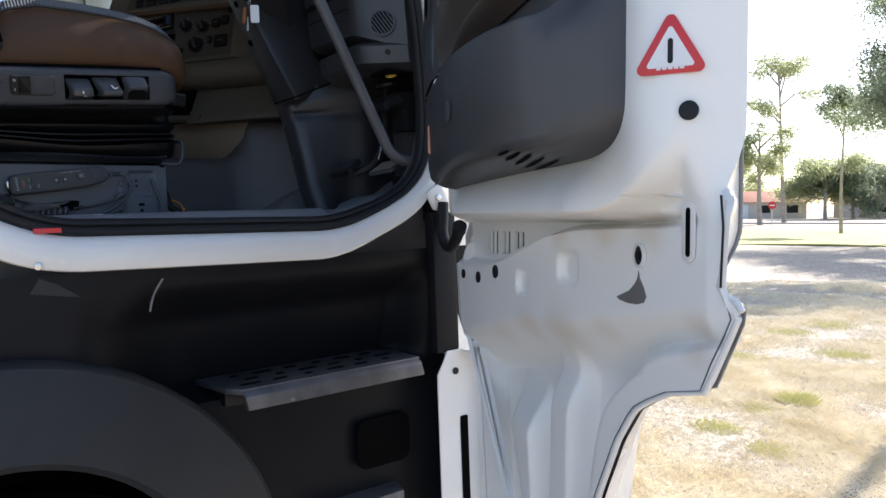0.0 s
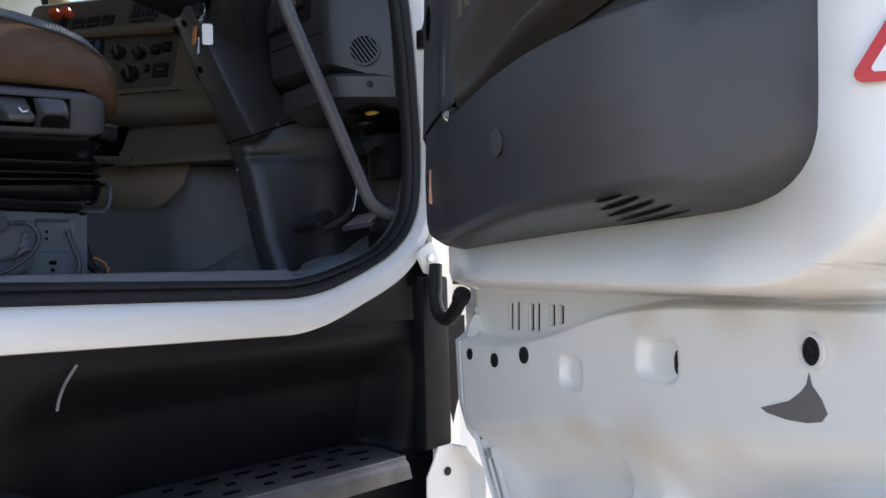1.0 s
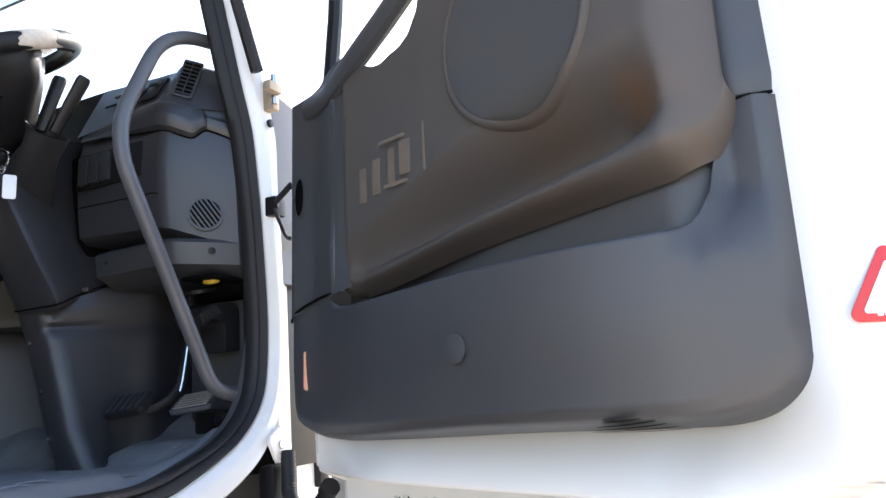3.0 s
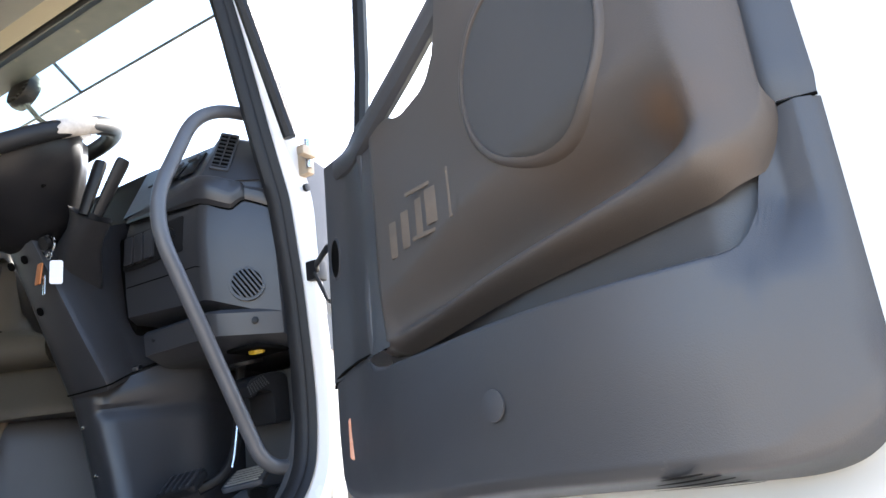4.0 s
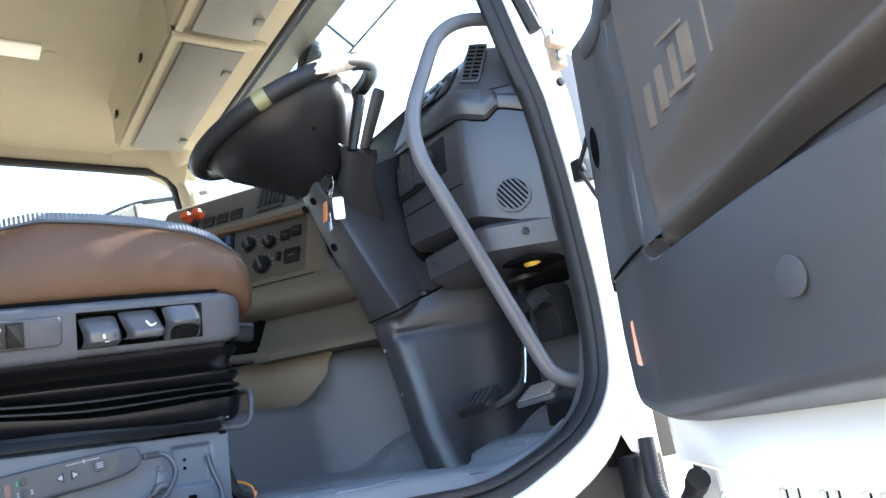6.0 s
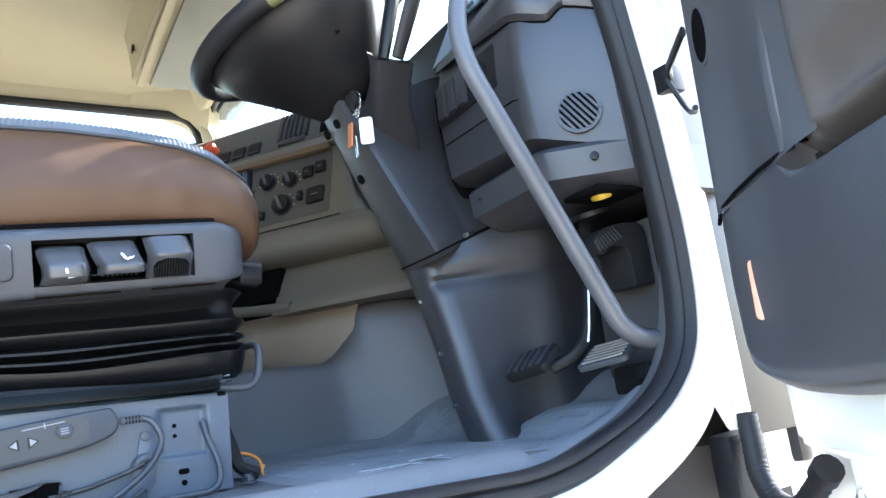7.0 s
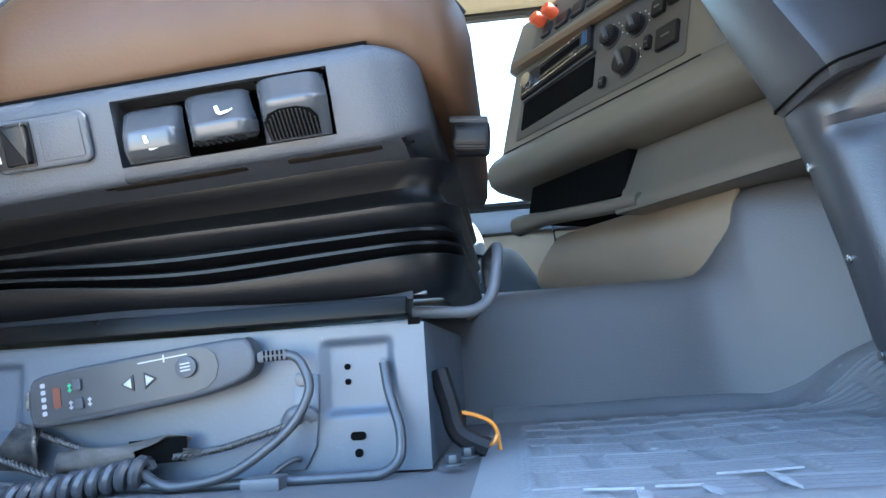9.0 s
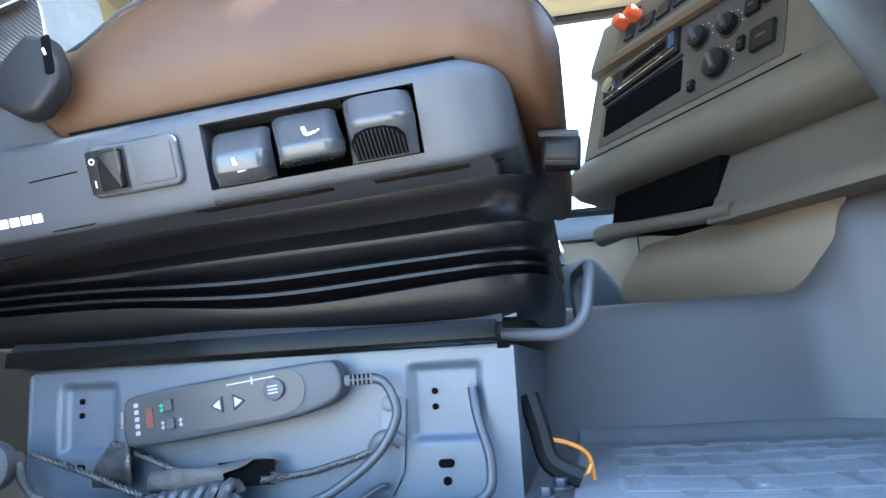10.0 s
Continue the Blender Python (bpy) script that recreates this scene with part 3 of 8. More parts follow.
# lower side: charcoal step well, wheel arch and step
def step_wall():
    def f(s, t):
        x = -1.3 + 1.43 * s
        z = 0.55 + 0.89 * t
        y = 0.03 + 0.05 * sstep(1.38, 1.15, z) * sstep(-0.75, -0.5, x) + 0.1 * sstep(1.42, 1.32, z) * sstep(1.17, 1.2, z) * sstep(-0.75, -0.55, x) * sstep(0.02, -0.05, x)
        z = min(z, lerp_table(x, ((-1.3, 1.45), (-0.21, 1.442), (-0.02, 1.535), (0.1, 1.55))))
        return (x, y, z)
    bm = sheet(f, 80, 90)
    inside = [q for q in bm.faces if math.hypot(q.calc_center_median().x + 0.87, q.calc_center_median().z - 0.84) < 0.36]
    bmesh.ops.delete(bm, geom=inside, context="FACES")
    return bm


part("step_well_wall", step_wall(), FENDER, cab, "charcoal plastic side panel below the sill")


def arch(r0, r1, y0, y1, cx=-0.87, cz=0.84):
    """A flared wheel arch round the front wheel."""
    rings = []
    for i in range(33):
        a = radians(-5 + 190 * i / 32)
        prof = [(r0, 0.06), (r0, y0), (r0 + 0.012, y0 - 0.012), ((r0 + r1) / 2, (y0 + y1) / 2 - 0.012), (r1 - 0.01, y1 - 0.004), (r1, y1 + 0.01), (r1, 0.06)]
        rings.append([(cx + r * math.cos(a), y, cz + r * math.sin(a)) for r, y in prof])
    return loft(rings, True)


part("wheel_arch", arch(0.312, 0.474, -0.03, -0.005), ARCH, cab, "flared charcoal plastic wheel arch")


# Liner sheet in flat black, which paints in the shade under the arch.
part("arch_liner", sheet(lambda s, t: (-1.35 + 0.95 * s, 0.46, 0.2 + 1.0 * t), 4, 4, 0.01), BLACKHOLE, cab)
TYRE = material("dusty_tyre_rubber", (0.012, 0.012, 0.012), 0.8, spec=0.15, second=(0.03, 0.027, 0.023), scale=6)
rings = []
for i in range(48):
    a = 2 * math.pi * i / 48
    rings.append([(-0.87 + r * math.cos(a), y, 0.5 + r * math.sin(a)) for r, y in ((0.28, 0.16), (0.4, 0.125), (0.46, 0.13), (0.488, 0.15), (0.5, 0.18), (0.5, 0.38), (0.48, 0.42), (0.28, 0.4))])
wheel = part("front_wheel", loft(rings + rings[:1], True, False), TYRE, cab, "black front tyre under the wheel arch", smooth=50)
part("rim", disc(basis((-0.87, 0.2, 0.5), (1, 0, 0), (0, 0, 1)), 0.285, 0.02, 32, 0.006), ALLOY, wheel)


TREAD = material("grimy_tread_aluminium", (0.13, 0.13, 0.14), 0.45, 0.6, second=(0.06, 0.06, 0.065), scale=14, amount=0.9, grain=0.5, grain_scale=180, speck=(0.4, 0.4, 0.4), speck_scale=26, speck_at=0.68)


def step():
    s = thing("cab_step", "worn aluminium tread step with punched slots", "step", (-0.27, 0.07, 1.18))
    pts = [(-0.505, 0.15), (-0.09, 0.15), (-0.055, 0.1), (-0.062, -0.004), (-0.47, -0.004), (-0.49, 0.03)]
    part("tread", prism([(x, y, 1.193) for x, y in pts], (0, 0, 0.012), 0.003), TREAD, s, "worn grimy aluminium tread")
    part("nose", prism([(-0.47, -0.002, 1.203), (-0.47, -0.016, 1.192), (-0.465, -0.018, 1.166), (-0.465, -0.004, 1.164)], (0.405, 0, 0), 0.002), TREAD, s, "rolled front edge")
    for r in range(3):
        for k in range(6):
            x, y = -0.44 + 0.062 * k + 0.02 * (r % 2), 0.03 + 0.042 * r
            ob = part("tread_slot", plate(basis((x, y, 1.205), (1, 0.1 * math.sin(7 * k + r), 0), (0, 1, 0)), rrect(0.042 - 0.012 * ((k + r) % 3), 0.011, 0.005), 0.0015, 0.0004), BLACKHOLE, s)
    part("bracket", box(-0.48, -0.06, 0.06, 0.14, 1.16, 1.193, 0.004), DARK, s)


step()
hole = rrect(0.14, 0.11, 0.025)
# No opening is cut: a black plate paints the pocket's shade.
part("pocket_shade", plate(basis((-0.12, 0.068, 1.015), (1, 0, 0), (0, 0, 1)), hole, 0.006, 0.002), BLACKHOLE, cab, "black plate for the shade of a rounded pocket in the step well")
single("lower_step", prism([(-0.3, 0.02, 0.885), (-0.1, 0.02, 0.885), (-0.06, 0.16, 0.885), (-0.36, 0.16, 0.885)], (0, 0, 0.025), 0.005), TREAD, "lower aluminium step tread in the well", "step")

# front lower corner panel with its slot
corner = thing("corner_panel", "white painted steel corner bracket with a tall slot", "bracket", (0.03, -0.004, 0.7))
def corner_sheet():
    def f(s, t):
        z = 0.6 + 0.605 * t
        k = sstep(1.205, 1.15, z)
        if s < 0.6:
            return (-0.016 + (0.118 * (s / 0.6)) * (0.3 + 0.7 * k) + 0.03 * (1 - k), -0.004, z)
        return (0.102 - 0.05 * (1 - k), -0.004 - 0.1 * (s - 0.6), z)
    return sheet(f, 20, 24, 0.003)
part("bracket_face", corner_sheet(), FRAMEWHITE, corner)
part("slot", plate(basis((0.055, -0.0075, 0.95), (1, 0, 0), (0, 0, 1)), rrect(0.022, 0.2, 0.004), 0.002, 0.0005), BLACKHOLE, corner, "dark slot")
part("bolt", disc(basis((0.035, -0.0075, 1.157), (1, 0, 0), (0, 0, 1)), 0.008, 0.003), DARK, corner)

# lower hinge bracket and cable loom
part("hinge_plate", plate(basis((0.0, -0.003, 1.553), (1, 0, 0.55), (-0.55, 0, 1)), rrect(0.045, 0.05, 0.01), 0.008, 0.002), FRAMEWHITE, cab, "white hinge mounting plate")
part("hinge_bolt", disc(basis((0.0, -0.011, 1.552), (1, 0, 0), (0, 0, 1)), 0.0075, 0.004), STEEL, cab, "dark bolt head")
part("pillar_bolt", disc(basis((0.0, -0.002, 2.116), (1, 0, 0), (0, 0, 1)), 0.0075, 0.006), DARK, cab)
loom = thing("cable_loom", "black corrugated cable loom between pillar and door", "cable", (0.0, -0.03, 1.44))
pts = smooth_line([(0.01, -0.016, 1.54), (0.003, -0.022, 1.505), (-0.004, -0.028, 1.476), (-0.011, -0.046, 1.451), (-0.021, -0.078, 1.445), (-0.03, -0.108, 1.466), (-0.038, -0.128, 1.486)], 10)
part("conduit", tube(pts, 0.014, 10, radii=[0.0118 if i % 2 else 0.0128 for i in range(len(pts))]), RUBBER, loom)
# Box in dark fender plastic fills the shadowed space beside the door.
part("conduit_shade_box", box(-0.012, 0.055, -0.004, 0.03, 1.2, 1.52, 0.01), FENDER, loom)
part("grommet", tube([(-0.035, -0.122, 1.48), (-0.043, -0.135, 1.49)], 0.015, 12), RUBBER, loom)

# front pillar jamb, white, and the outer front skin
def jamb():
    def f(s, t):
        z = 0.7 + 1.95 * t
        x0 = lerp_table(z, ((0.7, 0.05), (1.9, 0.046), (2.116, 0.018), (2.45, -0.09), (2.65, -0.16)))
        return (x0 - 0.01 + 0.13 * s, 0.0 + 0.07 * s + 0.02 + 0.1 * max(0, z - 2.0), z)
    return sheet(f, 6, 30, 0.01)
part("pillar_jamb", jamb(), FRAMEWHITE, cab)
part("front_skin", sheet(lambda s, t: (0.12 + 0.45 * math.sin(math.pi * min(1, s * 4) / 2) if s < 0.25 else 0.57, 0.09 + (0.2 * s * 4 * (s * 4) if s < 0.25 else 0.2 + (s - 0.25) * 2.7), 0.7 + 1.35 * t), 40, 8, 0.01), FRAMEWHITE, cab)
part("rear_side", sheet(lambda s, t: (-0.985 - 1.0 * s, 0.0 + 0.0 * t, 1.3 + 1.75 * t), 4, 8, 0.02), FRAMEWHITE, cab)

# floor, engine tunnel, walls, roof
floor = single("floor", box(-1.95, 0.3, 0.1, 2.25, 1.42, 1.53, 0.004), CARPET, "grey rubber cab floor covering, scuffed pale", "floor", kind="structure")
# ---- driver's door, built closed and swung open ----
OPEN = 59.6
FRAME[0] = Matrix.Identity(4)
door = thing("cab_door", "open white truck door with charcoal inner trim, dusty lower skin", "door", (0, 0, 1.1), OPEN)


def D(u, n, z):
    """A place on the door: u from the hinge, n inwards, z from the ground."""
    return Vector((-u, n, z - 1.1))


EDGE_R = ((0.75, 0.66), (1.0, 0.672), (1.147, 0.726), (1.236, 0.775), (1.284, 0.813), (1.31, 0.86), (1.322, 0.89), (1.334, 0.942), (1.38, 0.968), (1.421, 0.99), (1.428, 0.98), (1.44, 0.972), (1.528, 0.976), (1.534, 0.961), (2.3, 0.961))
EDGE_L = ((0.75, 0.3), (1.0, 0.29), (1.2, 0.255), (1.232, 0.235), (1.308, 0.175), (1.456, 0.15), (1.6, 0.135), (2.3, 0.13))
CREASE = ((0.13, 1.417), (0.3, 1.421), (0.42, 1.443), (0.55, 1.477), (0.637, 1.49), (0.75, 1.496), (0.87, 1.499), (0.95, 1.5))


UPPER = ((0.13, 0.012), (0.3, 0.03), (0.8, 0.042), (0.87, 0.05), (0.9, 0.052), (0.92, 0.046), (0.94, 0.03), (0.95, 0.012), (0.956, -0.01), (0.961, -0.035))
LOWER = ((0.13, 0.0), (0.95, 0.0), (0.975, -0.006), (1.02, -0.012))


FOLD = ((0.13, 1.25), (0.22, 1.262), (0.5, 1.325), (0.6, 1.33), (0.763, 1.36), (0.93, 1.385), (1.02, 1.39))
ARC = ((1.0, 0.65), (1.126, 0.674), (1.2, 0.69), (1.263, 0.715), (1.315, 0.773), (1.355, 0.839), (1.385, 0.95))


def ledge_depth(u, z):
    """Inner skin: a raised rounded surround above, a recess under its ledge, a flat band, and fluted folds below."""
    r, u1, z0 = 0.13, 0.955, 1.503
    du, dz = u - (u1 - r), (z0 + r) - z
    if du > 0 and dz > 0:
        dist = r - math.hypot(du, dz)
    else:
        dist = min(u1 - u, z - z0)
    up, lo = smooth_table(u, UPPER), lerp_table(u, LOWER)
    lo += (lerp_table(u, UPPER) - lo) * sstep(1.5, 1.6, z) * sstep(0.9, 0.95, u)
    w = sstep(-0.002, 0.011, dist)
    n = lo + (up - lo) * w
    n += 0.042 * sstep(-0.002, 0.012, z - z0) * sstep(0.1, 0.016, z - z0) * sstep(0.14, 0.4, u) * sstep(0.92, 0.8, u)
    zc = smooth_table(u, CREASE)
    n -= 0.034 * sstep(zc - 0.003, zc + 0.01, z) * sstep(z0 + 0.014, z0 - 0.002, z) * sstep(0.95, 0.85, u)
    for cu, cz, ru, rz, dep in ((0.647, 1.439, 0.031, 0.0235, 0.012), (0.486, 1.405, 0.024, 0.0215, 0.01)):
        n -= dep * sstep(1.05, 0.72, (abs((u - cu) / ru) ** 3.5 + abs((z - cz) / rz) ** 3.5) ** 0.2857)
    zf = smooth_table(u, FOLD)
    if z < zf + 0.04:
        k = sstep(zf + 0.035, zf - 0.06, z)
        right = sstep(-0.035, 0.03, u - smooth_table(z, ARC))
        n -= k * (0.065 * (1 - right) + 0.006 * right)
        for z1, a0, b0, z2, a1, b1 in ((1.215, 0.36, 0.465, 1.036, 0.432, 0.49), (1.31, 0.547, 0.62, 1.077, 0.54, 0.615)):
            t = (z1 - z) / (z1 - z2)
            if t > -0.14:
                lo_u, hi_u = a0 + (a1 - a0) * t, b0 + (b1 - b0) * t
                n += 0.045 * sstep(lo_u - 0.012, lo_u + 0.012, u) * sstep(hi_u + 0.012, hi_u - 0.012, u) * sstep(-0.14, 0.4, t)
    return n


def back_depth(z):
    return -0.015 - 0.033 * sstep(1.425, 1.5, z)


def inner_skin():
    def f(s, t):
        z = lerp_table(t, ((0, 0.8), (0.17, 1.2), (0.3, 1.36), (0.44, 1.47), (0.76, 1.525), (0.86, 1.64), (1, 2.035)))
        a, b = lerp_table(z, EDGE_L), lerp_table(z, EDGE_R)
        u = a + (b - a) * s
        return D(u, ledge_depth(u, z) - 0.004, z)
    return sheet(f, 190, 300)


part("inner_skin", inner_skin(), WHITE, door, "white painted inner door skin, tan dust in the recesses", local=True, smooth=50)


def back_edge(z):
    return lerp_table(z, EDGE_R) + 0.004 + (0.942 - lerp_table(z, EDGE_R) - 0.004) * sstep(1.424, 1.438, z)


def outer_skin():
    def f(s, t):
        z = 0.78 + 1.26 * t
        a, b = lerp_table(z, EDGE_L) - 0.06, back_edge(z)
        u = a + (b - a) * s
        return D(u, min(back_depth(z) - 0.004, ledge_depth(u, z) - 0.04 * sstep(0, 0.05, s) * sstep(1, 0.95, s) - 0.008), z)
    return sheet(f, 60, 90)


part("outer_skin", outer_skin(), FRAMEWHITE, door, local=True)


def edge_return(table, off, name):
    def f(s, t):
        z = 0.8 + 1.23 * t
        u = lerp_table(z, table)
        n0 = ledge_depth(u, z) - 0.004
        ub = back_edge(z) - 0.002 if off else u
        return D(ub + (u - ub) * s, back_depth(z) + (n0 - back_depth(z)) * s, z)
    return sheet(f, 4, 90, 0.006)


part("edge_rear", edge_return(EDGE_R, 1, "r"), FRAMEWHITE, door, local=True)
part("edge_front", edge_return(EDGE_L, 0.0, "l"), FRAMEWHITE, door, local=True)
part("edge_seal", tube([D(lerp_table(z, EDGE_R) - 0.001, -0.004, z) for z in (1.53, 1.5, 1.47, 1.442)], 0.0012, 8), RUBBER, door, "thin dark edge seal", local=True)
rim_z = [0.8 + 0.628 * k / 40 for k in range(41)]
part("hem", tube([D(lerp_table(z, EDGE_R) - 0.001, ledge_depth(lerp_table(z, EDGE_R), z) - 0.006, z) for z in rim_z], 0.0035, 8), FRAMEWHITE, door, "white folded hem", local=True)
part("arch_seal", tube([D(lerp_table(z, EDGE_R) - 0.007, ledge_depth(lerp_table(z, EDGE_R) - 0.007, z) - 0.0038, z) for z in rim_z], 0.0008, 8), RAILGREY, door, "thin sealant line along the hem", local=True)
part("hem_tip", tube([D(0.99, -0.014, 1.421), D(0.982, -0.012, 1.43), D(0.968, -0.01, 1.434)], 0.0035, 8), FRAMEWHITE, door, local=True)


def inward(u, z, n):
    """x towards the hinge, y up, z out of the inner face."""
    m = Matrix(((-1, 0, 0, 0), (0, 0, 1, 0), (0, 1, 0, 0), (0, 0, 0, 1)))
    m.translation = D(u, n, z)
    return m


for u, z, r in ((0.194, 1.397, 0.009), (0.282, 1.397, 0.0105), (0.372, 1.414, 0.0115)):
    part("rubber_plug", disc(inward(u, z, ledge_depth(u, z) - 0.004), r, 0.003), RUBBER, door, "black rubber hole plug", local=True)
grommet = part("round_grommet", disc(inward(0.834, 1.466, -0.004), 0.014, 0.003, sx=0.78), RUBBER, door, "black rubber grommet", local=True)
part("grommet_ring", ring(inward(0.834, 1.466, -0.0035) @ Matrix.Diagonal((0.78, 1, 1, 1)), 0.0112, 0.0142, 0.0045), FRAMEWHITE, grommet, local=True)
part("grommet_cap", disc(inward(0.8325, 1.466, -0.001), 0.0055, 0.002), DARK, grommet, local=True)
part("rubber_plug", disc(inward(0.668, 1.438, ledge_depth(0.668, 1.438) - 0.0035), 0.012, 0.003, sx=0.42), RUBBER, door, local=True)
SLOTM = inward(0.924, 1.494, -0.003)
rim = part("latch_slot_rim", plate(SLOTM, rrect(0.02, 0.062, 0.0098), 0.003, 0.001), FRAMEWHITE, door, local=True)
part("latch_slot", plate(SLOTM @ Matrix.Translation((0.001, 0, 0.0026)), rrect(0.0075, 0.05, 0.0036), 0.0008, 0.0002), BLACKHOLE, rim, local=True)
# bare primer patch below the grommet
patch = [(0.827, 1.449), (0.8295, 1.438), (0.838, 1.427), (0.843, 1.415), (0.838, 1.407), (0.825, 1.403), (0.805, 1.402), (0.785, 1.4045), (0.779, 1.408), (0.79, 1.4125), (0.808, 1.42), (0.819, 1.43), (0.8245, 1.438)]
part("primer_patch", plate(inward(0.832, 1.43, -0.0045), [(u - 0.83, 0.019 - (1.449 - z) * 0.86) for u, z in patch][::-1], 0.0012, 0.0), PAINTGREY, door, "grey patch of bare primer", local=True)
# warning triangle sticker
def tri_outline(r, k=0.16):
    out = []
    for i in range(3):
        a = radians(90 + 120 * i)
        c = Vector((r * (1 - k) * math.cos(a), r * (1 - k) * math.sin(a)))
        for j in range(-3, 4):
            b = a + radians(20 * j)
            out.append((c.x + r * k * math.cos(b), c.y + r * k * math.sin(b)))
    return out
UT, ZT, NT = 0.937, 1.669, 0.034


def shut(u, z, n):
    """A place on the shut face, which turns towards the rear."""
    return inward(u, z, n) @ pose(0, 0, 0, 0, 47, 0)


SM = shut(UT, ZT, NT - 0.0035)
sticker = part("warning_sticker", plate(SM, tri_outline(0.036), 0.001, 0.0002), RED, door, "red-bordered white warning triangle sticker", local=True)
part("sticker_field", plate(SM @ Matrix.Translation((0, -0.0008, 0.001)), tri_outline(0.0252, 0.1), 0.0006, 0.0), PRINT, sticker, local=True)
part("sticker_mark", plate(SM @ Matrix.Translation((0, 0.001, 0.0016)), rrect(0.005, 0.024, 0.0024), 0.0005, 0.0), DARK, sticker, local=True)
for k in range(5):
    part("sticker_bar", plate(SM @ Matrix.Translation((-0.011 + 0.0055 * k, -0.0153, 0.001)), rrect(0.0042, 0.0028, 0.0006), 0.0006, 0.0), PRINT, sticker, local=True)
part("hole_plug", disc(shut(0.947, 1.612, 0.016), 0.0095, 0.004), RUBBER, door, "black round plug", local=True)
# pressed louvres near the hinge
for u, z, h in ((0.27, 1.461, 0.042), (0.29, 1.462, 0.044), (0.333, 1.463, 0.04), (0.35, 1.464, 0.041), (0.391, 1.469, 0.03), (0.413, 1.471, 0.026)):
    rib = part("louvre", plate(inward(u - 0.001, z, ledge_depth(u, z) - 0.004), rrect(0.0045, h, 0.002), 0.0055, 0.0014), FRAMEWHITE, door, local=True)
    part("louvre_slit", plate(inward(u + 0.0035, z, ledge_depth(u, z) - 0.0038), rrect(0.0022, h * 0.94, 0.001), 0.0008, 0.0), BLACKHOLE, rib, local=True)

# ---- inner trim of the door ----
def bin_depth(u, z):
    """Lower trim panel: a map-pocket that swells inwards towards the rear."""
    n = smooth_table(u, ((0.13, 0.045), (0.16, 0.062), (0.25, 0.075), (0.4, 0.115), (0.6, 0.152), (0.72, 0.156), (0.8, 0.138), (0.85, 0.1), (0.88, 0.066), (0.9, 0.045)))
    return n * (0.93 + 0.07 * sstep(1.57, 1.68, z))


BIN_TOP = ((0.13, 1.738), (0.2, 1.748), (0.275, 1.757), (0.285, 1.75), (0.3, 1.741), (0.4, 1.734), (0.6, 1.731), (0.76, 1.7305), (0.812, 1.733), (0.824, 1.738), (0.831, 1.752), (0.837, 1.8), (0.843, 1.836), (0.85, 1.841), (0.9, 1.842))
BIN_BOT = ((0.13, 1.63), (0.15, 1.592), (0.18, 1.573), (0.24, 1.562), (0.36, 1.562), (0.6, 1.57), (0.8, 1.574), (0.84, 1.58), (0.865, 1.594), (0.884, 1.618), (0.893, 1.642), (0.9, 1.675))


def bin_panel():
    def f(s, t):
        u = 0.132 + 0.76 * s
        a, b = smooth_table(u, BIN_BOT), smooth_table(u, BIN_TOP)
        n = bin_depth(u, a + (b - a) * t) * (1 - 0.4 * sstep(0.975, 1.0, s))
        back = 0.064 - 1.0 * max(0, u - 0.872)
        n += min(0, back - n) * sstep(1.7, 1.77, a + (b - a) * t) * sstep(0.805, 0.85, u)
        if t < 0.06:
            return D(u, 0.03 + (n - 0.03) * (t / 0.06) ** 0.5 * 0.96, a + 0.012 * (t / 0.06))
        if t > 0.94:
            k = (t - 0.94) / 0.06
            return D(u, n - 0.035 * k * k * sstep(0.28, 0.34, u) * sstep(0.84, 0.825, u), b - 0.006 + 0.006 * math.sin(k * math.pi / 2))
        k = (t - 0.06) / 0.88
        return D(u, n * (0.965 + 0.035 * sstep(0, 0.08, k)), a + 0.012 + (b - 0.018 - a) * k)
    return sheet(f, 260, 70)


binp = part("map_pocket", bin_panel(), PANEL, door, "charcoal moulded plastic map pocket", local=True, smooth=60)
part("pocket_cap", disc(inward(0.597, 1.655, 0.1525), 0.0145, 0.0022, 24), PANEL, binp, local=True)
part("reflector", plate(inward(0.2, 1.66, 0.064) @ pose(0, 0, 0, 0, 36, 0), rrect(0.012, 0.056, 0.005), 0.004, 0.0015), AMBER, binp, "amber door reflector", local=True)


def underside(u, n):
    """A place on the pocket's rounded underside."""
    k = (n - 0.03) / ((bin_depth(u, 1.58) - 0.03) * 0.96)
    return D(u, n, smooth_table(u, BIN_BOT) + 0.012 * k * k - 0.0006)


for u0, n0, u1, n1 in ((0.746, 0.146, 0.782, 0.147), (0.728, 0.127, 0.788, 0.135), (0.711, 0.106, 0.79, 0.121), (0.695, 0.084, 0.791, 0.104), (0.679, 0.062, 0.791, 0.084)):
    def slot(s_, t):
        w = 0.0032 * math.sin(math.pi * (0.06 + 0.88 * s_)) ** 0.5
        p = underside(u0 + (u1 - u0) * s_, 0.93 * (n0 + (n1 - n0) * s_) + w * (2 * t - 1))
        return p + Vector((0, 0, -0.0006))
    part("speaker_slot", sheet(slot, 10, 2), BLACKHOLE, binp, local=True)
PAD_TOP = ((0.28, 2.03), (0.34, 2.042), (0.38, 2.045), (0.4, 2.043), (0.42, 2.032), (0.44, 2.027), (0.49, 2.028), (0.51, 2.034), (0.53, 2.055), (0.545, 2.1), (0.55, 2.16), (0.9, 2.165))


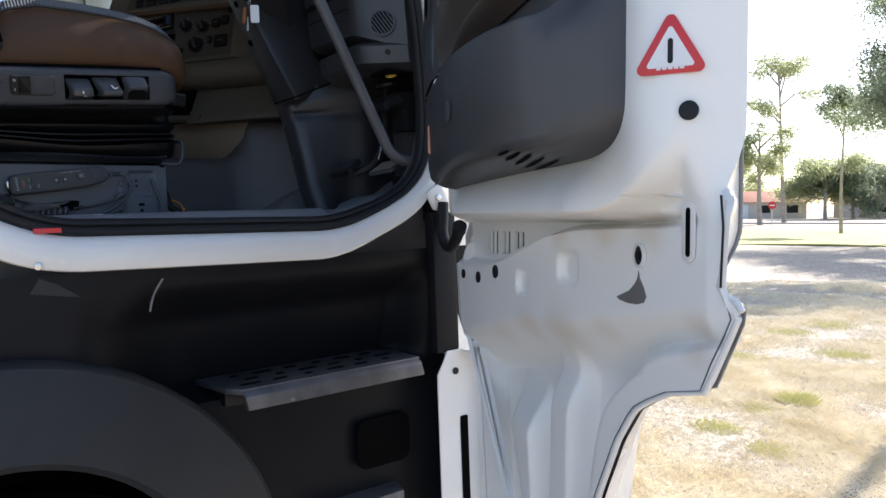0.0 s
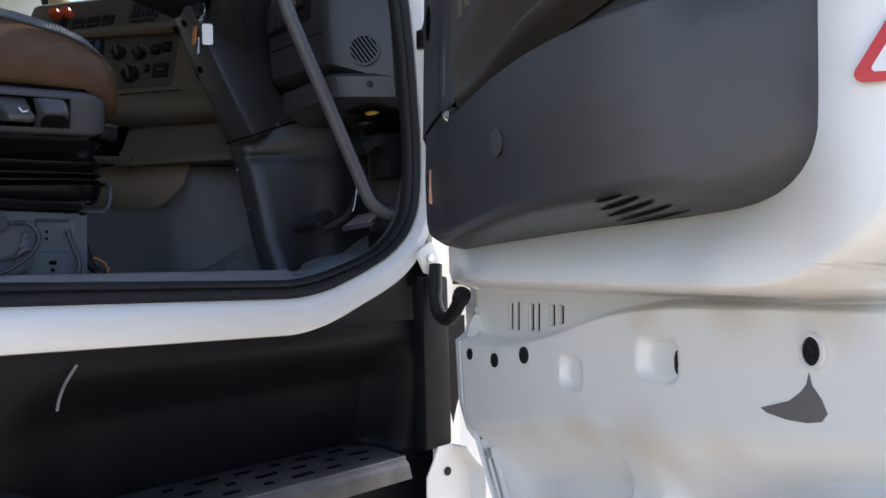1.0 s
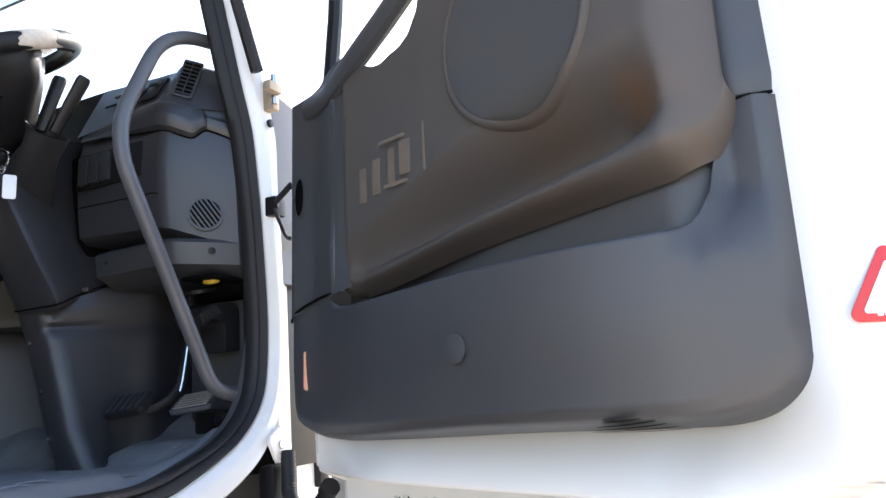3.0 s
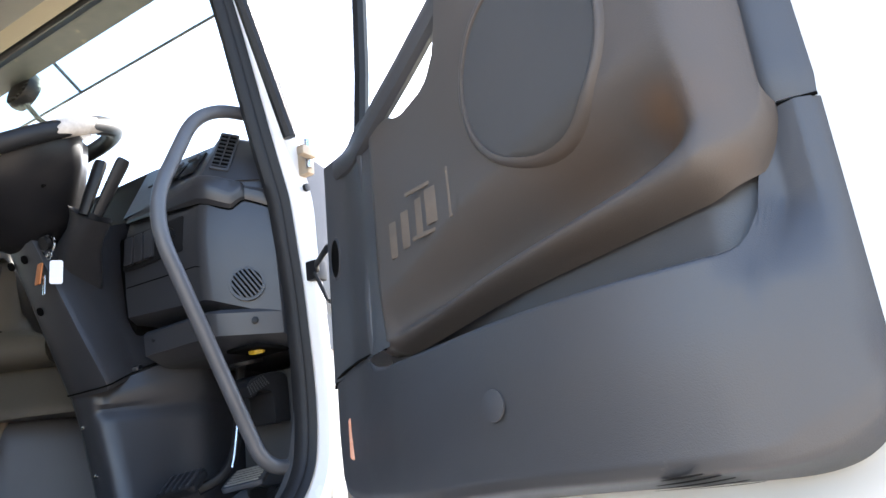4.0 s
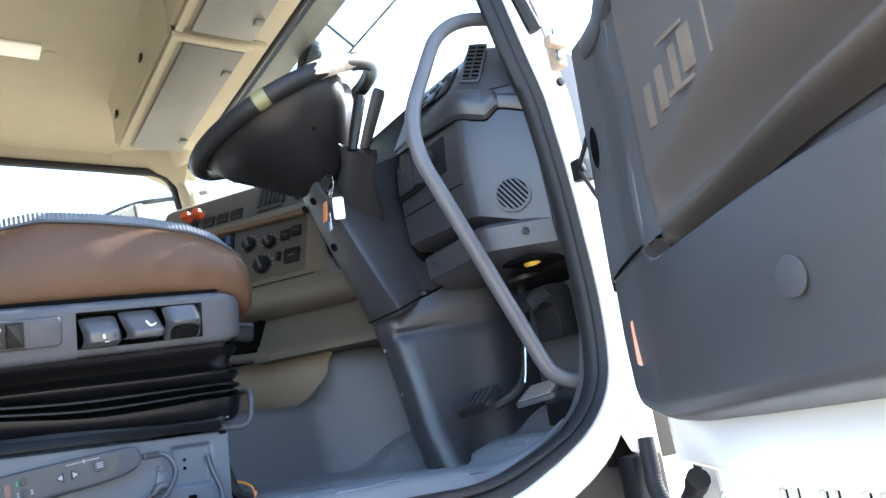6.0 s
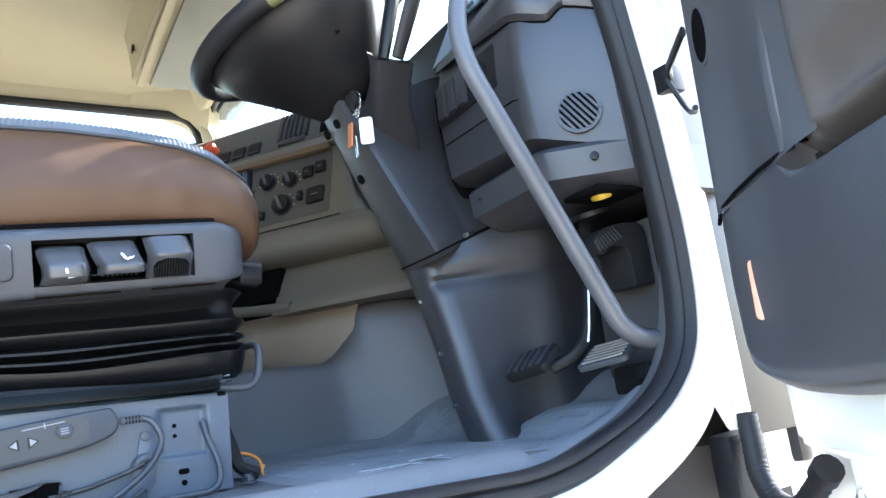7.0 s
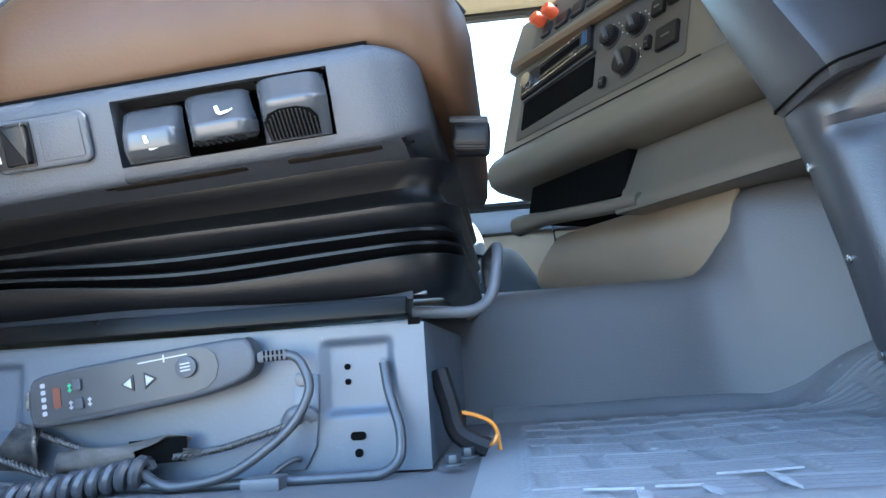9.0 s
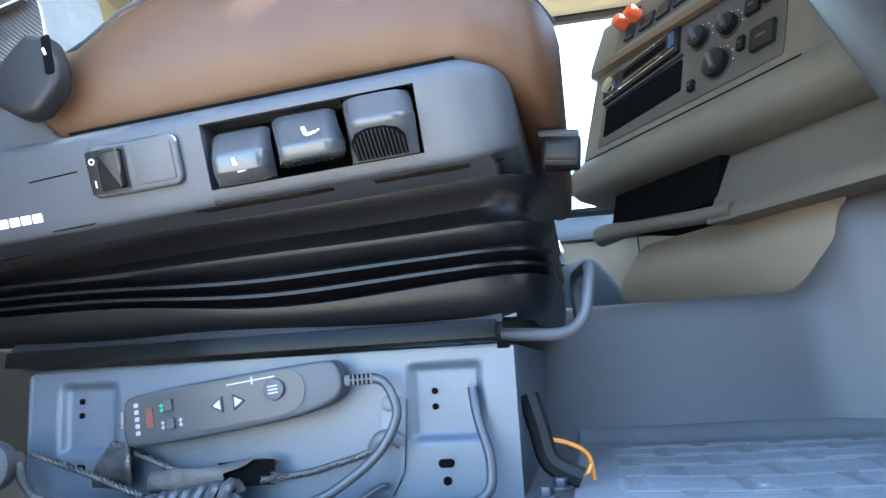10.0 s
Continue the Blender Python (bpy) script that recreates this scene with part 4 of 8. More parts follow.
def pad_depth(u, z):
    """Padded panel with a broad grip scoop that sweeps up along its lower edge: its upper flank looks down."""
    n = 0.1 + 0.034 * sstep(0.33, 0.62, u)
    zc = 1.778 + 0.125 * (u - 0.374)
    d = z - zc
    wide = 0.05 + 0.03 * sstep(0.36, 0.75, u)
    scoop = sstep(wide, 0.0, d) if d > 0 else math.exp(-(d / 0.015) ** 2)
    n -= (0.014 + 0.044 * sstep(0.34, 0.62, u)) * scoop * sstep(0.32, 0.37, u) * sstep(0.842, 0.757, u)
    n -= 0.05 * sstep(0.81, 0.858, u) ** 2 + 0.022 * sstep(0.36, 0.315, u) ** 2
    n -= 0.042 * sstep(0.027, -0.002, z - pad_foot(u)) ** 2
    return n


def pad_foot(u):
    """Lower edge of the pad, with its rounded rear corner."""
    r = 0.055
    return 1.744 + 0.067 * (u - 0.306) + r - math.sqrt(max(0.0, r * r - max(0.0, u - 0.858 + r) ** 2))


def pad():
    def f(s, t):
        k = 1 - (1 - s) ** 1.6
        u = 0.306 + 0.552 * k
        a, b = pad_foot(u), min(lerp_table(u, PAD_TOP), 2.2)
        k = t * 0.42 / 0.6 if t < 0.6 else 0.42 + 0.58 * (t - 0.6) / 0.4
        z = a + (b - a) * k
        return D(u, pad_depth(u, z), z)
    return sheet(f, 130, 96)


def lining(s, t):
    u = 0.29 + 0.56 * s
    return D(u, 0.052 + 0.036 * sstep(0.4, 0.62, u) - 0.03 * sstep(0.8, 0.85, u), 1.668 + (min(pad_foot(u) + 0.014, 1.84) - 1.668) * t)


part("pocket_lining", sheet(lining, 60, 8, 0.003), PANEL, door, local=True, smooth=60)
padp = part("trim_pad", pad(), PAD, door, "brown-grey padded door panel with worn rubbed patch", local=True, smooth=60)


def oval(rx, rz, depth, dn, name, mat, label=""):
    n = 56
    rings = []
    for r, d in depth:
        ringpts = []
        for j in range(n):
            a = 2 * math.pi * j / n
            u, z = 0.676 + rx * r * math.cos(a), 1.968 + rz * r * math.sin(a)
            ringpts.append(D(u, pad_depth(u, z) + d + dn, z))
        rings.append(ringpts)
    return part(name, loft(rings, True, name == "speaker_mesh"), mat, padp, label, local=True, smooth=60)


oval(0.095, 0.104, ((1.03, -0.003), (1.01, 0.004), (0.975, 0.006), (0.94, 0.005), (0.92, -0.003)), 0.0, "speaker_rim", PAD)
SPEAKER = material("speaker_cloth", (0.05, 0.05, 0.05), 0.85, second=(0.066, 0.064, 0.062), scale=10, grain=0.9, grain_scale=2200)
oval(0.095, 0.104, ((0.945, -0.002), (0.93, 0.003), (0.85, 0.0035), (0.75, 0.0035), (0.65, 0.0035), (0.55, 0.0035), (0.45, 0.0035), (0.35, 0.0035), (0.25, 0.0035), (0.15, 0.0035), (0.05, 0.0035)), 0.0, "speaker_mesh", SPEAKER, "dark speaker grille cloth")
# embossed maker's mark as plain raised bars in a frame, tilted with the panel
MARK = ((0.398, 1.879, 0.024, 0.046), (0.433, 1.881, 0.026, 0.046), (0.468, 1.883, 0.02, 0.046), (0.504, 1.885, 0.034, 0.042), (0.492, 1.914, 0.086, 0.005), (0.535, 1.886, 0.005, 0.058), (0.497, 1.857, 0.078, 0.005))
for u, z, w, h in MARK:
    part("embossed_bar", plate(inward(u, z, pad_depth(u, z) - 0.0016) @ pose(0, 0, 0, 0, 4, 0), rrect(w, h, 0.0018), 0.0021, 0.0007), FADED, padp, "rubbed embossed lettering bar", local=True)


def front_trim():
    """Narrow trim at the hinge side, with the notch for the check strap."""
    rows = ((1.74, 0.13, 0.32), (1.76, 0.131, 0.32), (1.9, 0.133, 0.32), (2.05, 0.134, 0.32), (2.072, 0.134, 0.32), (2.078, 0.137, 0.32))
    def f(s, t):
        z = 1.737 + 0.345 * t
        u = 0.131 + 0.215 * s
        zz = min(z, 2.08 - 0.012 * sstep(0.1, 0.0, s)) if s < 0.6 else min(z + 0.02 * (s - 0.6) * t, 2.1)
        n = 0.045 + 0.022 * sstep(0, 0.14, s) + 0.024 * sstep(0.35, 0.9, s)
        zlow = 1.738 + 0.02 * s
        return D(u, n, zlow + (zz - 1.737) * (2.08 - zlow) / 0.345 if z < 2.3 else z)
    return sheet(f, 30, 40)


ft = part("front_trim", front_trim(), PANEL, door, local=True, smooth=60)
cutout = part("strap_cutout", disc(inward(0.183, 1.922, 0.0665), 0.03, 0.0016, 28, 0.0004, sx=0.42), BLACKHOLE, ft, "dark oval opening for the check strap", local=True)
part("cutout_rim", ring(inward(0.183, 1.922, 0.066) @ Matrix.Diagonal((0.42, 1, 1, 1)), 0.0295, 0.0335, 0.003, 32), PANEL, cutout, local=True)


def rear_trim():
    def f(s, t):
        u = 0.85 + 0.042 * s - 0.012 * t * s
        z = 1.8462 + 0.3 * t
        return D(u, (0.068 - 0.006 * s - 0.024 * s * s) * (1 - 0.05 * sstep(0.04, 0, t)), z)
    return sheet(f, 8, 20)


part("trim_ridge", tube([D(0.3 + 0.004 * k / 8, 0.084 + 0.004 * math.sin(k), 1.757 + 0.036 * k) for k in range(9)], 0.007, 8, squash=0.8), PANEL, ft, "upright moulded rib", local=True)
part("trim_groove", tube([D(0.312, 0.078, 1.76), D(0.315, 0.08, 1.9), D(0.318, 0.08, 2.04)], 0.004, 6), BLACKHOLE, ft, local=True)
part("trim_joint", tube([D(0.132, 0.05, 1.738), D(0.16, 0.064, 1.745), D(0.2, 0.0705, 1.752), D(0.25, 0.078, 1.757), D(0.3, 0.086, 1.758)], 0.0022, 6), BLACKHOLE, ft, local=True)
part("rear_joint", tube([D(0.858, 0.064, 1.843), D(0.87, 0.06, 1.843), D(0.884, 0.053, 1.843)], 0.0016, 6), BLACKHOLE, door, local=True)
part("rear_trim", rear_trim(), PANEL, door, local=True, smooth=60)
# upper rail of the trim, sloping up to the window, and the release-handle recess
part("window_ledge", tube(smooth_line([D(0.2, 0.06, 2.06), D(0.27, 0.075, 2.05), D(0.32, 0.09, 2.052), D(0.38, 0.1, 2.066), D(0.44, 0.104, 2.088), D(0.5, 0.106, 2.116), D(0.57, 0.106, 2.15), D(0.66, 0.1, 2.17)], 6), 0.02, 10, squash=0.7), PANEL, door, "rounded dark pull bar under the window", local=True)
part("release_handle", tube(smooth_line([D(0.405, 0.085, 2.028), D(0.44, 0.094, 2.033), D(0.48, 0.096, 2.036), D(0.515, 0.09, 2.05), D(0.53, 0.085, 2.075)], 6), 0.011, 8, squash=0.6), SEATGREY, door, "blue-grey release handle", local=True)
# window frame and glass above
part("window_post", tube([D(0.16, 0.0, 2.07), D(0.185, 0.0, 2.25), D(0.25, 0.02, 2.75)], 0.013, 8), DARK, door, "black window post", local=True)
part("post_base", box(-0.19, -0.14, -0.03, 0.04, 0.95, 0.99, 0.008), DARK, door, local=True)
pane = part("window_pane", sheet(lambda s, t: D(0.17 + 0.76 * s + 0.04 * t * (1 - s), -0.01 + 0.02 * t, 2.03 + 0.73 * t), 2, 2, 0.004), GLASS, door, "clear door glass", local=True)
pane.visible_shadow = False
part("window_frame_top", tube([D(0.25, 0.02, 2.75), D(0.6, 0.02, 2.78), D(0.93, 0.02, 2.75), D(0.97, 0.0, 2.1)], 0.016, 8), FRAMEWHITE, door, local=True)
part("plate_label", plate(inward(0.93, 2.02, 0.03), rrect(0.05, 0.09, 0.003), 0.001, 0.0), STEEL, door, "small metal plate with unreadable print", local=True)
# upper white skin behind the trim, up to the window line
part("upper_skin", sheet(lambda s, t: D(0.84 + 0.145 * s, 0.034 - 0.03 * sstep(0.8, 1.0, s), 2.07 + 0.2 * t), 8, 6), WHITE, door, local=True)
# check strap and hinges
FRAME[0] = TRUCK
strap = thing("check_strap", "black steel door check strap between pillar and door", "door check", (0.0, -0.03, 1.96))
part("strap_bar", tube([(0.02, 0.0, 1.962), (-0.02, -0.03, 1.962), (-0.075, -0.1, 1.962)], 0.007, 8, squash=0.5), DARK, strap)
part("strap_bracket", box(0.0, 0.03, -0.012, 0.012, 1.945, 1.98, 0.003), DARK, strap)
part("strap_cable", tube(smooth_line([(-0.005, -0.012, 1.955), (0.0, -0.022, 1.925), (-0.01, -0.04, 1.9), (-0.04, -0.07, 1.885), (-0.06, -0.085, 1.88)], 6), 0.0035, 8), RUBBER, strap)
for z, h in ((2.17, 0.07),):
    hinge = thing("upper_hinge", "dusty steel upper door hinge", "hinge", (0.0, -0.02, z))
    RUSTY = material("dusty_hinge_steel", (0.35, 0.28, 0.2), 0.6, 0.3, second=(0.5, 0.45, 0.38), scale=30)
    part("hinge_leaf", box(-0.006, 0.012, -0.018, 0.006, z - 0.03, z + 0.03, 0.004), RUSTY, hinge)
    part("hinge_pin", tube([(-0.006, -0.02, z - 0.022), (-0.006, -0.02, z + 0.034)], 0.006, 10), STEEL, hinge)
    part("hinge_arm", box(-0.035, 0.0, -0.034, -0.018, z - 0.006, z + 0.012, 0.003), RUSTY, hinge)
part("pillar_rubber", tube([(-0.04, -0.01, 2.2), (-0.12, 0.01, 2.45), (-0.2, 0.03, 2.68)], 0.012, 8), RUBBER, cab, "black weather strip on the pillar")
part("pillar_plate", box(-0.045, -0.03, -0.012, 0.0, 2.205, 2.23, 0.003), DARK, cab)
# ---- cab interior shell ----
def tunnel():
    """Engine tunnel beside the driver's floor: a curved side wall, higher towards the dash."""
    def f(s, t):
        x = -1.9 + 1.3 * s / 0.3 if s < 0.3 else -0.6 + 0.8 * (s - 0.3) / 0.7
        top = 1.693 + 0.112 * smooth_table(x, ((-0.205, 0.0), (-0.175, 0.1), (-0.15, 0.5), (-0.135, 0.88), (-0.1, 1.0)))
        prof = ((0, 0, 0), (0.05, 0.004, 0.06), (0.2, 0.014, 0.35), (0.45, 0.03, 0.8), (0.55, 0.042, 0.94), (0.62, 0.06, 0.99), (0.7, 0.1, 1.0), (1.0, 0.8, 1.0))
        yy = smooth_table(t, [(a, b) for a, b, c in prof])
        zz = smooth_table(t, [(a, c) for a, b, c in prof])
        return (x, 0.655 + yy - 0.12 * sstep(-0.2, 0.1, x) * (1 - sstep(0.6, 0.9, t)), 1.528 + (top - 1.528) * zz)
    return sheet(f, 220, 48)


tun = thing("engine_tunnel", "grey rubber-covered engine tunnel with beige carpet patch", "engine cover", (-0.6, 1.1, 1.53))
part("tunnel_cover", tunnel(), CARPET, tun, smooth=60)


def beige_patch():
    def f(s, t):
        p = Vector((-0.36, 1.02, 0)).lerp(Vector((-0.125, 0.69, 0)), s)
        k = max(0.0, 1 - s / 0.15)
        top = 1.806 + 0.004 * s - 0.048 * (1 - math.sqrt(max(0.0, 1 - k * k)))
        low = 1.712 - 0.024 * s
        return (p.x - 0.02 * math.sin(math.pi * t), p.y, low + (top - low) * t)
    return sheet(f, 60, 10, 0.006)


part("carpet_patch", beige_patch(), BEIGE, tun, "beige carpet on the tunnel side")
# raised mat on the floor
def mat_sheet():
    def f(s, t):
        x = -0.46 + 0.6 * s
        y = 0.12 + 0.54 * t
        z = 1.533 + 0.003 * noise.noise(Vector((x * 7, y * 7, 0))) + 0.036 * sstep(-0.11, 0.0, x) + 0.045 * sstep(0.0, 0.12, x) + 0.014 * sstep(0.61, 0.66, y) + 0.04 * sstep(0.47, 0.6, y) * sstep(-0.15, -0.06, x)
        row = math.floor(y / 0.062)
        if 0.14 < y < 0.57 and -0.43 < x < -0.03 and (y / 0.062) % 1 < 0.86 and ((x + 0.037 * (row % 2)) / 0.075) % 1 < 0.84 and (y / 0.0103) % 1 < 0.5:
            z += 0.0017
        return (x, y, z)
    return sheet(f, 200, 210, 0.004)


single("floor_mat", mat_sheet(), MAT, "worn blue-grey rubber floor mat with moulded ribs", "mat")
part("sill_tread", sheet(lambda s, t: (-0.88 + 0.65 * s, 0.05 + 0.09 * t, 1.514 + 0.02 * sstep(0.1, 0.7, t) + 0.005 * math.sin(math.pi * t)), 10, 8, 0.006), MAT, cab, "scuffed rubber sill tread")
part("sill_front", sheet(lambda s, t: (-0.23 + 0.2 * s, 0.05 + 0.09 * t, 1.51 + 0.02 * sstep(0.1, 0.7, t) + 0.085 * s ** 2.2 * (1 - 0.55 * t)), 10, 8, 0.006), MAT, cab)
part("footwell_side", box(0.035, 0.25, 0.079, 0.095, 1.5, 1.9, 0.003), DARK, cab, "dark footwell side lining")
part("red_tag", box(-0.79, -0.75, 0.018, 0.026, 1.508, 1.516, 0.001), RED, cab, "small red tag on the seal")
single("wall_firewall", box(0.24, 0.27, 0.08, 2.25, 1.45, 2.12, 0.01), DARK, "dark footwell bulkhead", "wall", kind="structure")
single("wall_rear", box(-1.98, -1.95, 0.0, 2.42, 1.45, 3.05, 0.01), CREAM, "cream cab rear wall", "wall", kind="structure")


def roof_z(y):
    return 2.99 - 0.1 * abs((y - 1.12) / 1.1) ** 4


def ceiling():
    def f(s, t):
        y = 0.04 + 2.18 * t
        x = -1.95 + 1.85 * s
        return (x, y, roof_z(y) - 0.09 * sstep(-0.3, -0.1, x) * sstep(2.1, 1.9, y))
    return sheet(f, 36, 36, 0.04)


single("ceiling", ceiling(), CREAM, "cream fabric cab headliner", "ceiling", kind="structure", smooth=60)

# passenger side: door, window and pillar
FARY = 2.2
ps = thing("passenger_door", "grey passenger door with a large side window", "door", (-0.4, FARY, 1.53))
part("door_panel", box(-1.0, 0.2, FARY, FARY + 0.06, 1.53, 2.1, 0.02), DASHLIGHT, ps)
part("door_pocket", box(-0.8, -0.1, FARY - 0.08, FARY, 1.6, 1.85, 0.02), BEIGE, ps)
part("door_lower_trim", box(-0.95, -0.12, FARY - 0.02, FARY, 1.85, 2.02, 0.006), BEIGE, ps, "beige lower door trim")
part("door_rail", box(-0.98, -0.16, FARY - 0.05, FARY, 2.02, 2.1, 0.015), BLUEGREY, ps, "blue-grey door rail below the window")
win = rounded([(-1.1, FARY, 2.12), (0.08, FARY, 2.12), (0.02, FARY, 2.45), (-0.065, FARY, 2.82), (-1.1, FARY, 2.82), (-1.1, FARY, 2.12), (0.08, FARY, 2.12)], 0.08)
part("window_seal", tube(win, 0.018, 8), RUBBER, ps, "dark window surround")
pane = part("pane", prism([(-1.1, FARY + 0.01, 2.12), (0.08, FARY + 0.01, 2.12), (-0.065, FARY + 0.01, 2.82), (-1.1, FARY + 0.01, 2.82)], (0, 0.005, 0)), GLASS, ps)
pane.visible_shadow = False
part("upper_trim", loft([[(x, FARY + 0.06, 2.83), (x, FARY - 0.012, 2.832), (x, FARY - 0.03, 2.845), (x, FARY - 0.06, 2.9), (x, FARY - 0.1, 2.93), (x, FARY + 0.06, 2.95)] for x in (-1.95, -1.0, -0.5, -0.16)]), CREAM, ps, smooth=60)
part("corner_trim", loft([[(-0.3, FARY + 0.06, 2.825), (-0.3, FARY - 0.03, 2.845), (-0.3, FARY - 0.1, 2.93), (-0.3, FARY + 0.06, 2.95)], [(-0.16, FARY + 0.06, 2.822), (-0.16, FARY - 0.045, 2.838), (-0.16, FARY - 0.13, 2.925), (-0.16, FARY + 0.06, 2.95)], [(-0.08, FARY + 0.06, 2.79), (-0.085, FARY - 0.07, 2.8), (-0.09, FARY - 0.17, 2.9), (-0.08, FARY + 0.06, 2.95)], [(-0.02, FARY + 0.05, 2.72), (-0.03, FARY - 0.09, 2.74), (-0.04, FARY - 0.2, 2.85), (-0.02, FARY + 0.05, 2.95)], [(0.03, FARY + 0.05, 2.62), (0.02, FARY - 0.07, 2.64), (0.015, FARY - 0.1, 2.86), (0.03, FARY + 0.05, 2.95)]]), CREAM, ps, "rounded cream corner trim", smooth=70)
part("rear_quarter", box(-1.95, -1.1, FARY, FARY + 0.06, 1.53, 2.85, 0.02), CREAM, ps)
part("far_pillar", tube([(0.12, FARY - 0.02, 2.05), (0.06, FARY - 0.03, 2.4), (-0.03, FARY - 0.05, 2.85)], 0.04, 12), CREAM, ps, "cream pillar trim")
mir = thing("wing_mirror", "white-framed mirror outside the passenger window", "mirror", (-0.1, 2.55, 2.55))
rim = rounded([(-0.3, 2.45, 2.5), (-0.3, 2.45, 2.68), (-0.28, 2.45, 2.71), (-0.165, 2.45, 2.77), (-0.07, 2.45, 2.793), (0.1, 2.45, 2.8), (0.12, 2.45, 2.5), (-0.3, 2.45, 2.5), (-0.3, 2.45, 2.66)], 0.03)
part("mirror_rim", tube(rim, 0.008, 8), RAILGREY, mir, "thin grey mirror rim")
part("mirror_back", prism([(-0.295, 2.46, 2.505), (0.115, 2.46, 2.505), (0.095, 2.46, 2.79), (-0.07, 2.46, 2.785), (-0.16, 2.46, 2.762), (-0.275, 2.46, 2.702), (-0.295, 2.46, 2.675)], (0, 0.06, 0), 0.01), FRAMEWHITE, mir, "white mirror housing")
part("mirror_divider", tube([(-0.16, 2.452, 2.765), (-0.145, 2.452, 2.66), (-0.135, 2.452, 2.5)], 0.006, 8), RAILGREY, mir)
part("mirror_arm", tube(rounded([(-0.13, 2.44, 2.772), (0.0, 2.4, 2.785), (0.12, 2.28, 2.78)], 0.03), 0.012, 8), RAILGREY, mir)

# windscreen, header and sun visor
HX0, HZ0 = -0.04, 2.81
ys = [0.12 + 2.06 * k / 24 for k in range(25)]


def bow(y):
    return 0.1 * (1 - abs((y - 1.15) / 1.05) ** 2.4)


ws = thing("windscreen", "tall curved truck windscreen in a cream surround", "windscreen", (0.2, 1.15, 2.2))
pane = part("pane", loft([[(0.16 + bow(y), y, 2.1), (0.075 + bow(y) * 0.6, y, 2.45), (HX0 + 0.03, y, HZ0 + 0.02)] for y in ys], False), GLASS, ws, smooth=60)
pane.visible_shadow = False
part("header_trim", loft([[(HX0 - 0.035, y, HZ0 + 0.01), (HX0 - 0.02, y, HZ0 - 0.008), (HX0, y, HZ0 - 0.01), (HX0 + 0.012, y, HZ0), (HX0 + 0.03, y, HZ0 + 0.05), (HX0 - 0.06, y, HZ0 + 0.06)] for y in ys], True), CREAM, ws, "cream windscreen header trim", smooth=60)
part("header_seal", tube([(HX0 + 0.022, y, HZ0 - 0.002) for y in ys], 0.009, 8), RUBBER, ws)
part("scuttle", loft([[(0.08 + bow(y), y, 2.08), (0.19 + bow(y), y, 2.1), (0.22 + bow(y), y, 2.02)] for y in ys], True), DARK, ws)
part("near_pillar_trim", tube([(0.1, 0.085, 2.05), (0.05, 0.085, 2.3), (-0.03, 0.1, 2.6), (-0.08, 0.12, 2.85)], 0.02, 10), DARK, ws)
vis = thing("sun_visor", "tinted outside sun visor on struts above the windscreen", "sun visor", (0.2, 1.15, 2.9))
part("visor_panel", loft([[(HX0 + 0.1, y, HZ0 + 0.05), (HX0 + 0.16, y, HZ0 + 0.015), (HX0 + 0.22, y, HZ0 - 0.05)] for y in ys], False), TINTED, vis)
part("visor_edge", tube([(HX0 + 0.22, y, HZ0 - 0.05) for y in ys], 0.004, 8), RAILGREY, vis)
part("visor_bar", loft([[(HX0 + 0.05, y, HZ0 - 0.0), (HX0 + 0.13, y, HZ0 + 0.0), (HX0 + 0.13, y, HZ0 + 0.07), (HX0 + 0.05, y, HZ0 + 0.07)] for y in ys]), VISORBAR, vis, "speckled grey-green roof edge panel")
for y in (0.95, 1.7):
    part("strut", tube([(HX0 + 0.11, y, HZ0 + 0.03), (HX0 + 0.22, y, HZ0 - 0.048)], 0.005, 6), RAILGREY, vis)
fm = thing("front_mirror", "black round-backed mirror hung outside the windscreen", "mirror", (0.12, 1.1, 2.75))
part("mirror_shell", moved(disc(Matrix.Identity(4), 0.06, 0.05, 24, 0.018, sx=0.8), basis((0.08, 1.1, 2.8), (0, 1, 0.2), (0.3, 0, 1))), DARK, fm)
part("mirror_stem", tube([(0.09, 1.1, 2.77), (0.12, 1.05, 2.69), (0.17, 1.03, 2.66)], 0.008, 8), DARK, fm)

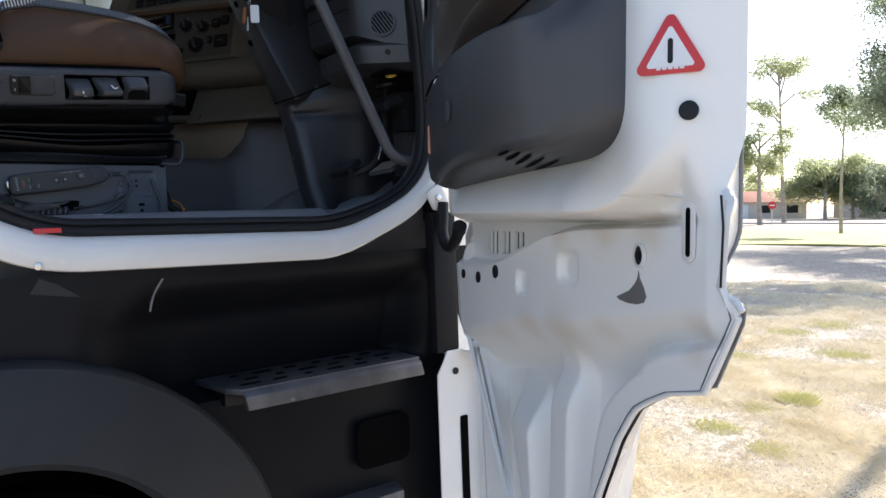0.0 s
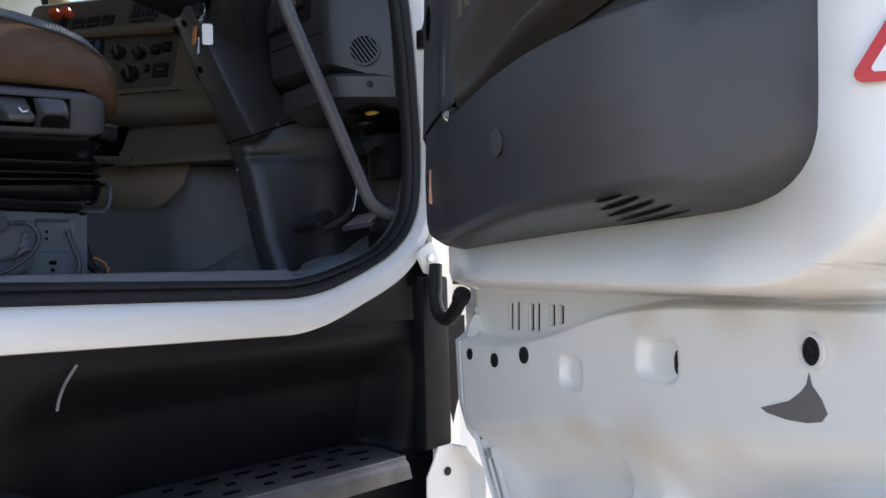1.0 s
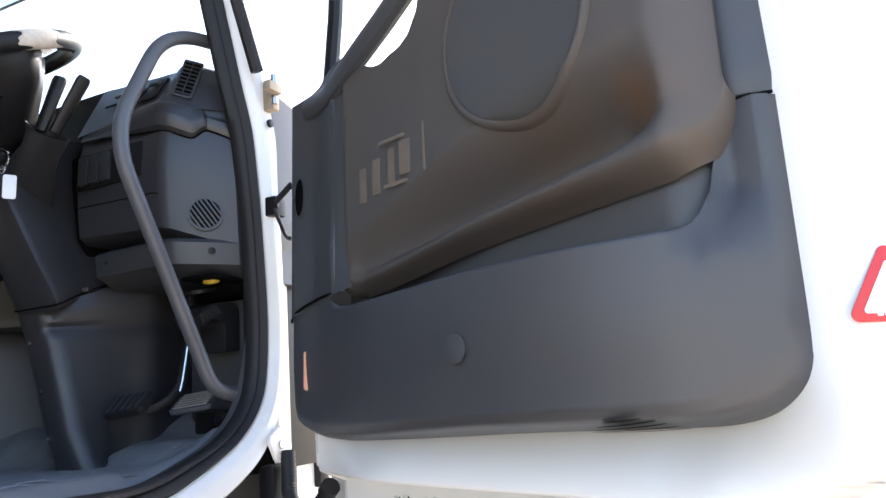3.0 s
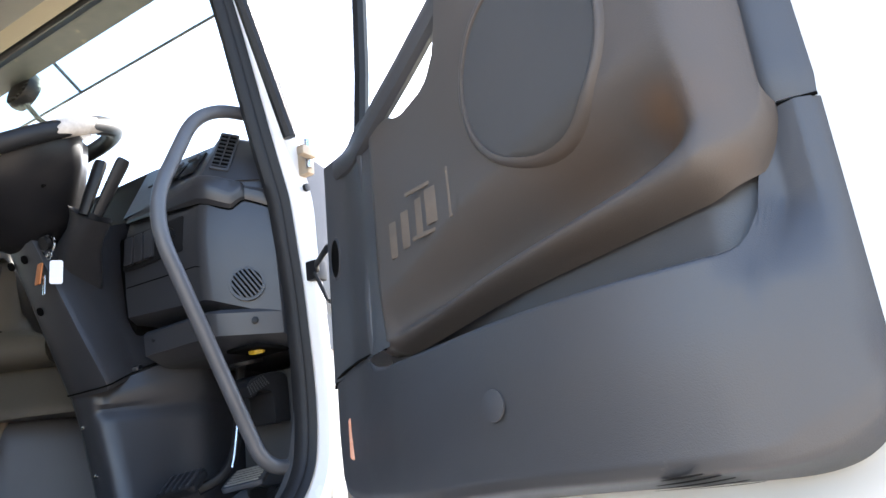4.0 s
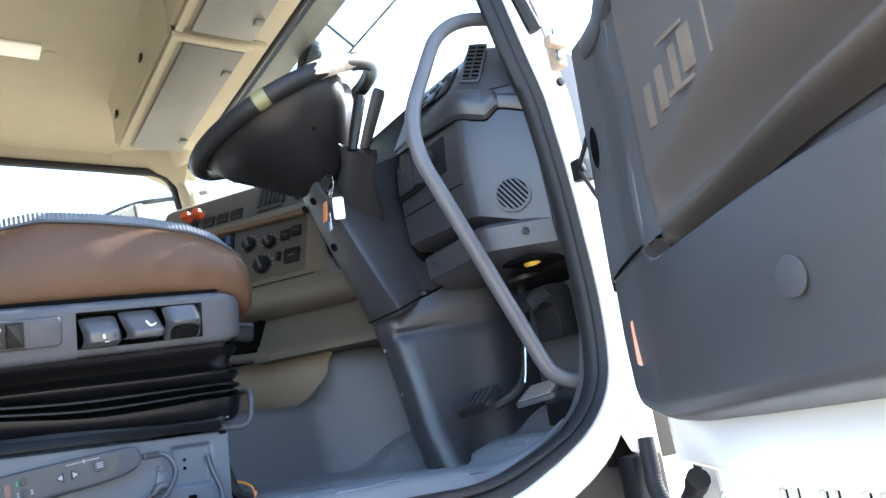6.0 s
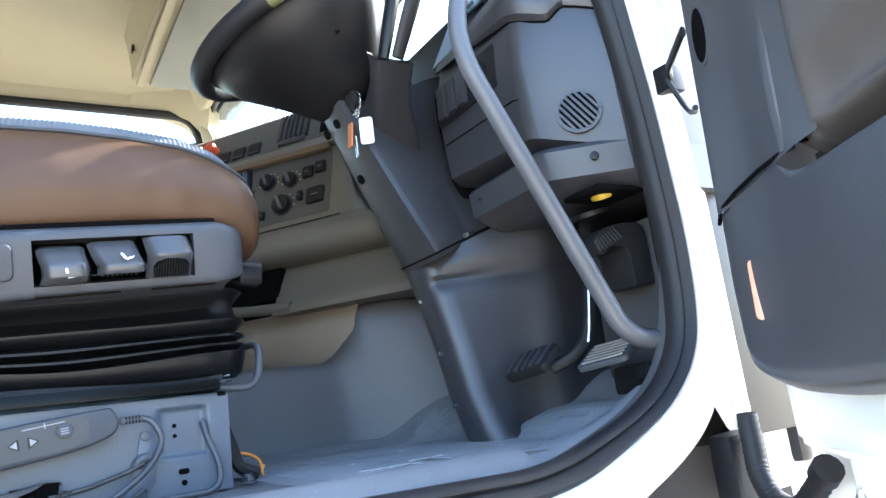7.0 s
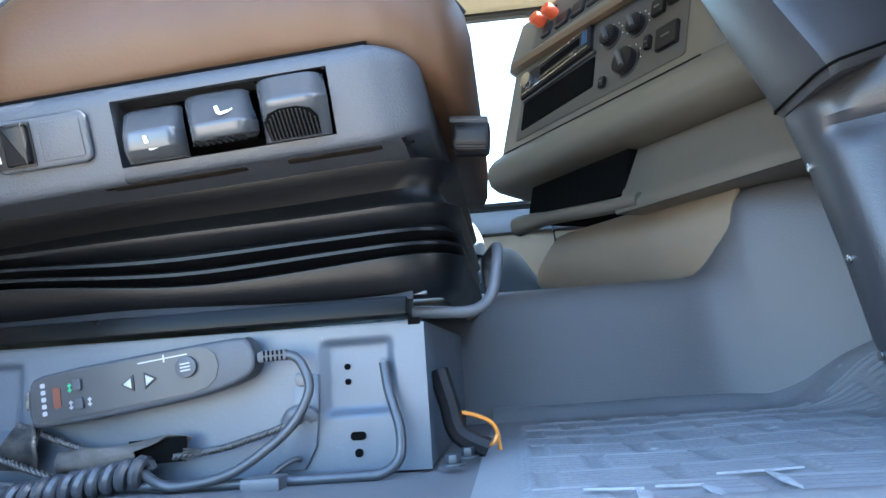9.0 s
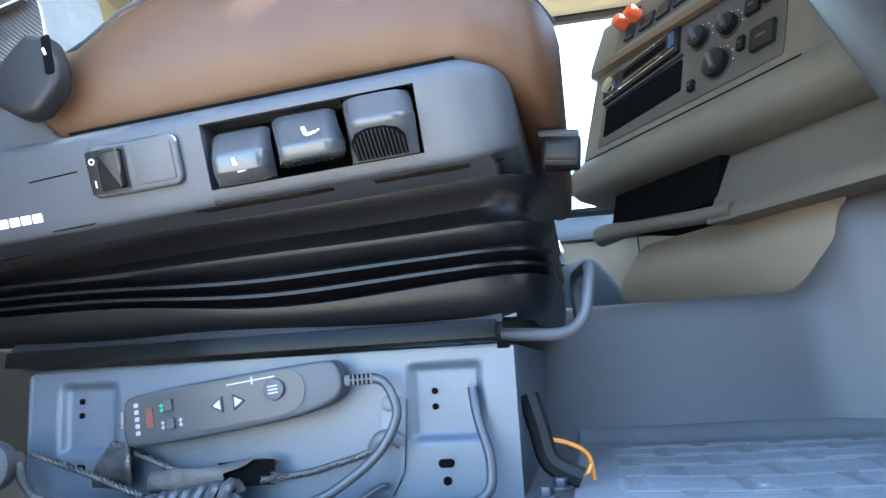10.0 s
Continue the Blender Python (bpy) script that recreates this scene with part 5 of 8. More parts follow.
# overhead lockers
def locker(y0, y1):
    lk = thing("overhead_locker", "cream overhead locker with grey underside panel above the windscreen", "locker", (-0.2, (y0 + y1) / 2, 2.757), group="overhead lockers")
    xr, xf, zb = -0.325, -0.115, 2.757
    part("locker_body", box(xr + 0.014, xf + 0.06, y0 + 0.004, y1 - 0.004, zb + 0.012, zb + 0.23, 0.008), CREAM, lk)
    part("underside_panel", box(xr + 0.036, xf, y0 + 0.03, y1 - 0.012, zb - 0.002, zb + 0.014, 0.006), LOCKERGREY, lk, "grey moulded underside panel")
    part("underside_rim", loft([[(xr - 0.004, y, zb - 0.002), (xr + 0.016, y, zb - 0.004), (xr + 0.018, y, zb + 0.014), (xr - 0.004, y, zb + 0.014)] for y in (y0 + 0.004, y1 - 0.004)]), CREAM, lk)
    part("end_rim", box(xr + 0.014, xf + 0.02, y0 + 0.003, y0 + 0.024, zb - 0.004, zb + 0.014, 0.003), CREAM, lk)
    front = part("locker_door", sheet(lambda s, t: (xr - 0.006 - 0.03 * t * t, y0 + 0.004 + (y1 - y0 - 0.008) * s, zb + 0.014 + 0.2 * t), 8, 8, 0.012), CREAM, lk, smooth=60)
    for k in (0.37, 0.88):
        y = y0 + (y1 - y0) * k
        part("catch", plate(basis((xr - 0.0245, y, zb + 0.085), (0, -1, 0), (0, 0, 1)), rrect(0.034, 0.024, 0.009), 0.006, 0.002), DARK, front, "dark push catch")
    for k in (0.2, 0.85):
        y = y0 + (y1 - y0) * k
        part("hinge_lug", box(xf - 0.03, xf - 0.005, y - 0.014, y + 0.014, zb - 0.01, zb - 0.002, 0.003), LOCKERGREY, lk)


locker(1.05, 1.84)
locker(0.24, 1.03)
lamp = thing("ceiling_lamp", "pale oblong reading lamp on the headliner", "lamp", (-0.66, 1.58, 2.94))
part("lamp_base", box(-0.8, -0.56, 1.52, 1.64, roof_z(1.58) - 0.035, roof_z(1.58) - 0.002, 0.012), CREAM, lamp)
part("lamp_end", disc(basis((-0.575, 1.58, roof_z(1.58) - 0.034), (1, 0, 0), (0, -1, 0)), 0.02, 0.008), CREAM, lamp)
part("lamp_lens", box(-0.75, -0.6, 1.535, 1.625, roof_z(1.58) - 0.046, roof_z(1.58) - 0.03, 0.006), LAMPGLASS, lamp)
part("roof_hatch", prism([(-0.85, 0.7, 2.955), (-0.45, 0.7, 2.955), (-0.45, 1.3, 2.955), (-0.85, 1.3, 2.955)], (0, 0, 0.03), 0.01), CREAM, cab, "cream roof hatch surround")

FASCIA = material("dark_grey_fascia", (0.06, 0.057, 0.052), 0.45, spec=0.35, second=(0.072, 0.068, 0.062), scale=12, grain=0.2, grain_scale=700)
BLUEKEY = material("blue_tinted_key", (0.035, 0.075, 0.15), 0.3)
RADIO_TURN = 6.0
# ---- dashboard ----
dash = thing("dashboard", "charcoal wrap-around truck dashboard with switches and radio", "dashboard", (0.05, 0.9, 1.85))
# driver's end pod: rear face, angled end face with tweeter grille, lower box
podring = lambda z, dx: [(-0.098 + dx, 0.365, z), (-0.108 + dx, 0.16, z), (-0.108 + dx, 0.15, z), (-0.1 + dx, 0.136, z), (-0.022 + dx, 0.056, z), (0.0 + dx, 0.053, z), (0.2, 0.07, z), (0.2, 0.365, z)]
bottom = [(p[0], p[1], z) for p, z in zip(podring(0, 0.004), (1.945, 1.93, 1.93, 1.926, 1.893, 1.89, 1.89, 1.945))]
part("end_pod", loft([[(p[0] + 0.02, p[1] + 0.004, p[2] - 0.012) for p in bottom], bottom, podring(1.985, -0.001), podring(2.04, -0.004), podring(2.1, 0.0), podring(2.15, 0.012)]), DASH, dash, smooth=30)


def bevel(f, h):
    """On the angled face of the pod's top: f along it from the ridge, h up the slope."""
    return Vector((-0.108 + 0.09 * f + 0.066 * h, 0.152 - 0.096 * f, 2.148 + 0.114 * h - 0.028 * f * h))


def top_ring(h):
    return [(-0.098 + 0.062 * h, 0.375, 2.142 + 0.122 * h), (-0.108 + 0.066 * h, 0.175, 2.148 + 0.104 * h), (-0.11 + 0.066 * h, 0.162, 2.148 + 0.111 * h), tuple(bevel(0, h)), tuple(bevel(1, h)), (0.012 + 0.06 * h, 0.053, 2.148 + 0.082 * h), (0.2, 0.07, 2.148 + 0.07 * h), (0.2, 0.375, 2.142 + 0.09 * h)]


part("pod_top", loft([top_ring(0), top_ring(0.5), top_ring(0.93), [(x + 0.006, y + 0.004 * (y < 0.15), z - 0.001) for x, y, z in top_ring(1.0)], [(x + 0.02 * (x < 0.1), y + 0.012 * (y < 0.15), z) for x, y, z in top_ring(1.02)]]), DASH, dash, smooth=30)
# shoulder roll round the pod, fading out on the angled face
# x, y, outward direction, depth, lower edge, crease and top edge
SHOULDER = ((-0.1, 0.36, -1, 0.0, 0.001, 2.128, 2.132, 2.136), (-0.104, 0.3, -1, 0.0, 0.003, 2.122, 2.13, 2.144), (-0.107, 0.22, -1, 0, 0.008, 2.112, 2.134, 2.156), (-0.108, 0.175, -1, -0.05, 0.012, 2.107, 2.136, 2.16), (-0.106, 0.153, -0.92, -0.38, 0.016, 2.106, 2.136, 2.16), (-0.098, 0.138, -0.76, -0.64, 0.017, 2.102, 2.133, 2.158), (-0.088, 0.125, -0.7, -0.71, 0.0165, 2.096, 2.126, 2.154), (-0.076, 0.1125, -0.7, -0.71, 0.016, 2.0915, 2.118, 2.149), (-0.072, 0.108, -0.7, -0.71, 0.015, 2.0925, 2.118, 2.1475), (-0.0605, 0.0965, -0.7, -0.71, 0.0125, 2.106, 2.128, 2.1435), (-0.056, 0.092, -0.7, -0.71, 0.006, 2.108, 2.128, 2.136), (-0.045, 0.0805, -0.7, -0.71, 0.0045, 2.103, 2.124, 2.132), (-0.025, 0.0595, -0.7, -0.71, 0.003, 2.092, 2.116, 2.124))
rings = []
for x, y, ox, oy, p, zl, zm, zu in SHOULDER:
    rings.append([(x + ox * o * p, y + oy * o * p, z) for o, z in ((-1.3, zl), (0.25, zl), (0.75, zl + 0.2 * (zm - zl)), (0.97, zl + 0.6 * (zm - zl)), (1.0, zm - 0.002), (0.97, zm + 0.001), (0.3, zu - 0.003), (0.05, zu), (-1.8, zu + 0.004))])
part("pod_shoulder", loft(rings), DASH, dash, "stepped shoulder roll with a flat facet", smooth=28)
part("shoulder_gap", tube([(x + ox * 0.0012, y + oy * 0.0012, zl - 0.0012) for x, y, ox, oy, p, zl, zm, zu in SHOULDER], 0.0018, 6), BLACKHOLE, dash)
part("face_seam", tube([(-0.1005, 0.36, 2.0), (-0.1095, 0.165, 1.992), (-0.108, 0.15, 1.988)], 0.0012, 5), BLACKHOLE, dash)
low = lambda z, dx: [(-0.1 + dx, 0.31, z), (-0.108 + dx, 0.14, z), (-0.098 + dx, 0.122, z), (-0.015 + dx, 0.056, z), (0.18, 0.06, z), (0.18, 0.31, z)]
part("lower_box", loft([low(1.842, 0.05), low(1.846, 0.035), low(1.862, 0.0), low(1.9, -0.004), low(1.907, 0.004)]), DASH, dash, smooth=35)
for x, y, z in ((-0.103, 0.283, 1.9), (-0.109, 0.142, 1.9)):
    part("screw", disc(basis((x + 0.002, y, z - 0.012), (0, -1, 0), (0, 0, 1)), 0.006, 0.003), DARK, dash)
part("screw", disc(basis((-0.055, 0.084, 1.885), (0.77, -0.62, 0), (0, 0, 1)), 0.006, 0.004), DARK, dash)
part("fuse_recess", box(-0.065, 0.02, 0.075, 0.145, 1.838, 1.845, 0.002), BLACKHOLE, dash)
part("yellow_plug", moved(disc(Matrix.Identity(4), 0.0115, 0.012, 16, 0.003, sx=1.3), basis((-0.03, 0.108, 1.835), (0.4, -0.9, 0), (1, 0.4, 0.5))), YELLOW, dash, "yellow plastic plug")
# tweeter grille on the angled face
em = basis((-0.0595, 0.0935, 1.952), (0.075, -0.076, 0), (0, 0, 1))
grille = part("tweeter_grille", ring(em, 0.026, 0.031, 0.003), DASH, dash)
part("grille_back", disc(em, 0.0262, 0.0008, 24), BLACKHOLE, grille, local=False)
for k in range(7):
    o = -0.021 + 0.007 * k
    hlen = math.sqrt(max(0.0, 0.027 ** 2 - o * o))
    part("grille_slat", plate(em @ pose(0, 0, 0.0008, 0, 0, 35) @ Matrix.Translation((o, 0, 0)), rrect(0.0036, 2 * hlen, 0.0015), 0.003, 0.0004), DASH, grille)
# end vent on the top slope, switches and light knob
va = bevel(0.14, 0.63)
vm = basis(va, bevel(1, 0.6) - bevel(0, 0.72), bevel(0.16, 1) - bevel(0.12, 0))
vent = part("end_vent", plate(vm, rrect(0.036, 0.1, 0.004), 0.004, 0.0015), SEATGREY, dash, "slatted air vent in a grey frame")
part("vent_mouth", plate(vm @ Matrix.Translation((0, 0, 0.0036)), rrect(0.028, 0.09, 0.002), 0.0006, 0.0), BLACKHOLE, vent)
for k in range(9):
    part("vent_slat", plate(vm @ Matrix.Translation((0, -0.042 + 0.0105 * k, 0.0034)), rrect(0.028, 0.0028, 0.001), 0.003, 0.0004), DASH, vent)
part("vent_bar", plate(vm @ Matrix.Translation((0, 0, 0.0034)), rrect(0.002, 0.088, 0.0008), 0.0036, 0.0003), DASH, vent)
bank = basis((-0.1065, 0.275, 2.062), (0, -1, 0), (0.04, 0, 1))
fascia = part("switch_fascia", plate(bank, rrect(0.165, 0.068, 0.005), 0.003, 0.001), DARK, dash, "black switch panel")
for k in range(3):
    part("rocker_switch", plate(bank @ Matrix.Translation((-0.06 + 0.028 * k, 0, 0.003)), rrect(0.022, 0.054, 0.003), 0.008, 0.002), DASH, fascia)
knob = part("light_knob", disc(bank @ Matrix.Translation((0.05, 0.004, 0.003)), 0.013, 0.014, 18, 0.003), DARK, fascia, "round light switch")
part("knob_grip", plate(bank @ Matrix.Translation((0.05, 0.004, 0.017)) @ pose(0, 0, 0, 0, 0, -30), rrect(0.005, 0.022, 0.002), 0.006, 0.001), STEEL, knob)
for k in range(3):
    left, right = [Vector(p) for p in top_ring(0.55)[:2]]
    q = right.lerp(left, 0.14 + 0.24 * k)
    part("top_switch", plate(basis(q, right - left, (0.06, 0, 0.09 - 0.018 * k)), rrect(0.04, 0.062 - 0.008 * k, 0.004), 0.004, 0.0015), DARK, dash)
    part("switch_edge", plate(basis(q + Vector((-0.003, 0, 0.004)), right - left, (0.06, 0, 0.09 - 0.018 * k)) @ Matrix.Translation((0, 0.012, 0.001)), rrect(0.026, 0.014, 0.003), 0.006, 0.0015), SEATGREY, dash)
part("cluster_hood", prism([(-0.02, 0.36, 2.05), (0.16, 0.36, 2.05), (0.18, 0.36, 2.18), (0.07, 0.36, 2.272), (0.0, 0.36, 2.276), (-0.026, 0.36, 2.268), (-0.03, 0.36, 2.255), (0.0, 0.36, 2.15)], (0, 0.3, 0), 0.008), DARK, dash, "black instrument hood")

# centre console, turned towards the driver
CA, CB = Vector((-0.16, 0.67, 0)), Vector((-0.393, 1.007, 0))
cdir = (CB - CA).normalized()
CL = (CB - CA).length


cout = Vector((-cdir.y, cdir.x, 0))
if cout.x > 0:
    cout = -cout


def C(s, off, z):
    """A place on the console: s along its face from the column, off out of the face towards the driver."""
    return CA + cdir * s + cout * off + Vector((0, 0, z))


CE = 0.462
CPROF = ((-0.06, 1.9), (-0.02, 1.898), (0.014, 1.905), (0.03, 1.915), (0.034, 1.93), (0.03, 1.946), (0.017, 1.961), (0.0, 1.972), (-0.0025, 1.9745), (-0.0035, 1.976), (-0.0502, 2.136), (-0.036, 2.142), (-0.04, 2.158), (-0.077, 2.242), (-0.1, 2.258), (-0.2, 2.258), (-0.2, 1.9))
part("console", loft([[C(q, o, min(z, top)) for o, z in CPROF] for q, top in ((-0.1, 1.95), (-0.045, 1.976), (-0.02, 2.02), (0.0, 2.12), (0.02, 2.258), (0.2, 2.258), (CE, 2.258))]), DASHLIGHT, dash, smooth=55)
part("console_end", loft([[C(CE, o, z) for o, z in CPROF], [C(CE + 0.012, o - 0.01, z) for o, z in CPROF], [C(CE + 0.03, o - 0.05, z) for o, z in CPROF]]), DASHLIGHT, dash, smooth=35)
part("trim_strip", loft([[C(0.03 + (CE - 0.04) * k / 8, o, z + 0.012 * (k / 8 - 0.5)) for o, z in ((-0.042, 2.131), (-0.032, 2.134), (-0.033, 2.145), (-0.043, 2.149))] for k in range(9)]), WOODTRIM, dash, "brown trim strip")


def cface(s, t, lift=0.0):
    """Console face between its lower edge (t=0) and the strip (t=1): x along, y up the slope."""
    p = C(s, 0.0 - 0.035 * t, 1.965 + 0.12 * t)
    up = Vector((0, 0, 0.12)) - cout * 0.035
    m = basis(p, -cdir, up)
    if (m.to_3x3() @ Vector((0, 0, 1))).dot(cout) < 0:
        m = basis(p, cdir, up)
    return m @ Matrix.Translation((0, 0, lift))


def sface(s, t, lift=0.0):
    p = C(s, -0.0405 - 0.0365 * t, 2.158 + 0.084 * t)
    up = Vector((0, 0, 0.084)) - cout * 0.0365
    m = basis(p, -cdir, up)
    if (m.to_3x3() @ Vector((0, 0, 1))).dot(cout) < 0:
        m = basis(p, cdir, up)
    return m @ Matrix.Translation((0, 0, lift))


def czone(s, z, lift=0.0, turn=0.0):
    return cface(s, (z - 1.965) / 0.12, lift) @ pose(0, 0, 0, 0, 0, turn)


part("black_fascia", plate(czone(0.225, 2.058), rrect(0.395, 0.146, 0.006), 0.0016, 0.0008), FASCIA, dash, "dark grey control fascia")
radio = part("radio", plate(czone(0.325, 2.098, 0.0016, RADIO_TURN), rrect(0.19, 0.05, 0.003), 0.008, 0.002), DARK, dash, "black car radio with silver trim")
RZ = lambda x, y: czone(0.325, 2.098, 0.0096, RADIO_TURN) @ Matrix.Translation((x, y, 0))
RS = -1.0 if (cface(0.4, 0.5).translation - cface(0.3, 0.5).translation).dot(cface(0.3, 0.5).to_3x3() @ Vector((1, 0, 0))) < 0 else 1.0
part("radio_trim", plate(RZ(0.0, -0.018), rrect(0.18, 0.004, 0.0015), 0.002, 0.0006), STEEL, radio)
part("radio_trim", plate(RZ(-0.02 * RS, 0.02), rrect(0.13, 0.003, 0.001), 0.002, 0.0006), STEEL, radio)
part("radio_trim", plate(RZ(-0.012 * RS, -0.009), rrect(0.1, 0.0025, 0.001), 0.0015, 0.0005), STEEL, radio)
part("radio_knob", disc(RZ(0.068 * RS, 0.0), 0.0145, 0.012, 20, 0.002), STEEL, radio, "silver volume knob")
part("radio_display", plate(RZ(-0.015 * RS, 0.005), rrect(0.105, 0.014, 0.001), 0.001, 0.0), BLACKHOLE, radio)
for x in (0.084, 0.077):
    part("radio_button", plate(RZ(-x * RS, 0.004), rrect(0.005, 0.026, 0.001), 0.0015, 0.0005), BLUEKEY, radio)
part("storage_slot", plate(czone(0.313, 2.036, 0.0016, RADIO_TURN * 0.6), rrect(0.19, 0.056, 0.003), 0.002, 0.0), BLACKHOLE, dash, "empty dark storage slot")
part("slot_rim", plate(czone(0.315, 2.068, 0.0016, RADIO_TURN * 0.8), rrect(0.192, 0.005, 0.001), 0.005, 0.001), DASH, dash)
for s, z, r in ((0.184, 2.086, 0.017), (0.126, 2.078, 0.016), (0.141, 2.024, 0.021)):
    k = part("heater_knob", disc(czone(s, z, 0.0016), r, 0.014, 24, 0.003), DARK, dash, "round heater knob")
    part("knob_skirt", ring(czone(s, z, 0.0016), r, r + 0.0035, 0.0015), DASH, k)
    part("knob_grip", plate(czone(s, z, 0.0156, 25), rrect(0.006, r * 1.6, 0.002), 0.006, 0.001), RAILGREY, k)
    for q in range(-3, 4):
        a = math.radians(90 + 32 * q)
        part("knob_tick", plate(czone(s, z, 0.0016) @ Matrix.Translation(((r + 0.0065) * math.cos(a), (r + 0.0065) * math.sin(a), 0)), rrect(0.0018, 0.0018, 0.0006), 0.0004, 0.0), PRINT, k)
for s, z, w, h in ((0.083, 2.085, 0.024, 0.026), (0.053, 2.09, 0.024, 0.026), (0.06, 2.028, 0.04, 0.036), (0.19, 2.01, 0.012, 0.018), (0.098, 2.035, 0.012, 0.022)):
    b = part("push_switch", plate(czone(s, z, 0.0016), rrect(w, h, 0.003), 0.008, 0.002), DARK, dash)
    part("switch_mark", plate(czone(s, z, 0.0097), rrect(w * 0.4, 0.003, 0.001), 0.0005, 0.0), RAILGREY, b)
part("face_joint", tube([C(0.0 + (CE - 0.01) * k / 10, -0.002, 1.9745) for k in range(11)], 0.0016, 6), BLACKHOLE, dash)
part("switch_strip", plate(sface((CL - 0.06) / 2, 0.5, -0.0005), rrect(CL + 0.03, 0.092, 0.004), 0.0016, 0.0006), FASCIA, dash)
for s, w in ((0.352, 0.024), (0.308, 0.034), (0.266, 0.034), (0.224, 0.034)):
    b = part("toggle_switch", plate(sface(s, 0.22), rrect(w, 0.03, 0.004), 0.007, 0.003), DARK, dash)
    part("switch_lip", plate(sface(s, 0.08, 0.004), rrect(w * 0.9, 0.004, 0.0015), 0.004, 0.001), DASH, b)
    part("switch_mark", plate(sface(s, 0.62, 0.0012), rrect(0.01, 0.003, 0.001), 0.0005, 0.0), RAILGREY, b)
part("blank_slot", plate(sface(0.37, 0.72, 0.001), rrect(0.05, 0.022, 0.003), 0.001, 0.0), BLACKHOLE, dash)
part("blank_slot", plate(sface(0.036, 0.4, 0.001), rrect(0.04, 0.05, 0.003), 0.001, 0.0), BLACKHOLE, dash)
for s in (0.372, 0.338):
    part("brake_knob", moved(disc(Matrix.Identity(4), 0.011, 0.026, 16, 0.004, sx=1.2), sface(s, 0.5, 0.004)), ORANGE, dash, "orange-red parking brake knob")
vent = part("centre_vent", plate(sface(0.125, 0.58, 0.001), rrect(0.08, 0.078, 0.005), 0.004, 0.0015), DARK, dash)
part("vent_lip", plate(sface(0.125, 0.1, 0.001), rrect(0.07, 0.012, 0.004), 0.007, 0.002), DASH, vent)
for k in range(6):
    part("vent_slat", plate(sface(0.125, 0.58, 0.005) @ Matrix.Translation((-0.0315 + 0.0126 * k, 0, 0)), rrect(0.005, 0.07, 0.001), 0.004, 0.0006), DASH, vent)
# lower tray: overhang, shelf filled with shade-black, cream-grey knee panel and lip
# Solid black block in place of the shade inside the shelf.
part("shelf_shade_block", loft([[C(s, 0.0, 1.832), C(s, -0.02, 1.907), C(s, -0.18, 1.907), C(s, -0.18, 1.832)] for s in (0.16, CL - 0.01)]), BLACKHOLE, dash)
part("knee_panel", loft([[C(s, o, z) for o, z in ((-0.045, 1.915), (-0.02, 1.87), (0.008, 1.82), (0.02, 1.808), (0.018, 1.798))] + [C(s, -0.1, 1.8), C(s, -0.1, 1.915)] for s in (-0.16, -0.05, 0.05, 0.163)]), DASHLIGHT, dash, "warm grey knee panel", smooth=60)
part("shelf_lip", tube([C(s, 0.012, 1.81 + 0.02 * sstep(0.1, 0.4, s)) for s in [0.12 + 0.29 * k / 12 for k in range(13)]], 0.012, 12, radii=[0.011 + 0.007 * sstep(8, 12, k) for k in range(13)]), DASHLIGHT, dash, "rounded shelf lip")
# Added black boxes close the gaps by the column, in place of shade.
part("shade_block", box(-0.07, 0.12, 0.376, 0.66, 1.86, 2.12, 0.01), BLACKHOLE, dash, "black block standing in for the shade behind the column")
part("shade_block", box(-0.06, 0.1, 0.662, 0.83, 1.9, 2.17, 0.01), BLACKHOLE, dash)
part("passenger_dash", prism([(-0.1, 1.05, 1.9), (-0.12, 1.05, 2.12), (-0.03, 1.05, 2.16), (0.22, 1.05, 2.12), (0.22, 1.05, 1.8)], (0, 1.1, 0), 0.02), DASHLIGHT, dash)
part("dash_top", prism([(-0.05, 0.3, 2.07), (0.22, 0.3, 2.06), (0.22, 2.15, 2.06), (-0.05, 2.15, 2.07)], (0, 0, 0.02), 0.005), DARK, dash)

# passenger side: grey seat plinth, rolled blue-grey bag and a hanging cable
pl = thing("passenger_plinth", "beige-grey storage plinth by the passenger door", "storage box", (-0.2, 1.9, 1.53))
part("plinth_body", box(-0.5, 0.15, 1.75, 2.18, 1.53, 1.75, 0.02), BEIGE, pl)
part("plinth_lid", box(-0.5, 0.15, 1.74, 2.19, 1.75, 1.775, 0.008), DASHLIGHT, pl)
bag = thing("rolled_bag", "rolled blue-grey cloth bag on the tunnel", "bag", (-0.27, 1.3, 1.7))
BAGCLOTH = material("blue_grey_bag_cloth", (0.06, 0.08, 0.095), 0.85, second=(0.09, 0.11, 0.125), scale=12, grain=0.6, grain_scale=300)
BAG = ((0.0, 1.7), (0.12, 1.77), (0.35, 1.812), (0.6, 1.836), (0.75, 1.825), (0.9, 1.775), (1.0, 1.7))
part("bag_body", sheet(lambda s_, t: (-0.62 + 0.28 * s_, 1.3 + 0.12 * math.cos(math.pi * t), 1.69 + (smooth_table(s_, BAG) - 1.69 + 0.006 * math.sin(17 * s_ + 3 * t)) * math.sin(math.pi * t) ** 0.6), 30, 20, 0.004), BAGCLOTH, bag, smooth=70)
part("bag_roll", sheet(lambda s_, t: (-0.525 + 0.055 * math.cos(math.pi * s_) * (0.3 + 0.7 * math.sin(math.pi * t)), 1.3 + 0.1 * math.cos(math.pi * t), 1.82 + 0.095 * math.sin(math.pi * s_) * math.sin(math.pi * t) ** 0.5), 20, 16, 0.004), BAGCLOTH, bag, "tied upper roll", smooth=70)
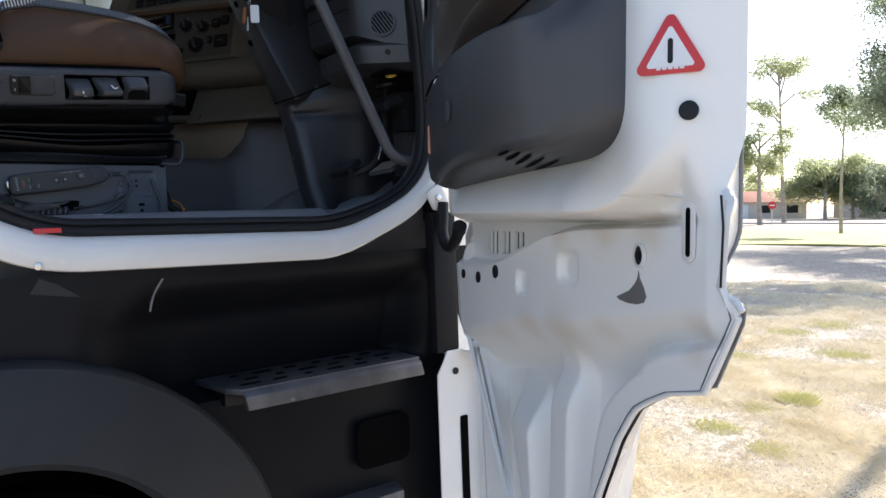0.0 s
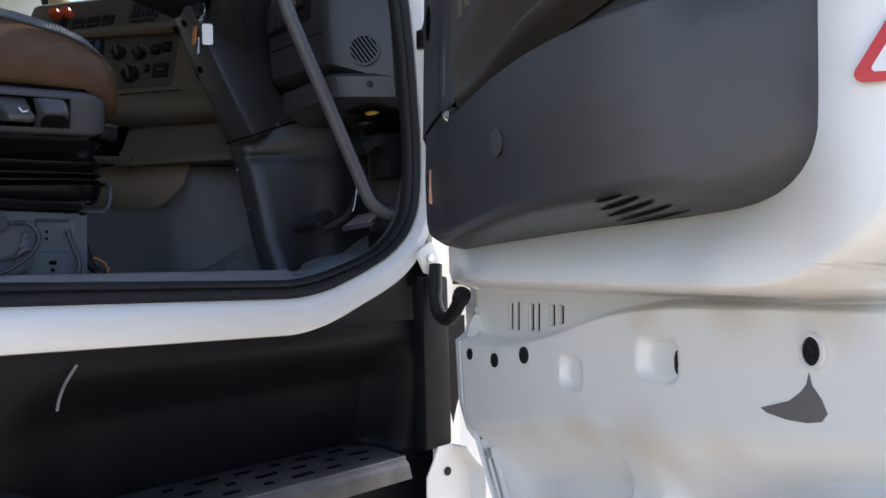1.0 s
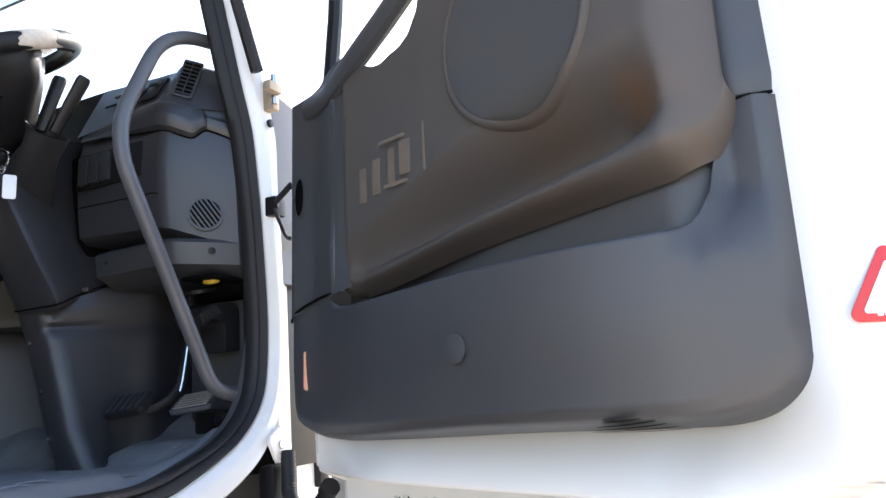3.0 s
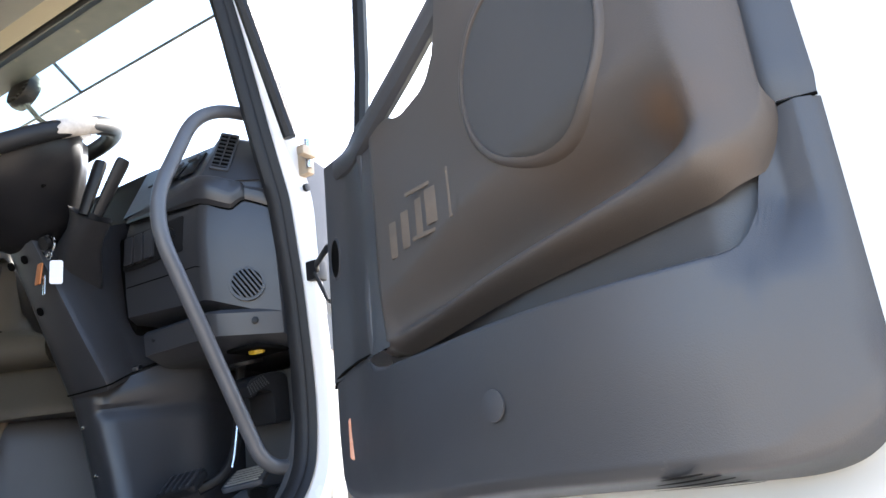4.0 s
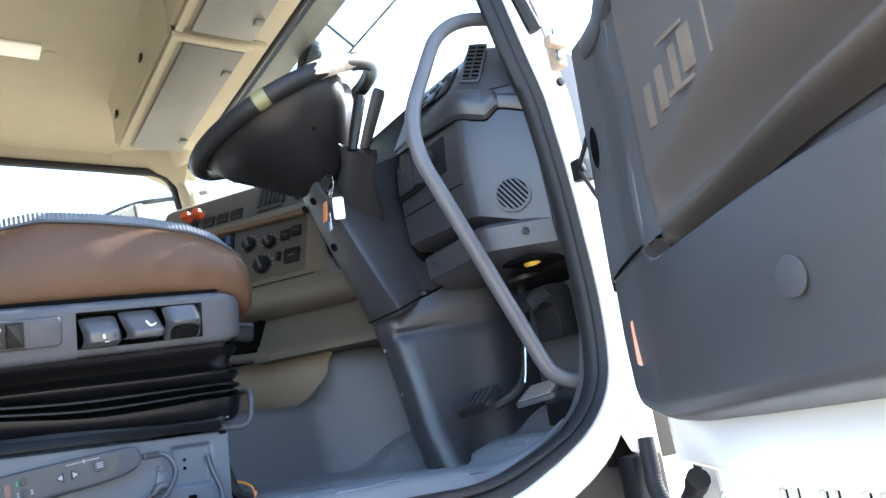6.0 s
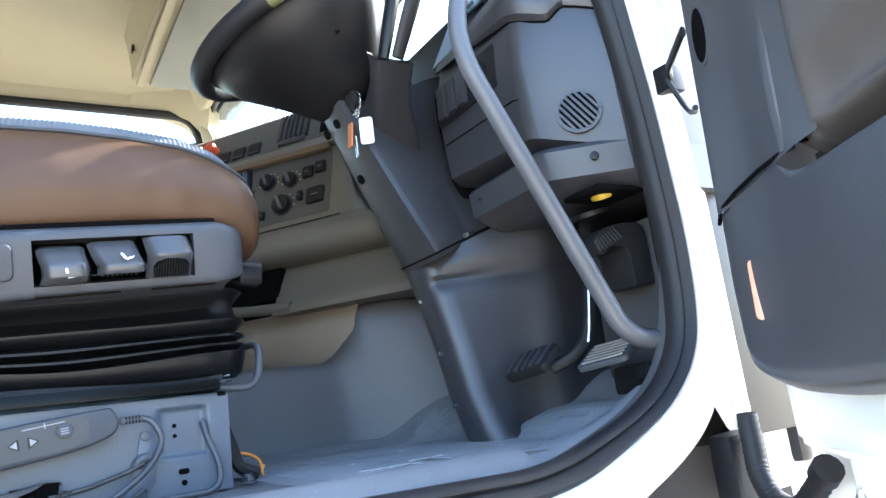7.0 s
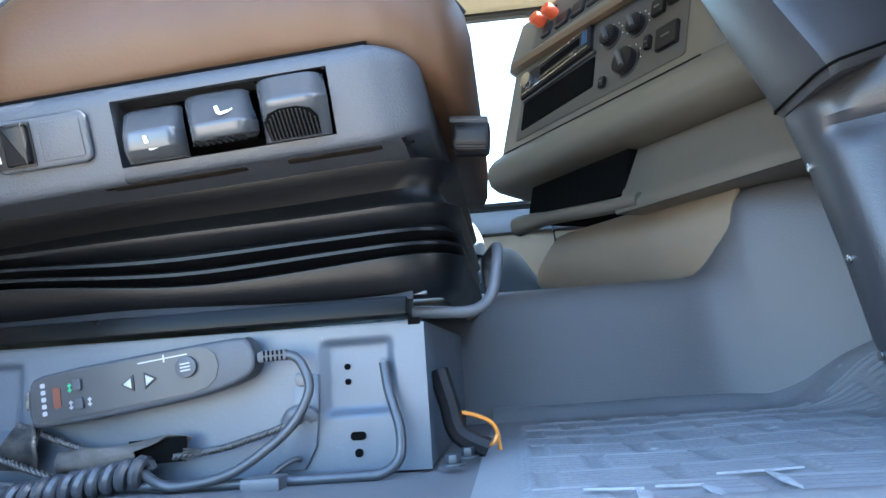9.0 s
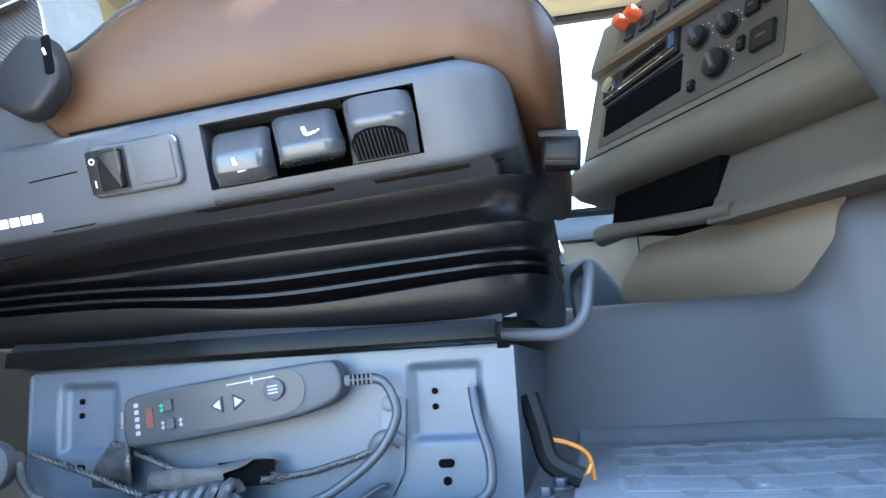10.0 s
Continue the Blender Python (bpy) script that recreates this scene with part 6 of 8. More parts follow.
cord = thing("charging_cable", "thin pale charging cable hanging below the dashboard", "cable", (-0.3, 1.15, 1.9))
part("lead", tube(smooth_line([(-0.33, 1.12, 1.95), (-0.335, 1.13, 1.86), (-0.325, 1.17, 1.77), (-0.3, 1.22, 1.72), (-0.26, 1.24, 1.76), (-0.25, 1.22, 1.9)], 8), 0.0016, 6), SEATGREY, cord)
# pale cuts in the mat by the sill
CUT = material("pale_cut_rubber", (0.32, 0.335, 0.36), 0.7, second=(0.17, 0.18, 0.195), scale=90, amount=0.8)
floor_mat = bpy.data.objects["floor_mat"]
for (x0, y0), (x1, y1), w in (((-0.41, 0.13), (-0.36, 0.118), 0.0022), ((-0.374, 0.15), (-0.373, 0.108), 0.005), ((-0.364, 0.153), (-0.34, 0.152), 0.0016), ((-0.342, 0.15), (-0.336, 0.12), 0.004), ((-0.326, 0.181), (-0.278, 0.186), 0.0018), ((-0.3, 0.184), (-0.3, 0.13), 0.0035), ((-0.4, 0.155), (-0.37, 0.15), 0.0014)):
    a, b = Vector((x0, y0, 0)), Vector((x1, y1, 0))
    side = Vector((-(b - a).y, (b - a).x, 0)).normalized()
    pts = [a, a.lerp(b, 0.4) + side * w, b, a.lerp(b, 0.6) - side * w * 0.7]
    part("mat_cut", prism([(p.x, p.y, 1.536 if p.y > 0.12 else 1.5345) for p in pts], (0, 0, 0.0012)), CUT, floor_mat, "pale cut in the rubber")
# black hook and cable high on the passenger side
hook = thing("cable_hook", "black plug and cable fixed under the cream headliner", "cable", (-1.24, 2.09, 2.93))
HK = Vector((-1.245, 2.08, 2.905))
part("plug", moved(box(-0.035, 0.035, -0.02, 0.02, -0.025, 0.025, 0.008), Matrix.Translation(HK)), DARK, hook)
part("plug_neck", tube([HK + Vector((0.0, 0, 0.02)), HK + Vector((-0.01, 0, 0.05))], 0.014, 10), DARK, hook)
part("lead", tube(smooth_line([HK + Vector((0.03, 0, 0.005)), HK + Vector((0.09, 0.0, 0.0)), HK + Vector((0.12, -0.05, 0.02)), HK + Vector((0.08, -0.2, 0.05)), HK + Vector((0.0, -0.4, 0.06))], 8), 0.007, 8), DARK, hook)
# ---- steering column, wheel, pedals, rail ----
col = thing("steering_column", "charcoal plastic steering column cover on the cab floor", "steering column", (-0.05, 0.42, 1.53))
def shaft(z, yl, yr, deep):
    """Column section: a leaning rear face and a right side that narrows forwards, square to the column."""
    x, k = -0.178 - 0.4375 * (z - 1.808), deep / 0.094
    back = 0.09 * sstep(1.05, 1.4, k)
    pts = [(x + 0.06, yl + 0.001), (x + 0.016, yl + 0.002), (x + 0.004, yl - 0.003), (x, yl - 0.014), (x, yr + 0.016), (x + 0.004, yr + 0.004), (x + 0.014, yr + 0.002), (x + 0.086 * k, yr + 0.042 * k), (x + 0.094 * k, yr + 0.0435 * k), (x + 0.12 * k, min(yr + 0.036 * k + back, yl - 0.01)), (x + 0.15 * k, min(yr + 0.04 * k + back, yl)), (x + 0.15 * k, yl + 0.005)]
    return [(px, py, z + 0.41 * (px - x)) for px, py in pts]


SHAFT = ((1.8, 0.418, 0.313, 0.092), (1.806, 0.4245, 0.309, 0.094), (1.82, 0.4245, 0.31, 0.095), (1.893, 0.426, 0.326, 0.112), (1.985, 0.43, 0.341, 0.14), (2.03, 0.432, 0.35, 0.155), (2.05, 0.431, 0.354, 0.16), (2.062, 0.424, 0.36, 0.155))


def skirt(z, x, yl, o, tilt=0.0):
    """Lower cover: narrow rear face and a wide right face that runs out to the pedals."""
    pts = [(x + 0.06, yl + 0.002), (x + 0.014, yl), (x + 0.004, yl - 0.004), (x, yl - 0.014), (x, yl - 0.036 - o * 0.2), (x + 0.002, yl - 0.05 - o * 0.4), (x + 0.008, yl - 0.06 - o * 0.7), (x + 0.018, yl - 0.067 - o), (x + 0.032, yl - 0.073 - o), (-0.06, 0.318 - o), (-0.02, 0.302 - o), (0.0, 0.294 - o), (0.012, 0.29 - o), (0.03, 0.292 - o), (0.06, 0.3 - o), (0.17, 0.3), (0.17, yl)]
    return [(px, py, min(z + tilt * (px - x), 1.9)) for px, py in pts]


part("lower_cover", loft([skirt(1.53, -0.14, 0.35, 0.012), skirt(1.545, -0.145, 0.352, 0.002), skirt(1.6, -0.148, 0.378, 0.0), skirt(1.67, -0.153, 0.395, 0.0), skirt(1.75, -0.163, 0.412, 0.0), skirt(1.76, -0.165, 0.415, 0.0, 0.05), skirt(1.767, -0.1665, 0.4165, -0.006, 0.05), skirt(1.775, -0.168, 0.418, -0.007, 0.07), skirt(1.782, -0.17, 0.419, 0.003, 0.1), skirt(1.794, -0.172, 0.422, 0.003, 0.3), skirt(1.806, -0.174, 0.423, -0.004, 0.4)]), DASH, col, smooth=50)
part("upper_cover", loft([shaft(*row) for row in SHAFT]), DASH, col, smooth=50)
part("seam", tube([(p[0] - 0.0015, p[1] - 0.001, p[2]) for p in shaft(1.807, 0.4245, 0.309, 0.094)[2:11]], 0.0014, 6), BLACKHOLE, col)
part("cover_clip", moved(box(-0.009, 0.009, -0.004, 0.004, -0.006, 0.006, 0.002), basis((-0.09, 0.347, 1.848), (1, 0.5, 0.4), (-0.4, 0, 1))), DASH, col)
for x, y, z in ((-0.167, 0.394, 1.75), (-0.157, 0.371, 1.666), (-0.152, 0.356, 1.588)):
    part("screw", disc(basis((x + 0.005, y, z), (0, -1, 0), (0, 0, 1)), 0.004, 0.003, 12), STEEL, col)
for x, y, z in ((-0.2785, 0.388, 2.033), (-0.277, 0.43, 2.031), (-0.2415, 0.4, 1.949)):
    part("screw_hole", disc(basis((x + 0.003, y, z), (0, -1, 0), (-0.5, 0, 1)), 0.0075, 0.004, 16), BLACKHOLE, col)
NECK = ((-0.17, 0.42, 2.012, 0.092, 0.07), (-0.19, 0.38, 2.034, 0.084, 0.066), (-0.213, 0.332, 2.052, 0.066, 0.052), (-0.228, 0.295, 2.063, 0.056, 0.048), (-0.236, 0.272, 2.076, 0.058, 0.052), (-0.24, 0.264, 2.086, 0.06, 0.054), (-0.241, 0.262, 2.091, 0.063, 0.057))


def neck_frame(k):
    x, y, z, w, h = NECK[k]
    return basis((x, y, z), (1, 0.1, -0.05), (0.0, 1, 0.42))


def collar():
    rings = []
    for k, (x, y, z, w, h) in enumerate(NECK):
        m = neck_frame(k)
        low = (0, 0, 0, 0, 0.006, 0.012, 0.016)[k]
        row = [m @ Vector((p, q, 0)) for p, q in rrect(w, h, 0.018, 5)]
        near = [(Vector(NECK[k][:3]) - p).dot(Vector((0.35, 0.94, 0))) for p in row]
        rings.append([p - Vector((0, 0, low * sstep(-0.01, 0.03, d))) for p, d in zip(row, near)])
    return loft(rings, caps=False)


part("stalk_collar", collar(), DASH, col, "rounded collar round the stalks", smooth=50)
part("collar_mouth", plate(neck_frame(3) @ Matrix.Translation((0, 0, 0.004)), rrect(0.058, 0.05, 0.015), 0.0008, 0.0), BLACKHOLE, col)
for base, tip in (((-0.25, 0.268, 2.085), (-0.236, 0.242, 2.178)), ((-0.232, 0.258, 2.085), (-0.213, 0.212, 2.179))):
    st = thing("column_stalk", "black steering column stalk pointing up out of a collar", "stalk", base, group="column stalks")
    b, t = Vector(base), Vector(tip)
    part("stalk", tube([b, b.lerp(t, 0.3), b.lerp(t, 0.93), t], 0.01, 8, radii=[0.008, 0.0092, 0.0105, 0.009], squash=1.25), DARK, st, smooth=50)

keys = thing("key_bunch", "ignition key with ring, brown leather fob and pale tag", "keys", (-0.265, 0.325, 2.04))
kx, ky, kz = -0.268, 0.332, 2.043
part("key_ring", tube([(kx - 0.002, ky + 0.017 * math.cos(a), kz + 0.017 * math.sin(a)) for a in [2 * math.pi * j / 24 for j in range(24)]], 0.0015, 6, True), STEEL, keys)
part("key_ring_small", tube([(kx - 0.003, ky - 0.004 + 0.006 * math.cos(a), kz - 0.018 + 0.006 * math.sin(a)) for a in [2 * math.pi * j / 16 for j in range(16)]], 0.0012, 6, True), STEEL, keys)
part("leather_fob", moved(plate(Matrix.Identity(4), rrect(0.014, 0.038, 0.003), 0.003, 0.001), basis((kx - 0.008, ky + 0.012, kz - 0.047), (0, -1, 0), (0.1, 0.15, 1))), BROWNLEATHER, keys, "brown leather fob")
part("plastic_tag", moved(plate(Matrix.Identity(4), rrect(0.02, 0.041, 0.004), 0.003, 0.001), basis((kx + 0.008, ky - 0.008, kz - 0.046), (0.83, -0.55, 0), (0.1, -0.08, 1))), TAGWHITE, keys, "pale blue-white plastic tag")
part("key_blade", moved(plate(Matrix.Identity(4), rrect(0.006, 0.034, 0.002), 0.002, 0.0006), basis((kx - 0.006, ky + 0.001, kz - 0.068), (0, -1, 0), (0, 0, 1))), STEEL, keys)
part("ignition_lock", disc(basis((-0.266, 0.341, 2.052), (0, -1, 0), (-0.5, 0, 1)), 0.012, 0.009), DARK, keys)
part("key_bow", plate(basis((-0.268, 0.335, 2.054), (0.3, -1, 0), (-0.5, 0, 1)), rrect(0.008, 0.02, 0.003), 0.006, 0.001), DARK, keys)

sw = thing("steering_wheel", "black steering wheel with a pale patch on the rim and tape binding", "steering wheel", (-0.28, 0.4, 2.1))
WM = pose(-0.303, 0.407, 2.202, -2.8, -27.4, 0)
RW = 0.186
W = lambda r, a, h=0.0: WM @ Vector((r * math.cos(a), r * math.sin(a), h))
part("rim", tube([W(RW, 2 * math.pi * j / 64) for j in range(64)], 0.0155, 12, True), RUBBER, sw)
part("tape", tube([W(RW, radians(a)) for a in (228, 230.5, 233, 235)], 0.0163, 12), TAPE, sw, "yellowed tape round the rim")


def worn(s_, t):
    """A pale patch: its ends run ragged round the rim."""
    b = radians(-150 + 330 * t)
    n0, n1 = noise.noise(Vector((math.cos(b) * 1.7, math.sin(b) * 1.7, 3))), noise.noise(Vector((math.cos(b) * 2.3, math.sin(b) * 2.3, 8)))
    a = radians(262 + 9 * n0 + (20 + 9 * n1) * s_)
    return WM @ Vector(((RW + 0.0163 * math.cos(b)) * math.cos(a), (RW + 0.0163 * math.cos(b)) * math.sin(a), 0.0163 * math.sin(b)))


part("pale_patch", sheet(worn, 14, 36), RIMPALE, sw, "pale ragged patch round the rim", smooth=60)
part("pale_flap", sheet(lambda s_, t: W(RW - 0.001 + 0.004 * t, radians(274 + 8 * s_ - 2 * t * s_), -0.012 - 0.014 * t * (1 - 0.3 * s_)), 6, 6, 0.002), RIMPALE, sw, "pale flap hanging from the rim")
for k in range(9):
    part("finger_ridge", tube([W(RW + 0.0015, radians(303 + 3.0 * k), 0.004), W(RW + 0.003, radians(290 + 2.6 * k), -0.01), W(RW - 0.007, radians(290 + 2.6 * k), -0.0155)], 0.0034, 6), RUBBER, sw)
hub = []
for r, h in ((0.055, -0.15), (0.075, -0.13), (0.1, -0.095), (0.127, -0.055), (0.148, -0.012), (0.144, -0.002), (0.09, 0.006), (0.045, 0.014)):
    row = []
    for j in range(48):
        a = 2 * math.pi * j / 48
        deg = math.degrees(a) % 360
        wide = sstep(135, 160, deg) * sstep(300, 275, deg)
        row.append(W(r * (0.9 + (0.176 / 0.148 - 0.9) * wide * sstep(0.055, 0.14, r)), a, h))
    hub.append(row)
part("hub", loft(hub), HUBBLACK, sw, smooth=60)
for a in (100,):
    a = radians(a)
    part("spoke", tube([W(0.1, a, -0.03), W(0.14, a, -0.025), W(RW - 0.006, a, -0.004)], 0.016, 8, squash=1.6), HUBBLACK, sw)
part("hub_screw", disc(basis(W(0.128, radians(250), -0.07), (1, 0, 0), (0, 0.3, 1)) @ pose(0, 0, 0, 0, 0, 0), 0.004, 0.006, 10), BLACKHOLE, sw)
part("hub_seam", tube([W(0.16, radians(a), -0.034) for a in range(170, 270, 8)], 0.0012, 5), BLACKHOLE, sw)

rail = thing("grab_rail", "grey coated steel grab rail on the front pillar", "grab rail", (-0.03, 0.1, 1.64))
part("rail_tube", tube(rounded([(0.02, 0.08, 2.29), (-0.135, 0.113, 2.273), (-0.239, 0.1155, 2.05), (-0.052, 0.083, 1.642), (0.03, 0.07, 1.638)], 0.075, 12), 0.0125, 14), RAILGREY, rail)
part("rail_foot", disc(basis((0.0, 0.074, 1.638), (0, 1, 0), (0, 0, 1)) @ pose(0, 0, 0, 0, 0, 0), 0.02, 0.02, 16, 0.003), RAILGREY, rail)

# pedals
ped = thing("brake_pedal", "black rubber-faced brake pedal on a bent arm", "pedal", (-0.06, 0.2, 1.6))
pm = basis((-0.078, 0.243, 1.628), (0.1, -1, 0.1), (0.75, 0, 0.6))
part("pedal_pad", plate(pm, rrect(0.085, 0.052, 0.012), 0.014, 0.004), RUBBER, ped)
for k in range(5):
    part("pad_rib", plate(pm @ Matrix.Translation((-0.03 + 0.015 * k, 0, 0.014)), rrect(0.006, 0.044, 0.002), 0.003, 0.001), DASH, ped)
part("pedal_arm", tube(smooth_line([(-0.065, 0.225, 1.622), (-0.03, 0.205, 1.64), (-0.008, 0.198, 1.675), (0.008, 0.198, 1.74), (0.018, 0.198, 1.83)], 6), 0.009, 8, squash=0.6), DARK, ped, "black arm with a bright worn edge")
part("arm_edge", tube(smooth_line([(-0.018, 0.193, 1.652), (-0.012, 0.192, 1.675), (0.0, 0.192, 1.735)], 6), 0.0024, 6), STEEL, ped)
acc = thing("accelerator_pedal", "grey hinged accelerator pedal plate", "pedal", (0.0, 0.14, 1.56))
apm = basis((-0.018, 0.155, 1.627), (0.35, -0.9, 0.1), (0.9, 0.4, 0.42))
part("pedal_plate", plate(apm, rrect(0.075, 0.07, 0.01), 0.009, 0.003), SEATGREY, acc)
for k in range(6):
    part("plate_rib", plate(apm @ Matrix.Translation((0, -0.027 + 0.011 * k, 0.009)), rrect(0.06, 0.004, 0.001), 0.0025, 0.0008), ALLOY, acc)
part("pedal_base", box(0.02, 0.16, 0.1, 0.2, 1.57, 1.615, 0.012), DARK, acc)
part("pedal_spring", tube([(0.0 + 0.012 * math.cos(i * 0.8), 0.095 + 0.0006 * i, 1.6 + 0.012 * math.sin(i * 0.8)) for i in range(50)], 0.002, 5), DARK, acc)
part("footwell_bracket", plate(basis((0.075, 0.15, 1.705), (0, -1, 0), (0, 0, 1)), rrect(0.19, 0.22, 0.012), 0.012, 0.003), FOOTGREY, acc, "grey footwell bracket plate")
valve = thing("brake_valve", "black ribbed plastic air duct elbow under the dash", "duct", (0.0, 0.14, 1.8))
elbow = smooth_line([(-0.046, 0, 1.777), (-0.036, 0, 1.79), (-0.012, 0, 1.801), (0.02, 0, 1.807), (0.045, 0, 1.807), (0.056, 0, 1.796), (0.058, 0, 1.76), (0.058, 0, 1.72)], 4) + [Vector((0.02, 0, 1.717)), Vector((0.019, 0, 1.762))] + smooth_line([(0.014, 0, 1.771), (-0.004, 0, 1.774), (-0.016, 0, 1.772), (-0.026, 0, 1.763), (-0.036, 0, 1.761)], 3)
part("duct_elbow", prism([(p.x, 0.122, p.z) for p in elbow], (0, 0.06, 0), 0.003, 2), RUBBER, valve, smooth=40)
for k in range(8):
    p = Vector((-0.043 + 0.0052 * k, 0, 1.779 + 0.0028 * k))
    part("duct_rib", tube([(p.x, 0.1212, p.z), (p.x + 0.007 + 0.001 * k, 0.1206, p.z - 0.0135)], 0.0013, 6), DASH, valve)
part("boot_flange", disc(basis((0.0, 0.165, 1.825), (0, -1, 0), (1, 0, 0.2)), 0.03, 0.008, 20, 0.002), DARK, valve)

# ---- driver's seat ----
DUSTYHOLE = material("dusty_dark_slot", (0.006, 0.005, 0.004), 0.9, spec=0.1, second=(0.03, 0.022, 0.016), scale=60, amount=0.9)
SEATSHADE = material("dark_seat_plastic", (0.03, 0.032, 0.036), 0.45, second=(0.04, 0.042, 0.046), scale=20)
seat = thing("driver_seat", "air-suspended driver's seat, tan leather sides and grey fabric", "seat", (-0.69, 0.5, 1.53))
Y0 = 0.292
def riser():
    def f(s, t):
        x = -0.882 + 0.388 * s
        z = 1.532 + 0.105 * t
        y = Y0
        for cx, w, z0 in ((-0.545, 0.05, 1.575), (-0.832, 0.046, 1.575)):
            ins = sstep(w / 2 + 0.003, w / 2 - 0.003, abs(x - cx)) * sstep(z0 - 0.003, z0 + 0.003, z) * sstep(1.629, 1.623, z)
            y += 0.006 * ins
        return (x, y, z)
    return sheet(f, 130, 50)
BLACKGLOSS = material("oily_black_steel", (0.003, 0.003, 0.003), 0.3, spec=0.12, second=(0.007, 0.0065, 0.006), scale=18, amount=0.7)
rs = part("riser_side", riser(), BLUEGREY, seat, "blue-grey painted steel seat riser", smooth=50)
part("riser_front", box(-0.4985, -0.4945, Y0 + 0.0005, 0.7, 1.532, 1.637, 0.001), BLUEGREY, seat)
part("riser_flange", box(-0.882, -0.4965, Y0 + 0.0015, 0.7, 1.636, 1.639, 0.0005), BLUEGREY, seat)
part("riser_back", box(-0.886, -0.882, Y0, 0.7, 1.532, 1.637, 0.001), BLUEGREY, seat)
fr = lambda x, z, y=Y0: basis((x, y, z), (1, 0, 0), (0, 0, 1))
for x, z, w, h in ((-0.5535, 1.608, 0.0045, 0.0045), (-0.5535, 1.597, 0.0045, 0.0045), (-0.841, 1.614, 0.0045, 0.0045), (-0.841, 1.603, 0.0045, 0.0045), (-0.5465, 1.558, 0.0115, 0.006), (-0.5465, 1.546, 0.006, 0.006), (-0.838, 1.563, 0.0105, 0.006)):
    part("riser_hole", plate(fr(x, z, Y0 + (0.0055 if z > 1.575 else -0.0003)), rrect(w, h, min(w, h) * 0.45), 0.001, 0.0), BLACKHOLE, rs)
part("riser_bolt", disc(fr(-0.5855, 1.601, Y0 - 0.0035), 0.0052, 0.004, 18, 0.0015), RAILGREY, rs)
part("riser_notch", box(-0.5055, -0.4965, Y0 - 0.001, Y0 + 0.003, 1.6355, 1.6405, 0.0005), BLACKHOLE, rs)
part("slide_rail", prism([(-0.9, Y0 - 0.012, 1.643), (-0.9, Y0 - 0.01, 1.656), (-0.9, Y0 + 0.03, 1.658), (-0.9, Y0 + 0.03, 1.641)], (0.396, 0, 0), 0.002), BLACKGLOSS, seat, "black slide rail")
part("rail_tab", box(-0.503, -0.49, Y0 + 0.0, Y0 + 0.04, 1.657, 1.661, 0.001), BLUEGREY, seat)
part("rail_skirt", sheet(lambda s, t: (-0.9 + 0.4 * s, Y0 - 0.007 + 0.01 * t + 0.003 * math.sin(s * 9), 1.654 + (0.014 + 0.016 * s) * t), 30, 4, 0.003), RUBBER, seat, "dark rubber bellows skirt")


# pleats: heights at the front, the middle, further back and the rear, and how far they stand out
PLEATS = ((1.655, 1.655, 1.658, 1.66, -0.008), (1.662, 1.66, 1.666, 1.668, 0.004), (1.6845, 1.6735, 1.6805, 1.6825, 0.0095), (1.687, 1.676, 1.683, 1.685, 0.0095), (1.69, 1.6795, 1.6855, 1.688, -0.004), (1.6945, 1.6845, 1.6885, 1.69, 0.009), (1.697, 1.687, 1.691, 1.692, 0.009), (1.7, 1.691, 1.694, 1.6945, -0.004), (1.7055, 1.6955, 1.6975, 1.697, 0.0095), (1.708, 1.698, 1.7, 1.699, 0.0095), (1.712, 1.703, 1.7035, 1.702, -0.003), (1.722, 1.712, 1.7085, 1.7065, 0.01), (1.726, 1.716, 1.712, 1.7085, 0.0105), (1.7305, 1.7205, 1.716, 1.711, 0.0), (1.741, 1.731, 1.722, 1.714, -0.006), (1.752, 1.742, 1.732, 1.72, 0.002), (1.7575, 1.7475, 1.7375, 1.7255, 0.008), (1.7605, 1.7505, 1.7405, 1.7285, 0.009), (1.763, 1.7535, 1.7435, 1.7315, 0.003))


def bellows():
    """Pleats, squeezed towards the rear, wrapping round the front corner."""
    outline = [(-0.93 + 0.02125 * k, 0.0) for k in range(20)] + [(-0.515, 0.0), (-0.497, 0.002), (-0.485, 0.007), (-0.476, 0.016), (-0.472, 0.03), (-0.472, 0.06), (-0.474, 0.4)]
    rings = []
    for zf, zm, zr, zb, off in PLEATS:
        row = []
        for x, dy in outline:
            z = smooth_table(-x, ((0.47, zf), (0.655, zm), (0.8, zr), (0.93, zb))) + 0.0008 * math.sin(x * 23 + zf * 90)
            a = min(1.0, dy / 0.03)
            row.append((x + off * a, Y0 - 0.004 + dy - off * (1 - a), z))
        rings.append(row)
    return loft(rings, closed=False, caps=False)


part("bellows", bellows(), BELLOWS, seat, "black pleated rubber bellows", smooth=60)

# seat pan side cover: its face leans out at the top and runs slightly uphill to the front
TILTM = pose(-0.485, 0, 1.773, 0, -5.8, 0)
S = lambda l, y, h: TILTM @ Vector((-l, y, h))
YS = 0.243
SIDE = basis((-0.543, 0.217, 1.81), (1, 0, 0.063), (0, -0.3, 1))
Q = lambda a, b, c=0.0: SIDE @ Vector((a, b, c))
hm = lambda a, b, c=0.0: SIDE @ Matrix.Translation((a, b, c))
EDGE = ((-0.057, -0.034), (-0.0572, -0.006), (-0.0562, -0.0015), (-0.053, 0.0008), (-0.047, 0.0012), (-0.03, 0.0012), (-0.004, 0.001), (0.004, 0.0), (0.0085, -0.003), (0.0105, -0.01), (0.0105, -0.034))


